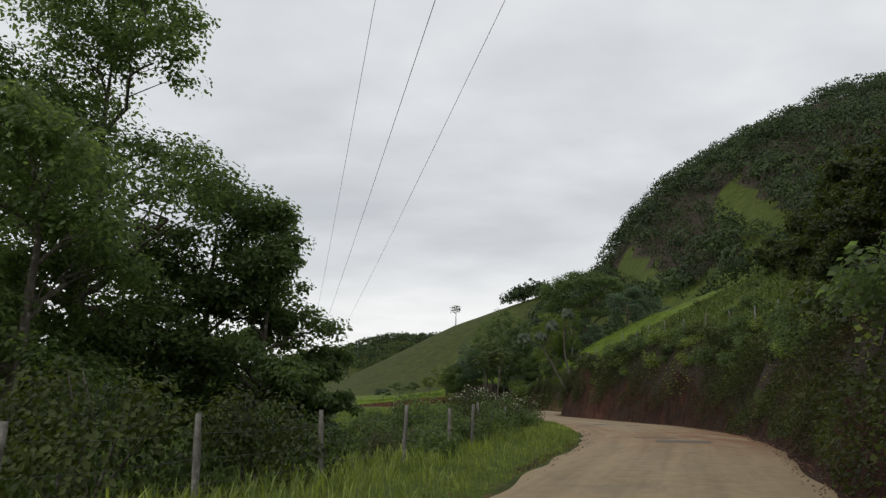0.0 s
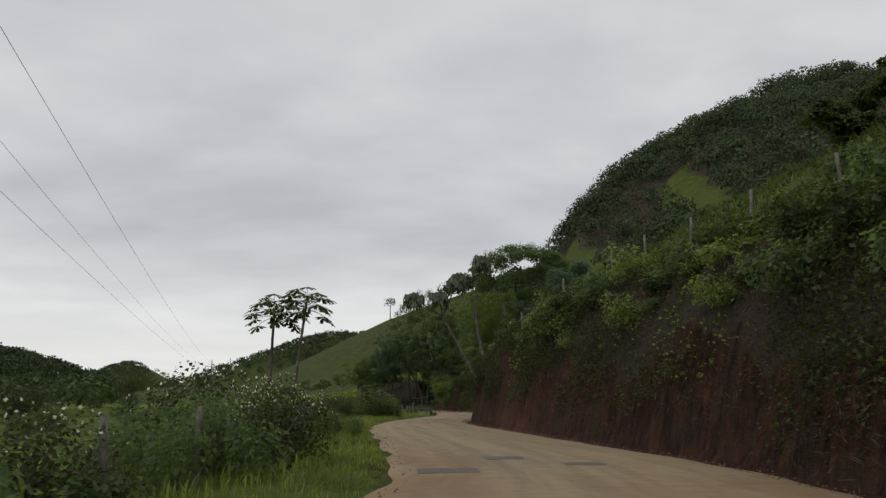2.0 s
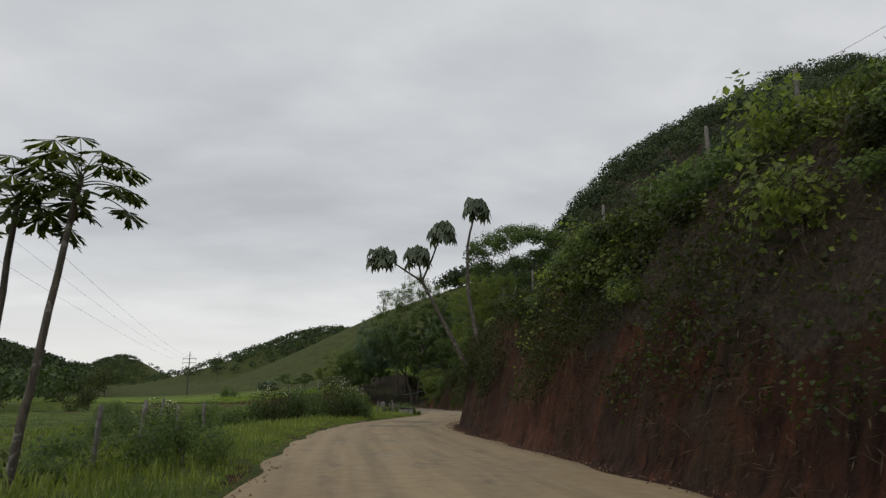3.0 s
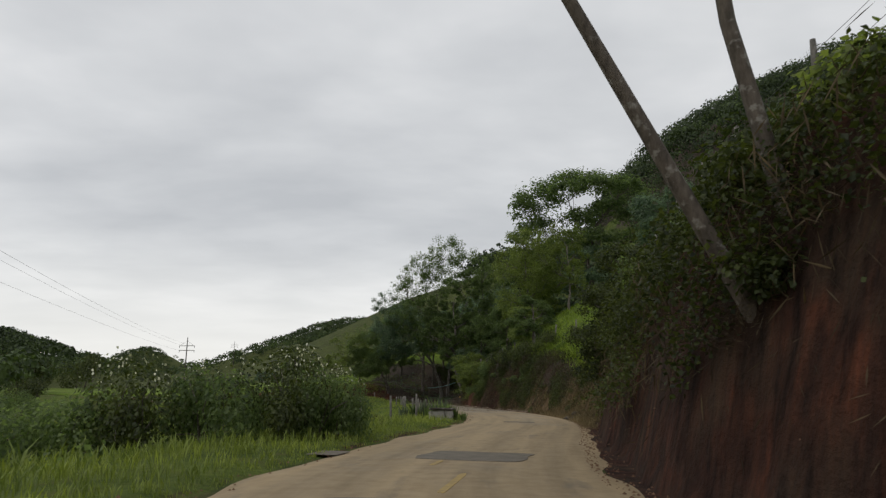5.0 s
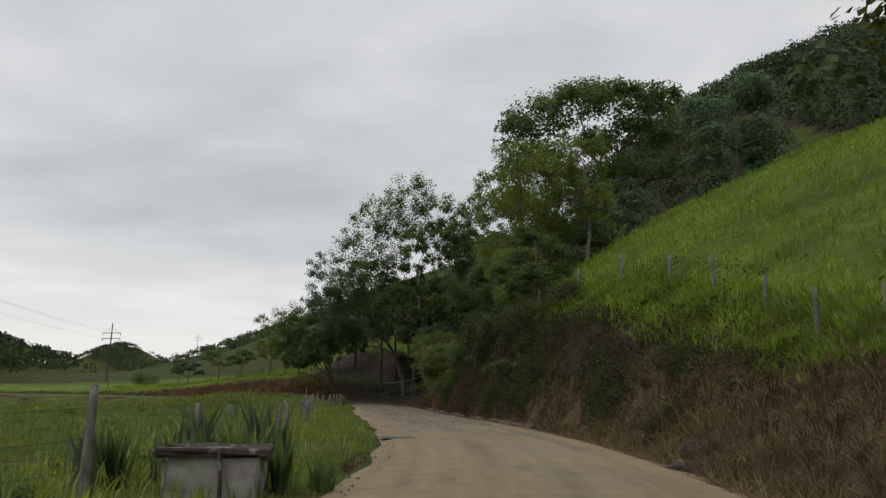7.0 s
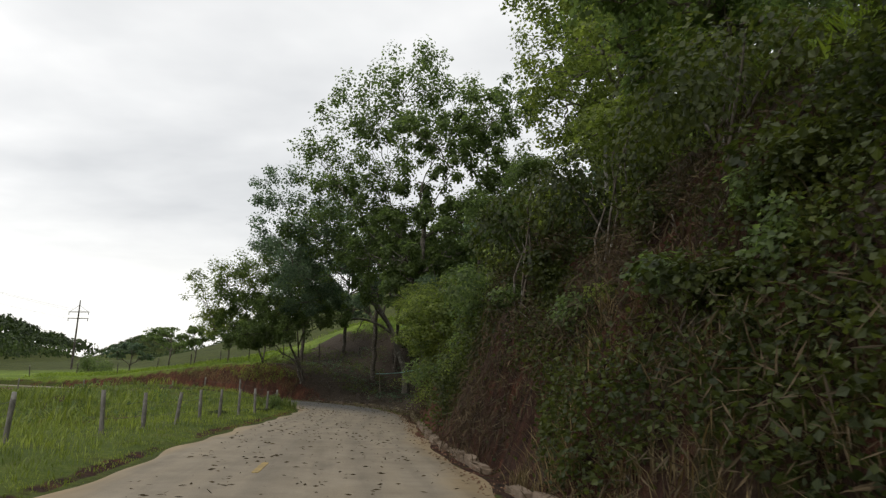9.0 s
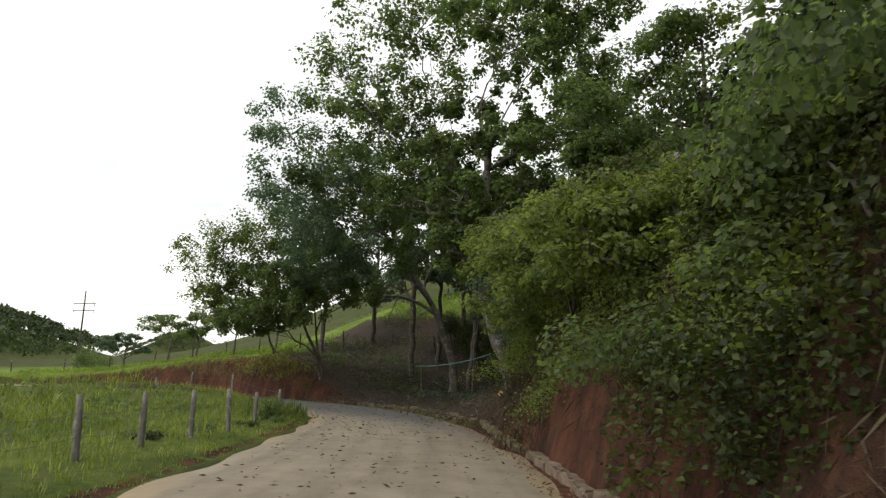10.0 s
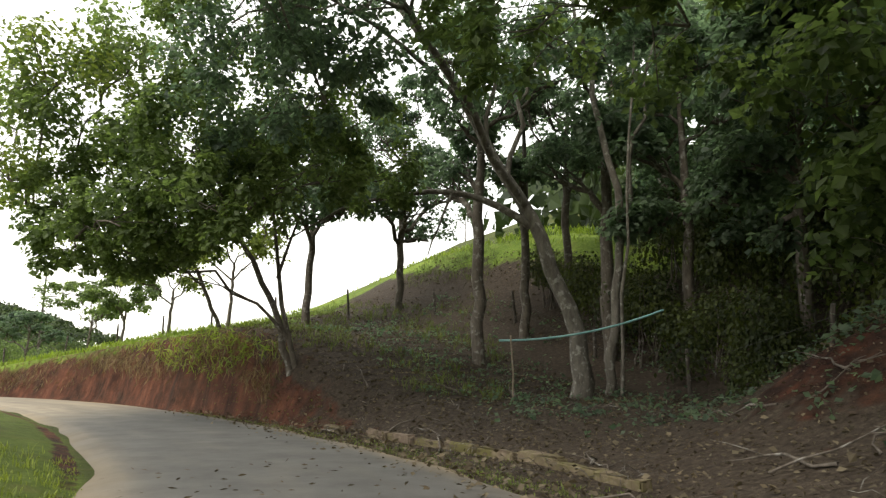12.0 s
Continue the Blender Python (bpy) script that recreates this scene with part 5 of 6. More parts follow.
for x, y, s, h, k in ((9.3, 163.1, 0.5, 0.78, 1), (9.15, 163.5, 0.42, 0.6, 0), (9.7, 162.5, 0.3, 0.24, 1), (8.7, 165.0, 0.4, 0.32, 1), (8.6, 167.0, 0.4, 0.4, 1), (9.5, 160.2, 0.35, 0.2, 0), (9.1, 158.2, 0.4, 0.22, 1), (8.9, 155.5, 0.45, 0.22, 0)):
    put((B_DARK, B_MID)[k], x, y, s, h, 0.04, label="small leafy weed bush on the grassy verge of the bend")
# lone bushes over the valley floor and the slopes beyond
for x, y, s, h in ((-30, 110, 2.5, 3.2), (-36, 118, 3, 4), (-24, 135, 2, 2.4), (-50, 150, 4, 5), (-58, 160, 4.5, 6), (-44, 175, 3, 4), (-70, 190, 5, 6), (-66, 215, 5, 6), (-85, 235, 6, 7), (-30, 228, 2.5, 3), (-75, 260, 6, 8), (-100, 200, 6, 8), (-40, 95, 3, 3.6), (-28, 88, 2.6, 3)):
    put(BIG_DARK if s > 2.7 else BIG_MID, x, y, s, h, 0.2, label="dark tree-high bush standing in the valley pasture")
for b in (B_DARK, B_MID, B_LIGHT, B_DRY, B_FLOWER, BIG_DARK, BIG_MID, BIG_FLOWER):
    discard(b)

# ---- undergrowth, grass and far woods ----
n = 40000
ys, ds = rng.uniform(-8, 106, n), 0.7 + 15 * rng.uniform(0, 1, n) ** 1.7
keepers = rng.uniform(size=n) < np.interp(ds, [0.7, 1.4, 2.2, 3], [0.0, 0.08, 0.9, 1.0]) * np.where((ys > 60) & (ds < 1.9), 0.2, 1.0)
gx, gy = beside(ys[keepers], ds[keepers])
pts = np.stack([gx, gy, height(gx, gy) + rng.uniform(0.0, 0.55, len(gx)) ** 1.3], 1)
V, F = leaf_cloud(pts, 0.13, 5, 0.1, 0.4, 0.7)
tagged(mesh_of("undergrowth", V, F, LEAF_BANK_SHADE, False), "tangled green undergrowth covering the cut slope", "undergrowth", kind="stuff")


def creepers(y0, y1, n, low, mat, seed, size, label, out=0.45, slim=0.42, droop=0.35):
    """Leaves hanging over the face of the cut, from the share low of its height upwards."""
    r = np.random.default_rng(seed)
    ys = r.uniform(y0, y1, n)
    gx, gy = beside(ys, np.full(n, 0.0))
    row, _ = place_on_course(gx, gy)
    f = r.uniform(0, 1, n)
    t = 1 - (1 - f) ** (1 / 1.5)
    thick = 0.5 + 0.5 * lumps(ys, f * 9, 1.9, seed) + 0.35 * lumps(ys, f * 5, 4.5, seed + 3)
    k = f > low + 0.30 * lumps(ys, 0 * ys, 2.2, seed) - 0.15 * thick
    thick = np.clip(thick, 0, 1.2)
    k &= r.uniform(size=n) < np.clip(1.7 * thick - 0.25, 0.05, 1)
    d = 0.45 + t * COL[row, 5] - r.uniform(0, 1, n) * out * (0.1 + 1.7 * thick**2)
    gx, gy = beside(ys[k], d[k])
    z = (COL[row, 4] * f)[k] + r.normal(size=k.sum()) * 0.12
    V, F = leaf_cloud(np.stack([gx, gy, z], 1), size, seed, droop, slim, 0.6)
    return tagged(mesh_of("creepers", V, F, mat, False), label, "creepers", kind="stuff")


creepers(-8, 44, 44000, 0.14, LEAF_BANK_SHADE, 15, 0.095, "mixed creepers and shrubs hanging over the cut")
creepers(-8, 66, 60000, 0.36, LEAF_BANK_SHADE, 16, 0.10, "dark creepers hanging over the cut")
creepers(60, 83, 40000, 0.46, LEAF_BANK_SHADE, 17, 0.085, "dark leaves hanging from the top of the red cliff", 0.6)
creepers(80, 104, 22000, 0.70, LEAF_BANK_SHADE, 30, 0.085, "dark leaves fringing the top of the red cliff", 0.6)
creepers(-8, 64, 26000, 0.12, ROOTS, 23, 0.26, "dry brown stems among the shrubs of the cut", 0.5, 0.04, 0.6)
creepers(88, 105, 22000, 0.50, LEAF_BANK_SHADE, 27, 0.085, "dark leaves and moss over the red cliff", 0.6)
creepers(62, 106, 9000, 0.40, ROOTS, 18, 0.38, "dry fern and stalks hanging from the red cliff", 0.5, 0.03, 1.6)
creepers(117, 150, 30000, 0.12, ROOTS, 22, 0.26, "dry stalks among the creepers on the shaded cut", 0.5, 0.035, 0.9)
creepers(132, 149, 46000, 0.30, LEAF_BANK_SHADE, 19, 0.075, "dark creepers covering the shaded cut")
creepers(117, 134, 60000, 0.30, LEAF_BANK_SHADE, 28, 0.085, "scattered dark creepers on the dry cut", 0.4)
creepers(-8, 106, 60000, 0.84, LEAF_BANK_SHADE, 29, 0.10, "leafy fringe hanging over the edge of the cut", 1.1)
creepers(144, 161.5, 10000, 0.36, LEAF_BANK_SHADE, 31, 0.085, "dark creepers in the folds of the red cut", 0.5)
creepers(146, 161.5, 44000, 0.46, LEAF_LIGHT, 20, 0.062, "green creepers hanging down the red cut", 0.8)
creepers(142, 162, 8000, 0.2, ROOTS, 26, 0.4, "dry roots hanging down the red cut", 0.5, 0.025, 1.6)
creepers(-8, 70, 6000, 0.6, LEAF_LIGHT, 21, 0.12, "fresh leafy shoots along the top of the cut", 0.5)
creepers(184, 207, 14000, 0.5, LEAF_DRY, 24, 0.4, "dry grass and roots hanging over the far bank", 0.35, 0.03, 1.6)
creepers(184, 207, 9000, 0.8, GRASS_HILL, 25, 0.3, "green grass hanging over the top of the far bank", 0.4, 0.06, 0.9)
n = 22000
ys, ds = rng.uniform(121, 160, n), 0.5 + 6 * rng.uniform(0, 1, n) ** 1.4
keepers = (rng.uniform(size=n) < np.interp(ds, [0.5, 1.0, 1.6], [0.1, 0.4, 1.0])) & ((ys > 134) | (ds > 3.4))
gx, gy = beside(ys[keepers], ds[keepers])
pts = np.stack([gx, gy, height(gx, gy) + rng.uniform(0.0, 0.4, len(gx)) ** 1.3], 1)
V, F = leaf_cloud(pts, 0.085, 6, 0.1, 0.4, 0.7)
tagged(mesh_of("undergrowth", V, F, LEAF_BANK_SHADE, False), "dark creepers and weeds on the shaded cut", "undergrowth", kind="stuff")
n = 30000
ys, ds = rng.uniform(115, 136, n), rng.uniform(0.7, 4.6, n)
gx, gy = beside(ys, ds)
keepers = rng.uniform(size=n) < np.clip(0.15 + 1.1 * lumps(ys, ds, 0.75, 4) + 0.5 * lumps(ys, ds, 2.4, 1) + np.interp(ds, [0.7, 1.8, 2.6], [-0.5, 0.0, 0.3]), 0.03, 1)
gx, gy = gx[keepers], gy[keepers]
pts = np.stack([gx, gy, height(gx, gy) + rng.uniform(0.0, 0.32, len(gx))], 1)
V, F = leaf_cloud(pts, 0.10, 7, 0.1, 0.36, 0.7)
tagged(mesh_of("undergrowth", V, F, LEAF_BANK_SHADE, False), "dark clumps of weeds on the dry cut", "undergrowth", kind="stuff")
# dry stalks and roots hanging on the cuts
for y0, y1, n, d0, d1, sd in ((55, 105, 5200, 0.6, 2.4, 8), (103, 123, 22000, -0.3, 4.2, 9), (118, 150, 6000, 0.1, 2.4, 11), (146, 170, 2500, 0.5, 2.2, 10)):
    ys, ds = rng.uniform(y0, y1, n), rng.uniform(d0, d1, n)
    gx, gy = beside(ys, ds)
    pts = np.stack([gx, gy, height(gx, gy) + 0.02], 1)
    V, F = leaf_cloud(pts, 0.34 if sd == 9 else 0.26, sd, {8: 1.3, 9: -0.35, 11: -0.15}.get(sd, 0.3), 0.026, 0.8)
    tagged(mesh_of("dry_stalks", V, F, ROOTS if sd != 9 else LEAF_DRY, False), "dry straw and hanging roots on the cut", "dry grass", kind="stuff")
# verge grass, left
n = 17000
ys, ds = rng.uniform(6, 178, n), 0.15 + 6 * rng.uniform(0, 1, n) ** 1.5
gx, gy = beside(ys, ds, False)
tall = np.interp(ds, [0.1, 0.6, 2, 6], [0.10, 0.2, 0.34, 0.36]) * rng.uniform(0.5, 1.4, n) * np.interp(ys, [110, 135], [1, 0.65])
tufts_of_grass("verge_grass", gx, gy, tall, GRASS_BLADE, 4, 11, 0.7, label="rank green grass on the road verge")
n = 16000
ys, ds = rng.uniform(70, 205, n), 6 + 26 * rng.uniform(0, 1, n)
gx, gy = beside(ys, ds, False)
tufts_of_grass("pasture_grass", gx, gy, rng.uniform(0.12, 0.6, n) * (1 + 0.6 * lumps(gx, gy, 5, 4)), GRASS_BLADE, 4, 12, 0.9, 0.02, "tussocky pasture grass in the valley field")
# rank grass on the inside of the bend
gx, gy = rng.normal(8.8, 0.5, 130), rng.normal(166.0, 1.1, 130)
tufts_of_grass("tall_grass", gx, gy, rng.uniform(0.25, 0.62, 130), GRASS_BANK, 8, 21, 0.6, 0.016, "clump of tall rank grass on the inside of the bend")
n = 15000
ys, ds = rng.uniform(104, 160, n), 2.6 + 26 * rng.uniform(0, 1, n) ** 1.3
gx, gy = beside(ys, ds)
tufts_of_grass("hill_grass", gx, gy, rng.uniform(0.2, 0.5, n), GRASS_HILL, 3, 13, 0.9, 0.026, "bright green grass on the hillside above the cut")
n = 2600
ys, ds = rng.uniform(106, 137, n), rng.uniform(3.0, 5.4, n)
gx, gy = beside(ys, ds)
tufts_of_grass("crest_grass", gx, gy, rng.uniform(0.25, 0.65, n), GRASS_HILL, 6, 16, 0.9, 0.016, "long green grass along the crest of the cut")
n = 2000
ys, ds = rng.uniform(108, 139, n), 0.3 + 3.0 * rng.uniform(0, 1, n) ** 1.3
gx, gy = beside(ys, ds)
tall = rng.uniform(0.2, 0.6, n) * np.interp(ds, [1.2, 2.4], [1, 0.7])
sel = ds + 0.5 * lumps(gx, gy, 1.5, 2) < 1.3
tufts_of_grass("dry_tufts", gx[sel], gy[sel], tall[sel], LEAF_DRY, 9, 17, 1.3, 0.008, "dry straw-coloured tufts on the foot of the cut")
tufts_of_grass("dry_tufts", gx[~sel], gy[~sel], tall[~sel], ROOTS, 9, 19, 1.3, 0.008, "dark withered tufts on the face of the cut")
n = 900
ys, ds = rng.uniform(104, 121, n), 0.2 + 3.2 * rng.uniform(0, 1, n)
gx, gy = beside(ys, ds)
tufts_of_grass("dry_tufts", gx, gy, rng.uniform(0.15, 0.4, n), LEAF_DRY, 10, 18, 1.6, 0.009, "pale straw tufts lying on the bank")
n = 9000
ys, ds = rng.uniform(12, 92, n), 2.9 + 16 * rng.uniform(0, 1, n) ** 1.5
gx, gy = beside(ys, ds)
tufts_of_grass("hill_grass", gx, gy, rng.uniform(0.25, 0.6, n), GRASS_BANK, 4, 15, 0.9, 0.026, "rough grass along the top of the cut")
n = 17000
gx, gy = rng.uniform(-30, 18, n), rng.uniform(184, 222, n)
row, off = place_on_course(gx, gy)
sel = (off > HALF[row] + 1.6) & ((gx < 1) | (off > HALF[row] + 15.5))
tufts_of_grass("hill_grass", gx[sel], gy[sel], rng.uniform(0.2, 0.45, sel.sum()), GRASS_HILL, 3, 14, 0.9, 0.026, "bright green pasture grass above the far bank")

# far woods: rounded crowns of leaf masses on the hills
def woods(name, x, y, size, leaves, leaf, seed, label, mat=LEAF_FOREST):
    r = np.random.default_rng(seed)
    z = height(x, y)
    n = len(x)
    d = r.normal(size=(n, leaves, 3))
    d /= np.linalg.norm(d, axis=2)[:, :, None]
    d[:, :, 2] = np.abs(d[:, :, 2]) * 0.95 - 0.15
    lump = 1 + 0.25 * np.sin(d[:, :, :1] * 5 + r.uniform(0, 6, (n, 1, 1))) * np.sin(d[:, :, 1:2] * 4 + r.uniform(0, 6, (n, 1, 1)))
    c = np.stack([x, y, z + size * 0.55], 1)
    p = c[:, None] + d * size[:, None, None] * np.array([0.62, 0.62, 0.55]) * lump * r.uniform(0.8, 1.05, (n, leaves, 1))
    V, F = leaf_cloud(p.reshape(-1, 3), np.repeat(size * leaf, leaves), seed, 0.1, 0.5, 0.8, (d + np.array([0, 0, 0.15])).reshape(-1, 3))
    return tagged(mesh_of(name, V, F, mat, False), label, "woods", kind="stuff")


# steep hill on the right
n = 7500
x, y = rng.uniform(50, 430, n), rng.uniform(130, 640, n)
sel = wooded(x, y) & ((x - 385) + (y - 570) < 30)
x, y = x[sel][:3100], y[sel][:3100]
woods("hill_woods", x, y, 6 + 10 * rng.uniform(0, 1, len(x)) ** 1.6, 90, 0.105, 31, "dense dark forest covering the steep hill")
# clumps of trees on its lower pasture
n = 700
x, y = rng.uniform(26, 150, n), rng.uniform(60, 330, n)
sel = (lumps(x, y, 24, 2) > 0.18) & (np.hypot(x - 12, y - 80) > 75) & (x > 45)
x, y = x[sel], y[sel]
woods("slope_trees", x, y, rng.uniform(4, 9, len(x)), 170, 0.10, 32, "scattered dark trees on the green slope")
# foot of the grassy hill behind the grove
n = 900
x, y = rng.uniform(-10, 120, n), rng.uniform(205, 420, n)
sel = (lumps(x, y, 30, 7) > 0.1) & (x > 14 + 0.12 * (y - 205) )
x, y = x[sel], y[sel]
woods("slope_trees", x, y, rng.uniform(5, 10, len(x)), 90, 0.15, 33, "dark trees along the foot of the grassy hill")
# far ridge, far peak, hill across the valley
n = 1500
x, y = rng.normal(-20, 95, n), rng.uniform(740, 940, n)
woods("ridge_woods", x, y, rng.uniform(5, 9, n), 30, 0.2, 34, "dark wooded far ridge")
n = 900
x, y = rng.normal(-575, 75, n), rng.uniform(1500, 1760, n)
sel = lumps(x, y, 45, 3) > -0.25
woods("peak_woods", x[sel], y[sel], rng.uniform(6, 10, sel.sum()), 30, 0.2, 35, "wooded far hill with pasture clearings")
n = 1300
x, y = rng.normal(-250, 50, n), rng.uniform(360, 540, n)
sel = (hills(x, y) > 3) & (x > -360) & (x < -165)
woods("valley_woods", x[sel], y[sel], rng.uniform(5, 10, sel.sum()), 50, 0.17, 36, "dark wooded hill across the valley")

# trees along the edge of the wood in the valley
n = 260
x, y = rng.uniform(-190, -44, n), rng.uniform(150, 420, n)
sel = (x < -44 - 0.28 * (y - 150)) & (x > -120 - 0.4 * (y - 150))
woods("valley_woods", x[sel], y[sel], rng.uniform(5, 8.5, sel.sum()), 90, 0.13, 38, "dark edge of the wood in the valley")
# weeds over the field
n = 7000
x, y = rng.uniform(-60, 12, n), rng.uniform(52, 195, n)
row, off = place_on_course(x, y)
sel = (off < -HALF[row] - 4) & (lumps(x, y, 5, 3) > -0.1)
x, y = x[sel], y[sel]
p = np.stack([x, y, height(x, y) + 0.1], 1)
p = (p[:, None] + rng.normal(size=(len(x), 12, 3)) * np.array([0.3, 0.3, 0.14])).reshape(-1, 3)
V, F = leaf_cloud(p, 0.16, 39, 0.0, 0.35, 0.7)
tagged(mesh_of("field_weeds", V, F, LEAF_MID, False), "low weeds and shrubs scattered over the field", "weeds", kind="stuff")

# ---- papaya and cecropia trees ----
def part(name, V, F, mat, parent, label="", smooth=True):
    ob = mesh_of(name, V, F, mat, smooth, parent=parent)
    return tagged(ob, label)


def palmate(base, way, span, lobes, width, droop, r):
    """A hand-shaped leaf blade: pointed lobes round its stalk's end."""
    V, F = [], []
    way = np.asarray(way, float) / np.linalg.norm(way)
    side = np.cross(way, (0, 0, 1.0))
    side /= np.linalg.norm(side) + 1e-9
    up = np.cross(side, way)
    for k in range(lobes):
        a = (k / (lobes - 1) - 0.5) * 4.6
        d = way * math.cos(a) + side * math.sin(a) - up * droop * r.uniform(0.6, 1.4)
        d /= np.linalg.norm(d)
        ln = span * (1 - 0.10 * abs(a)) * r.uniform(0.85, 1.1)
        w = np.cross(d, up) * width * ln
        m = base + d * ln * 0.6
        i = len(V)
        V += [base, m + w - up * 0.1 * ln, base + d * ln - up * 0.22 * ln * (0.3 + droop), m - w - up * 0.1 * ln]
        F.append((i, i + 1, i + 2, i + 3))
    return V, F


def papaya(x, y, top, lean, seed):
    r = np.random.default_rng(seed)
    z = z_at(x, y)
    ob = thing("papaya_tree", (x, y, z - 0.1), "slender papaya tree with a bare trunk and hand-shaped leaves", "tree", "papaya trees by the fence")
    h = top - z
    trunk = bend((0, 0, 0), (lean, 0.1, h - 0.55), 0.075, 0.045, 0, 10, 0.012, r)
    V, F = tubes([trunk], 8)
    part("trunk", V, F, BARK, ob)
    head = trunk[-1, :3]
    SV, LV, LF = [], [], []
    for k in range(24):
        a = k * 2.4 + r.uniform(-0.3, 0.3)
        tilt = np.interp(k, [0, 23], [-0.6, 1.0])
        ln = r.uniform(0.75, 1.0) * (1 - 0.25 * max(math.sin(tilt), 0))
        root = head - np.array([0, 0, 0.3 * (1 - k / 23)])
        tip = root + np.array([math.cos(a) * math.cos(tilt), math.sin(a) * math.cos(tilt), math.sin(tilt) * 0.75 + 0.1]) * ln
        SV.append(bend(root, tip, 0.013, 0.007, 0.07, 5))
        span = r.uniform(0.40, 0.53)
        v, f = palmate(tip, (math.cos(a), math.sin(a), -0.25 + 0.3 * math.sin(tilt)), span, 7, 0.19, 0.24, r)
        for j in range(7):
            m, e = np.array(v[4 * j]), np.array(v[4 * j + 2])
            for q in (-1, 1):
                d = (e - m) / span
                w = np.cross(d, (0, 0, 1.0)) * q
                c = m + (e - m) * 0.55
                v += [c - d * 0.08 * span, c + (d * 0.3 + w * 0.3) * span * 0.5, c + (d * 0.55 + w * 0.42) * span * 0.6 - np.array([0, 0, 0.03]), c + (d * 0.5 + w * 0.1) * span * 0.5]
                f.append((len(v) - 4, len(v) - 3, len(v) - 2, len(v) - 1))
        leaf = part("leaf", v, f, LEAF_BANK_SHADE, ob, smooth=False)
        part("leaf_stalk", *tubes([SV[-1]], 4), LEAF_LIGHT, leaf)
    for k in range(5):
        a = k * 1.3
        bm = bmesh.new()
        bmesh.ops.create_uvsphere(bm, u_segments=8, v_segments=6, radius=0.075, matrix=pose(head[0] + 0.12 * math.cos(a), head[1] + 0.12 * math.sin(a), head[2] - 0.35 - 0.12 * (k % 3)) @ Matrix.Diagonal((0.8, 0.8, 1.3, 1)))
        me = bpy.data.meshes.new("fruit")
        bm.to_mesh(me)
        bm.free()
        me.materials.append(FRUIT)
        new("fruit", me).parent = ob


papaya(3.35, 55.6, 5.45, 0.05, 1)
papaya(4.13, 55.1, 5.7, 0.5, 2)
papaya(5.6, 98.5, 3.3, 0.1, 3)


def cecropia(at, stems, label):
    """Forked pale stems, each ending in an umbrella of lobed leaves. stems: lines of points from the base."""
    r = np.random.default_rng(int(at[1] * 10) + len(stems))
    ob = thing("cecropia_tree", at, label, "tree", "cecropia trees on the cliff")
    lines = []
    for st in stems:
        p = np.asarray(st, float)
        fine = np.stack([np.interp(np.linspace(0, 1, 12), np.linspace(0, 1, len(p)), c) for c in p.T], 1)
        lines.append(fine)
    V, F = tubes(lines, 8)
    part("trunk", V, F, BARK, ob)
    LV, LF = [], []
    for st in stems:
        if st[-1][3] > 0.05:
            continue
        head = np.array(st[-1][:3])
        for k in range(20):
            a, tilt = k * 2.4, np.interp(k, [0, 19], [-0.7, 1.1])
            tip = head + np.array([math.cos(a) * math.cos(tilt), math.sin(a) * math.cos(tilt), math.sin(tilt) * 0.75]) * r.uniform(0.45, 0.85)
            v, f = palmate(tip, (math.cos(a), math.sin(a), -0.5), r.uniform(0.52, 0.74), 9, 0.22, 0.9, r)
            LF += [tuple(i + len(LV) for i in q) for q in f]
            LV += v
    part("crown", LV, LF, LEAF_GREY, ob, smooth=False)


cz = z_at(14.35, 80.6)
cecropia((14.35, 80.6, cz - 0.3), [((1.0, 0.1, -0.9, 0.14), (0.3, 0, 0.0, 0.13), (-2.75, -0.2, 7.9 - cz, 0.085)), ((-2.75, -0.2, 7.9 - cz, 0.06), (-3.6, -0.4, 8.4 - cz, 0.045), (-4.9, -0.7, 9.2 - cz, 0.03)),
                                    ((-2.75, -0.2, 7.9 - cz, 0.06), (-2.9, -0.4, 8.6 - cz, 0.05), (-3.0, -0.6, 9.4 - cz, 0.03)), ((-2.75, -0.2, 7.9 - cz, 0.06), (-2.2, -0.5, 9.2 - cz, 0.05), (-1.7, -0.9, 10.7 - cz, 0.03))],
         "leaning pale-stemmed cecropia tree with umbrella leaf heads")
cz = z_at(14.6, 80.2)
cecropia((14.6, 80.2, cz - 0.3), [((1.1, 0.1, -0.8, 0.14), (0.2, 0, 0.6, 0.13), (-0.55, 0, 4.0, 0.1), (-0.6, -0.3, 10.0 - cz, 0.07), (-0.1, -0.6, 12.0 - cz, 0.03))], "straight pale-stemmed cecropia tree on the cliff edge")

# ---- fences ----
def fence(pts, label, tall=1.35, thick=0.06, wires=(0.35, 0.7, 1.05), mat=POST_WOOD, seed=1, barbs=False):
    """Posts at the plan points and slack wires between them."""
    r = np.random.default_rng(seed)
    x, y = np.array(pts, float).T[:2]
    z = height(x, y)
    ob = thing("fence", (x[0], y[0], z[0]), label, "fence")
    tops = []
    for k in range(len(x)):
        h = tall * r.uniform(0.88, 1.12)
        lx, ly = r.normal(size=2) * 0.06 * tall
        base = np.array([x[k] - x[0], y[k] - y[0], z[k] - z[0]])
        n = 6
        line = np.c_[np.linspace(0, lx, n), np.linspace(0, ly, n), np.linspace(-0.25, h, n), thick * np.r_[1.05, 1, r.uniform(0.85, 1.1, n - 3), 0.8]]
        line[:, :3] += base
        V, F = tubes([line], 6)
        part("post", V, F, mat, ob)
        tops.append((base, np.array([lx, ly, h]), h))
    for w in wires:
        pts3 = []
        for k in range(len(tops) - 1):
            a = tops[k][0] + tops[k][1] * (w / tops[k][2])
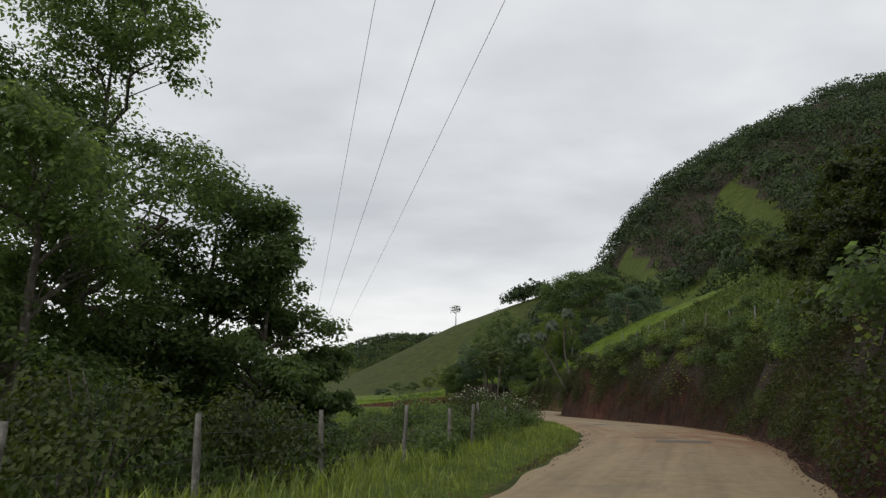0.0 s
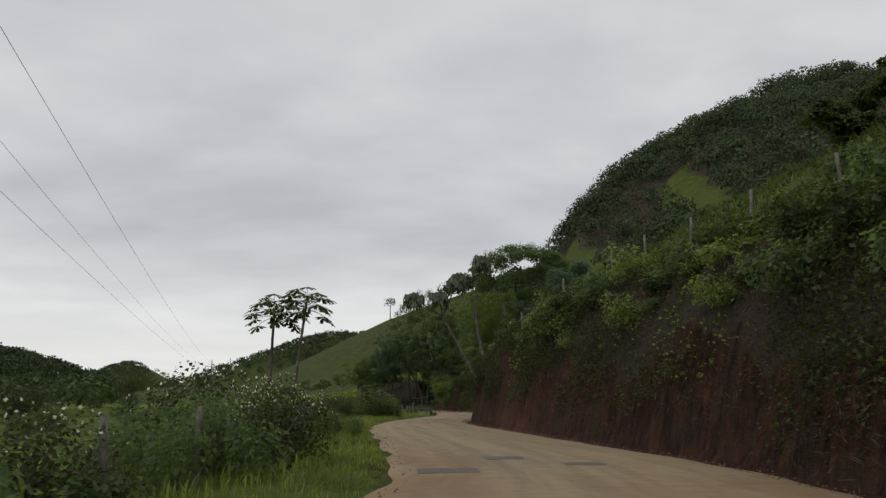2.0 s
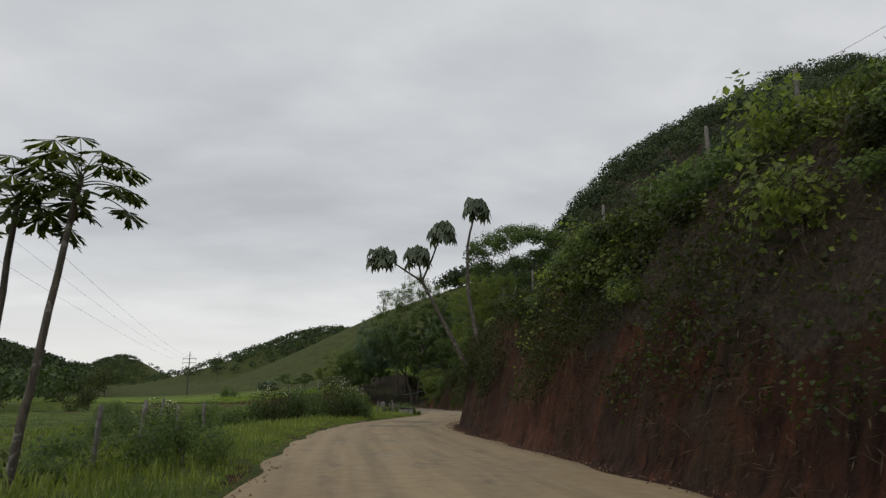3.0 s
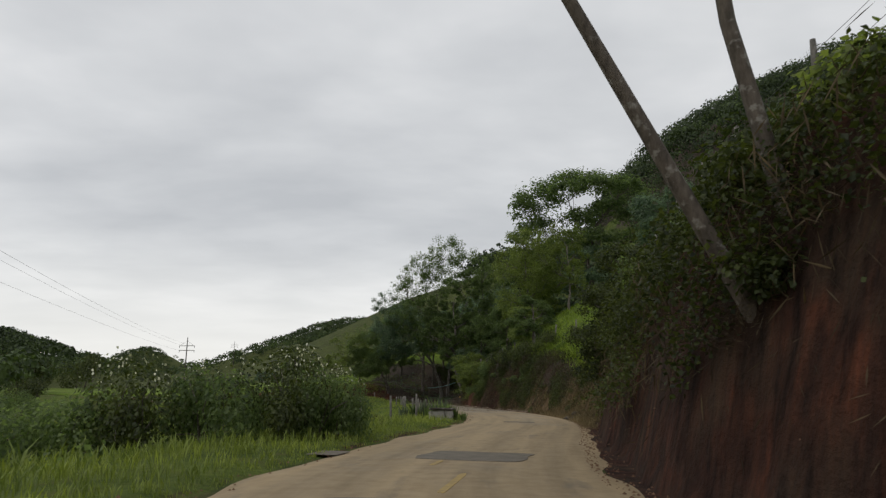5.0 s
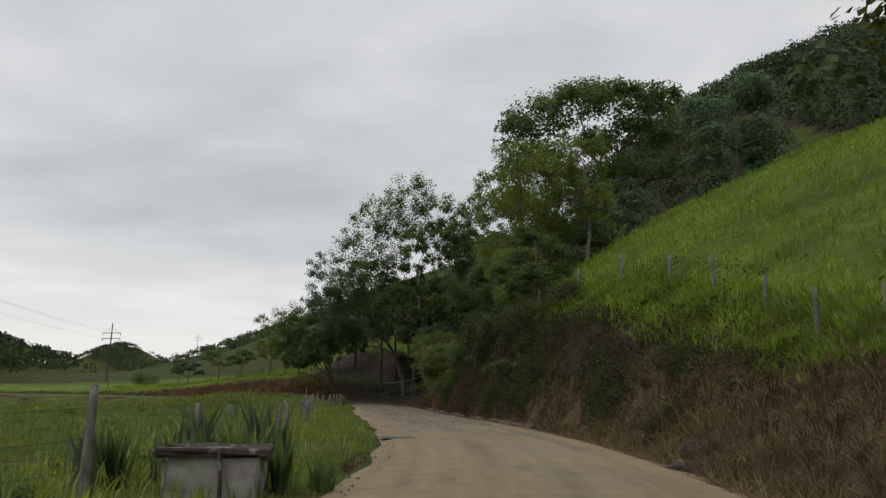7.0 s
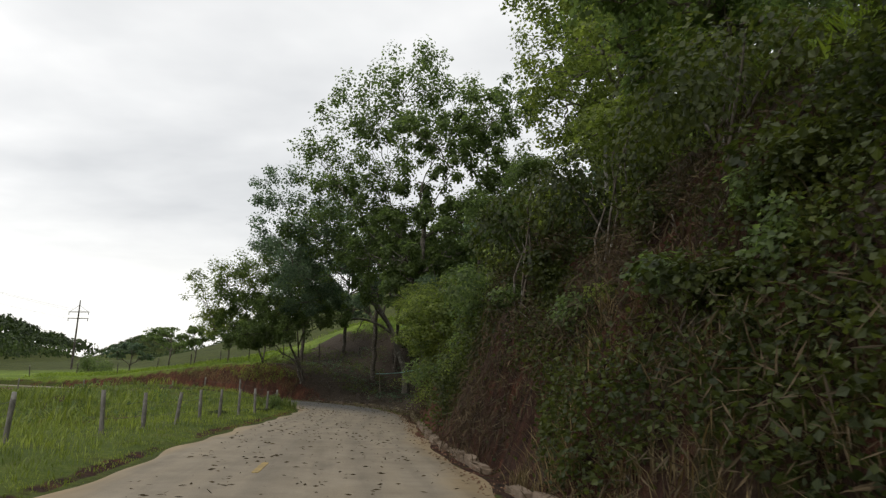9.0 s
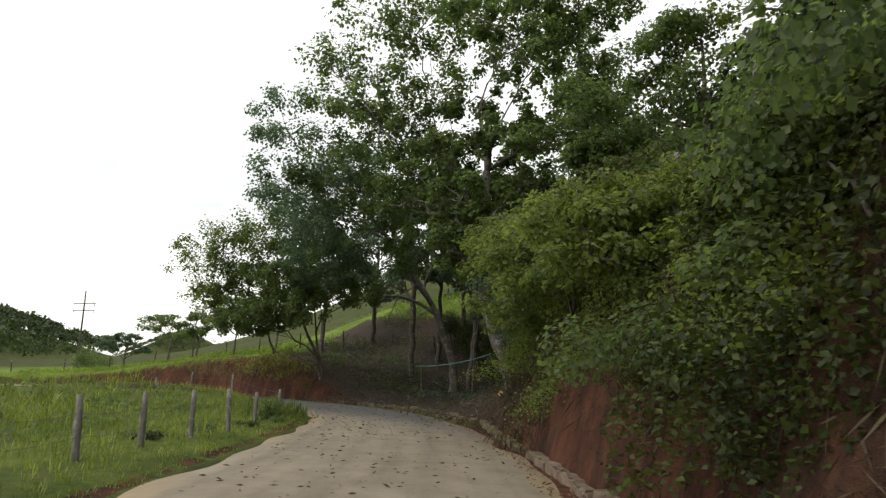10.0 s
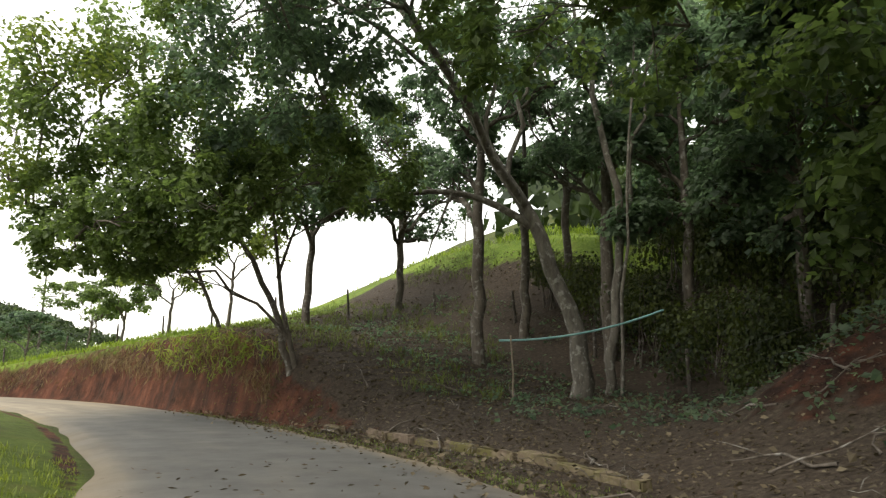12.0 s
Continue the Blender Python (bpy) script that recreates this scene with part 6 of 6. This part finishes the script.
            b = tops[k + 1][0] + tops[k + 1][1] * (w / tops[k + 1][2])
            t = np.linspace(0, 1, 5)[:, None]
            p = a + (b - a) * t
            p[:, 2] -= 0.16 * (t * (1 - t))[:, 0]
            pts3 += list(p[:-1])
        pts3.append(b)
        V, F = tubes([np.c_[np.array(pts3), np.full(len(pts3), 0.004)]], 4)
        part("wire", V, F, WIRE, ob)
    return ob


fl = [2, 5.2, 8.4, 11.5, 14.7, 18, 21.2, 24.5, 28, 31.2, 34.6, 38, 41.2, 44.6, 48, 51.3, 54.6, 58, 61.2, 64.6, 68, 71.2]
fx, fy = beside(np.array(fl), np.array([3.3 + 0.4 * math.sin(k) for k in range(len(fl))]), False)
fence(list(zip(fx, fy)), "weathered wooden post and wire fence along the verge", 1.35, 0.055, seed=2)
fl = [100, 102.6, 105.2, 107.8]
fx, fy = beside(np.array(fl), np.array([4.6, 4.0, 3.2, 2.4]), False)
fence(list(zip(fx, fy)), "leaning wooden posts with wire near the culvert", 1.25, 0.06, seed=3)
fl = [112, 115, 118, 121.5, 125, 128, 131, 134.3, 137.5, 140.5, 143.0]
fx, fy = beside(np.array(fl), np.array([2.75 + 0.3 * math.sin(2 * k) for k in range(len(fl))]), False)
fence(list(zip(fx, fy)), "grey weathered post and wire fence at the field's edge", 0.98, 0.055, (0.3, 0.55, 0.8), seed=4)
fence([(9.15, 145.3), (9.24, 147.5), (9.35, 149.6), (9.3, 152.0), (9.3, 154.2), (9.4, 156.4), (9.55, 158.5), (9.45, 161.1), (8.5, 167.6), (5.0, 173.0), (1.0, 178.6), (-3, 183.5), (-8, 188), (-14, 192.2), (-22, 196)], "old short grey posts round the inside of the bend", 0.95, 0.062, (0.35, 0.7), seed=5)
# fence on top of the right-hand cut
fl = [38, 41.5, 45, 48.5, 52, 55.6, 59, 62.6, 66, 70, 74, 78, 82, 85.6, 88.4, 91.5, 95, 98.5]
fx, fy = beside(np.array(fl), np.array([3.3 - 0.03 * max(0, v - 62) for v in fl]))
fence(list(zip(fx, fy)), "post and barbed wire fence on top of the cut", 1.4, 0.055, (0.5, 0.9, 1.3), seed=6)
fl = [106, 109, 112.4, 115.6, 119, 122.4, 126, 130, 134, 138, 142, 146, 149.5, 152.6, 155.6, 159, 162.5, 166]
fx, fy = beside(np.array(fl), np.array([3.2, 3.3, 3.4, 3.9, 4.6, 5.0, 5.2, 5.0, 4.6, 4.0, 3.2, 2.8, 2.3, 2.2, 2.2, 2.2, 2.3, 2.6]))
fence(list(zip(fx, fy)), "grey post and wire fence at the grass slope's foot", 1.35, 0.065, (0.45, 0.85, 1.2), seed=7)
fence([(19.0, 171.5), (18.8, 175.2), (18.9, 179.2), (17.6, 184), (16, 189), (13.6, 193), (10.2, 195.6), (6.2, 196.6), (2.4, 198), (-1.5, 200), (-5, 202.2), (-9, 205), (-13.5, 207.3), (-18.5, 209), (-24, 210.8), (-30, 212)], "row of dark fence posts on the pasture above the bank", 1.25, 0.06, (0.5, 0.9), DARK_WOOD, seed=8)

# ---- power line ----
def pylon(at, tall, turn, arm, label):
    ob = thing("power_pole", at, label, "power pole", "poles of the power line", turn)
    V, F = tubes([[(0, 0, -0.3, 0.2), (0, 0, tall * 0.5, 0.16), (0, 0, tall, 0.1)]], 10)
    # Backlit silhouette against the sky is put into the pole's dark colour.
    part("pole", V, F, DARK_WOOD, ob)
    for z in (tall - 2.2, tall - 3.4):
        V, F = tubes([[(-arm, 0, z, 0.07), (0, 0.1, z, 0.09), (arm, 0, z, 0.07)]], 6)
        bar = part("crossarm", V, F, POST_WOOD, ob)
        for sx in (-arm * 0.95, arm * 0.95):
            V, F = tubes([[(sx, 0, z - 0.55, 0.05), (sx, 0, z - 0.3, 0.07), (sx, 0, z, 0.04)]], 8)
            part("insulator", V, F, WIRE, bar)
    V, F = tubes([[(-arm * 0.9, 0, tall - 2.2, 0.03), (0, 0, tall - 0.9, 0.03)], [(arm * 0.9, 0, tall - 2.2, 0.03), (0, 0, tall - 0.9, 0.03)]], 4)
    part("brace", V, F, WIRE, ob)


za = z_at(-49.4, 260)
pylon((-49.4, 260, za), 15.2 - za, -15, 2.3, "tall power pole with two crossarms in the valley")
zb2 = z_at(-97, 500)
pylon((-97, 500, zb2), max(31 - zb2, 12), -15, 2.3, "distant power pole with crossarms on the hillside")
pylon((16.5, -60, 0), 20, -15, 2.3, "tall power pole with two crossarms behind the bend")


def cable(a, b, low):
    a, b = np.array(a, float), np.array(b, float)
    t = np.linspace(0, 1, 60)[:, None]
    p = a + (b - a) * t
    p[:, 2] -= low * 4 * (t * (1 - t))[:, 0]
    ob = thing("power_cable", tuple(a), "thin sagging overhead power cable", "cable", "cables of the power line")
    V, F = tubes([np.c_[p - a, np.full(60, 0.010)]], 5)
    part("strand", V, F, WIRE, ob)


cable((18.3, -60, 19.2), (-47.4, 260, 13.0), 5.0)
cable((14.2, -60, 19.6), (-51.0, 260, 13.2), 4.0)
cable((15.4, -60, 14.0), (-50.6, 260, 11.6), 2.8)

# ---- culvert with a plank top and sword-leaved plants ----
cx, cy = 11.75, 109.0
cz = z_at(cx, cy)


def slab(name, size, at, mat, parent, turn=0.0, bevel=0.02, label="", wear=0.012, seed=1):
    """A worn block with rounded edges."""
    r = np.random.default_rng(seed)
    bm = bmesh.new()
    bmesh.ops.create_cube(bm, size=1.0, matrix=Matrix.Diagonal((*size, 1)))
    bmesh.ops.bevel(bm, geom=list(bm.edges), offset=bevel, segments=2, affect="EDGES")
    bmesh.ops.subdivide_edges(bm, edges=[e for e in bm.edges if e.calc_length() > 0.15], cuts=2, use_grid_fill=True)
    for v in bm.verts:
        v.co += Vector(r.normal(size=3)) * wear
    me = bpy.data.meshes.new(name)
    bm.to_mesh(me)
    bm.free()
    me.materials.append(mat)
    ob = new(name, me)
    ob.matrix_basis = pose(*at, 0, 0, turn)
    ob.parent = parent
    return tagged(ob, label)


culvert = thing("culvert_headwall", (cx, cy, -0.02), "small whitewashed concrete culvert wall with a wooden cover", "culvert", turn=8)
slab("wall", (1.05, 0.22, 0.62), (0, 0, 0.25), CONCRETE_PALE, culvert, seed=2)
slab("wall", (0.2, 0.9, 0.55), (-0.5, 0.5, 0.22), CONCRETE, culvert, seed=3)
slab("wall", (0.2, 0.9, 0.55), (0.5, 0.5, 0.22), CONCRETE, culvert, seed=4)
slab("cover_plank", (1.35, 0.4, 0.09), (0, 0.02, 0.62), DARK_WOOD, culvert, 3, 0.02, "dark weathered plank", seed=5)
slab("cover_plank", (1.3, 0.38, 0.08), (0.03, 0.45, 0.61), DARK_WOOD, culvert, -2, 0.02, "dark weathered plank", seed=6)
V, F = tubes([[(0.12, -0.25, -0.2, 0.03), (0.1, -0.2, 0.3, 0.028), (0.06, -0.16, 0.66, 0.024)]], 6)
part("prop", V, F, DARK_WOOD, culvert)


def sword_plant(x, y, tall, n, seed):
    r = np.random.default_rng(seed)
    ob = thing("sword_leaved_plant", (x, y, z_at(x, y) - 0.05), "clump of stiff grey-green sword-shaped leaves", "plant", "sword-leaved plants by the culvert")
    V, F = [], []
    for k in range(n):
        a, ln = r.uniform(0, 6.28), tall * r.uniform(0.6, 1.1)
        o = np.array([math.cos(a), math.sin(a), 0]) * r.uniform(0.1, 0.45) * ln
        s = np.array([-math.sin(a), math.cos(a), 0]) * 0.028 * (0.6 + tall)
        b = r.normal(size=3) * np.array([0.09, 0.09, 0])
        up = np.array([0, 0, ln])
        i = len(V)
        V += [b - s * 0.7, b + s * 0.7, b + o * 0.4 + up * 0.55 + s, b + o + up, b + o * 0.4 + up * 0.55 - s]
        F.append((i, i + 1, i + 2, i + 3, i + 4))
    part("leaves", V, F, LEAF_GREY if seed % 2 else LEAF_MID, ob, smooth=False)


for k, (x, y, h, n) in enumerate(((10.3, 109.7, 0.9, 40), (10.8, 111.4, 1.1, 40), (11.1, 109.9, 0.8, 36), (9.7, 110.4, 0.8, 30), (11.9, 110.1, 0.95, 46), (11.3, 110.6, 0.9, 40), (12.4, 109.7, 0.75, 34), (12.0, 111.2, 1.1, 40), (12.9, 110.3, 0.55, 26), (10.6, 110.8, 0.7, 30), (11.5, 112.0, 1.2, 18))):
    sword_plant(x, y, h, n, 200 + k)

# ---- odds and ends along the road ----
def patch(x, y, lx, ly, turn, mat, label, seed, name="asphalt_patch"):
    """A thin irregular sheet lying on the road."""
    r = np.random.default_rng(seed)
    ob = thing(name, (x, y, 0.0), label, "road patch", turn=turn)
    bm = bmesh.new()
    ring, n = [], 56
    for k in range(n):
        a = 2 * math.pi * k / n
        c, s = math.cos(a), math.sin(a)
        q = (abs(c) ** 9 + abs(s) ** 9) ** (-1 / 9)
        q *= 1 + 0.03 * math.sin(5 * a + seed) + r.uniform(-0.025, 0.025)
        ring.append(bm.verts.new((c * q * lx / 2, s * q * ly / 2, 0.0)))
    f = bm.faces.new(ring)
    ext = bmesh.ops.extrude_face_region(bm, geom=[f])
    bmesh.ops.translate(bm, verts=[v for v in ext["geom"] if isinstance(v, bmesh.types.BMVert)], vec=(0, 0, 0.006))
    me = bpy.data.meshes.new("sheet")
    bm.to_mesh(me)
    bm.free()
    me.materials.append(mat)
    o = new("sheet", me)
    # follow the camber
    row, off = place_on_course(x, y)
    o.location.z = 0.02 + 0.035 * (1 - min(1, abs(off[0] / HALF[row[0]])) ** 2) - 0.001
    o.parent = ob


for k, (x, y, lx, ly, turn) in enumerate(((8.9, 26.4, 1.9, 1.6, -15), (8.7, 29.2, 1.6, 0.9, -12), (9.2, 44.2, 1.7, 1.0, -4), (10.6, 47.2, 1.0, 0.9, 0), (12.1, 45.3, 0.9, 0.7, 0), (11.5, 87.6, 2.3, 2.2, -18), (10.2, 80.6, 2.6, 1.2, -8), (15.5, 107.2, 1.5, 1.0, -10), (8.2, 88.5, 0.8, 1.1, -12), (14.2, 121.0, 1.4, 0.9, 8))):
    patch(x, y, lx, ly, turn, PATCH, "dark repaired asphalt patch in the worn road", 300 + k)
for k, (x, y, lx, ly, turn) in enumerate(((10.75, 83.0, 0.12, 2.4, -12), (15.55, 129.0, 0.12, 1.6, 9), (15.2, 131.3, 0.12, 1.8, 9), (14.7, 135.2, 0.11, 1.2, 7), (14.2, 139.8, 0.11, 1.4, 6), (10.6, 86.0, 0.11, 0.9, -14))):
    patch(x, y, lx, ly, turn, YELLOW, "worn remnant of the yellow centre line", 340 + k, "centre_line_mark")


def stone(x, y, s, seed, mat=STONE, label="rough earthy stone at the road's edge", name="stone", z=None, flat=0.7):
    r = np.random.default_rng(seed)
    ob = thing(name, (x, y, (z_at(x, y) if z is None else z) - s * 0.15), label, "stone", turn=r.uniform(0, 360))
    bm = bmesh.new()
    bmesh.ops.create_icosphere(bm, subdivisions=2, radius=s / 2)
    ph = r.uniform(0, 6, 3)
    for v in bm.verts:
        v.co *= 1 + 0.22 * math.sin(v.co.x * 7 / s + ph[0]) * math.sin(v.co.y * 6 / s + ph[1]) + 0.1 * math.sin(v.co.z * 11 / s + ph[2])
        v.co.z *= flat
        v.co.x *= 1.3
    me = bpy.data.meshes.new("lump")
    bm.to_mesh(me)
    bm.free()
    me.materials.append(mat)
    new("lump", me).parent = ob


stone(19.55, 113.3, 0.8, 1, DARK_WOOD, "dark rounded boulder in the straw-covered bank", flat=0.95)
stone(20.2, 114.6, 0.7, 2, DARK_WOOD, "dark hollowed boulder in the straw-covered bank", flat=0.9)
r9 = np.random.default_rng(77)
# kerb of cast blocks along the gutter, mossy towards the bend
def moss_build(t, b):
    n = nz(t, 6.0, 5.0, 0.65)
    col = ramp(t, n, (0.3, (0.085, 0.060, 0.042)), (0.7, (0.20, 0.155, 0.115)))
    green = ramp(t, nz(t, 1.3, 5.0, 0.7), (0.42, (0, 0, 0)), (0.6, (0.85, 0.85, 0.85)))
    to_base(t, b, mixc(t, green, col, (0.105, 0.098, 0.030)))
    bump(t, b, n, 0.5, 0.02)


KERB_MOSS = material("mossy_kerb_concrete", moss_build, 0.95)
KERB_BARE = plain("earthy_kerb_concrete", (0.11, 0.08, 0.055), (0.25, 0.19, 0.14), 5.0)
ks = np.where((MID[:, 1] > 128) & (S < along[29] + 1))[0]
kerb = thing("kerb", (0, 0, 0), "low earth-stained concrete kerb with moss along the gutter", "kerb")
for k in range(0, len(ks) - 2, 2):
    i, j = ks[k], ks[k + 2]
    o = 0.22 + 1.02 * SHOULDER[i] + 0.05 * math.sin(k * 1.7)
    a, b = MID[i] + NORM[i] * (HALF[i] + o), MID[j] + NORM[j] * (HALF[j] + o)
    if r9.uniform() < 0.12:
        continue
    m = (a + b) / 2
    d = b - a
    slab("kerb_block", (0.2, float(np.hypot(*d)) * 0.97, 0.2), (m[0], m[1], 0.02 + r9.uniform(-0.05, 0.015)), KERB_MOSS if m[1] > 154 else KERB_BARE, kerb, math.degrees(math.atan2(-d[0], d[1])) + r9.uniform(-3, 3), 0.03, wear=0.014, seed=400 + k)
# clods and crumbs of red earth along both edges
for y0, y1, right, n, sd in ((4, 60, True, 1100, 1), (60, 110, True, 1200, 2), (4, 120, False, 700, 3), (105, 125, True, 700, 4), (125, 166, True, 800, 5)):
    r = np.random.default_rng(500 + sd)
    gx, gy = beside(r.uniform(y0, y1, n), np.abs(r.normal(0, 0.45, n)) - 0.45, right)
    s = r.uniform(0.008, 0.034, n)
    d = np.array([(1, 0, 0), (0, 1, 0), (-1, 0, 0), (0, -1, 0), (0, 0, 1)], float)
    base = np.stack([gx, gy, np.maximum(height(gx, gy), 0.0) + 0.012], 1)
    V = base[:, None] + d[None] * s[:, None, None] * r.uniform(0.6, 1.3, (n, 5, 1))
    k = np.arange(n)[:, None, None] * 5
    F = (k + np.array([[0, 1, 4], [1, 2, 4], [2, 3, 4], [3, 0, 4]])[None]).reshape(-1, 3)
    tagged(mesh_of("earth_crumbs", V.reshape(-1, 3), F, RED_CLAY, False), "crumbs of red earth scattered along the road's edge", "earth", kind="stuff")
# dead leaves and twigs on the road near the bend
n = 1500
r = np.random.default_rng(91)
ys, ds = r.uniform(128, 176, n), -r.uniform(0, 5, n)
gx, gy = beside(ys, ds)
V, F = leaf_cloud(np.stack([gx, gy, np.full(n, 0.062)], 1), 0.11, 92, 0, 0.11, 0.1)
tagged(mesh_of("fallen_leaves", V, F, ROOTS, False), "dry leaves and twigs scattered over the road", "leaves", kind="stuff")
n = 13000
ys, ds = r.uniform(165, 186, n), r.uniform(-0.3, 9, n)
gx, gy = beside(ys, ds)
V, F = leaf_cloud(np.stack([gx, gy, height(gx, gy) + 0.02], 1), 0.07, 93, 0, 0.3, 0.35)
tagged(mesh_of("fallen_leaves", V, F, LITTER, False), "leaf litter under the grove", "leaves", kind="stuff")
# fallen branches
for k in range(46):
    x, y = beside(r.uniform(167, 184), r.uniform(0.1, 6.5))
    x, y = float(x[0]), float(y[0])
    ln, a = r.uniform(0.5, 1.9), r.uniform(0, 6.28)
    ob = thing("fallen_branch", (x, y, z_at(x, y) + 0.03), "dry fallen branch in the leaf litter", "branch", "fallen branches under the grove")
    ex, ey = math.cos(a) * ln, math.sin(a) * ln
    line = bend((0, 0, 0), (ex, ey, z_at(x + ex, y + ey) - z_at(x, y) + r.uniform(0, 0.15)), r.uniform(0.012, 0.03), 0.006, 0.06, 6, 0.05, r)
    m = line[3, :3]
    V, F = tubes([line, bend(m, m + np.array([math.cos(a + 0.7), math.sin(a + 0.7), 0.25]) * ln * 0.35, 0.012, 0.004, 0.02, 4)], 5)
    part("stick", V, F, BARK, ob)
# turquoise hose slung from a stake
hx, hy = 13.0, 184.2
hz = z_at(hx, hy)
hose = thing("water_hose", (hx, hy, hz), "faded turquoise hose slung from a thin stake", "hose")
V, F = tubes([[(0, 0, -0.2, 0.03), (0.02, 0, 0.7, 0.027), (-0.04, 0, 2.42 - hz, 0.022)]], 6)
part("stake", V, F, STICK, hose)
V, F = tubes([bend((-0.35, 0, 2.28 - hz), (4.3, 0.9, 3.2 - hz), 0.03, 0.03, -0.22, 14)], 8)
part("tube", V, F, HOSE, hose)
# cut log end
log = thing("cut_log", (16.84, 168.75, z_at(16.84, 168.75) + 0.1), "short cut log with a bright yellow sawn face", "log", turn=-16)
V, F = tubes([[(0, 0, 0, 0.12), (0.01, 0.25, 0.02, 0.122), (0.02, 0.5, 0.05, 0.125)]], 10)
part("stem", V, F, BARK, log)
bm = bmesh.new()
bmesh.ops.create_circle(bm, cap_ends=True, segments=14, radius=0.118, matrix=pose(0, -0.006, 0, 90, 0, 0))
me = bpy.data.meshes.new("sawn_face")
bm.to_mesh(me)
bm.free()
me.materials.append(CUT_WOOD)
new("sawn_face", me).parent = log
# lone thin tree on the grassy hill's crest
lt = z_at(7.5, 391)
tree("tree", (7.5, 391, lt - 0.5), "lone thin bare-branched tree on the grassy hilltop", [(0, 0, 0, 0.3), (0.1, 0, 5, 0.2), (0.2, 0, 8, 0.12)], [(0, 0, 10, 3.2, 3.2, 2.2, 26), (1.5, 0, 8.5, 2, 2, 1.5, 10), (-1.8, 0, 8.2, 2, 2, 1.5, 10)], 0.4, 0.5, LEAF_GREY, BARK_PALE, 95, per=7)

# ---- litter under the grove ----
def in_grove(n, d0, d1, power=1.0):
    """Plan points on the ground to the right of the bend."""
    good = np.where((S > along[26]) & (S < along[30] + 3))[0]
    k = rng.choice(good, n)
    o = HALF[k] + d0 + (d1 - d0) * rng.uniform(0, 1, n) ** power
    return MID[k, 0] + o * NORM[k, 0] + rng.normal(size=n) * 0.4, MID[k, 1] + o * NORM[k, 1] + rng.normal(size=n) * 0.4


x, y = in_grove(3600, -0.6, 11, 1.6)
p = np.stack([x, y, height(x, y) + 0.03 + 0.05 * rng.uniform(0, 1, len(x)) ** 2], 1)
p[:, 2] = np.maximum(p[:, 2], 0.06)
V, F = leaf_cloud(p, 0.10, 51, 0.0, 0.4, 0.3, np.tile([0, 0, 1.0], (len(x), 1)))
tagged(mesh_of("leaf_litter", V, F, LITTER, False), "dry fallen leaves strewn under the grove", "leaf litter", kind="stuff")
# brushwood: bent dry twigs in loose heaps
x, y = in_grove(22, 0.5, 3.2)
twigs = []
for cx, cy in zip(x, y):
    for _ in range(rng.integers(5, 13)):
        a, ln = rng.uniform(0, 2 * math.pi), rng.uniform(0.25, 0.8)
        ax, ay = cx + rng.normal() * 0.45, cy + rng.normal() * 0.45
        bx, by = ax + ln * math.cos(a), ay + ln * math.sin(a)
        twigs.append(bend((ax, ay, z_at(ax, ay) + 0.03), (bx, by, z_at(bx, by) + rng.uniform(0.03, 0.25)), rng.uniform(0.004, 0.009), 0.003, 0.05, 5, 0.03, rng))
V, F = tubes(twigs, 4)
tagged(mesh_of("brushwood", V, F, DARK_WOOD, False), "heaps of dry twigs lying on the leaf mould", "brushwood", kind="stuff")
# low weeds and moss along the edge of the bend
x, y = in_grove(2600, -0.15, 0.7)
tufts_of_grass("edge_moss", x, y, rng.uniform(0.03, 0.09, len(x)), GRASS_BANK, 6, 52, 1.2, 0.011, "yellowish moss and low grass along the road's edge")
x, y = in_grove(900, 4, 12)
p = np.stack([x, y, height(x, y) + 0.05], 1)
p = (p[:, None] + rng.normal(size=(len(x), 9, 3)) * np.array([0.16, 0.16, 0.07])).reshape(-1, 3)
V, F = leaf_cloud(p, 0.13, 53, 0.0, 0.36, 0.5)
tagged(mesh_of("grove_weeds", V, F, LEAF_DARK, False), "sparse dark weeds on the shaded ground", "weeds", kind="stuff")
n = 2600
x, y = rng.uniform(1, 13, n), rng.uniform(184, 204, n)
row, off = place_on_course(x, y)
d = off - HALF[row]
sel = (d > 1.0) & (d < 15.5) & (lumps(x, y, 1.6, 5) > -0.15)
tufts_of_grass("slope_grass", x[sel], y[sel], rng.uniform(0.12, 0.4, sel.sum()), GRASS_BANK, 6, 54, 1.1, 0.012, "dark thin grass on the shaded slope of the grove")
n = 9000
x, y = rng.uniform(1, 18, n), rng.uniform(183, 203, n)
row, off = place_on_course(x, y)
sel = (off - HALF[row] > 0.8) & (off - HALF[row] < 15)
x, y = x[sel], y[sel]
V, F = leaf_cloud(np.stack([x, y, height(x, y) + 0.03], 1), 0.11, 55, 0.0, 0.36, 0.35)
tagged(mesh_of("leaf_litter", V, F, LITTER, False), "brown fallen leaves on the slope of the grove", "leaf litter", kind="stuff")
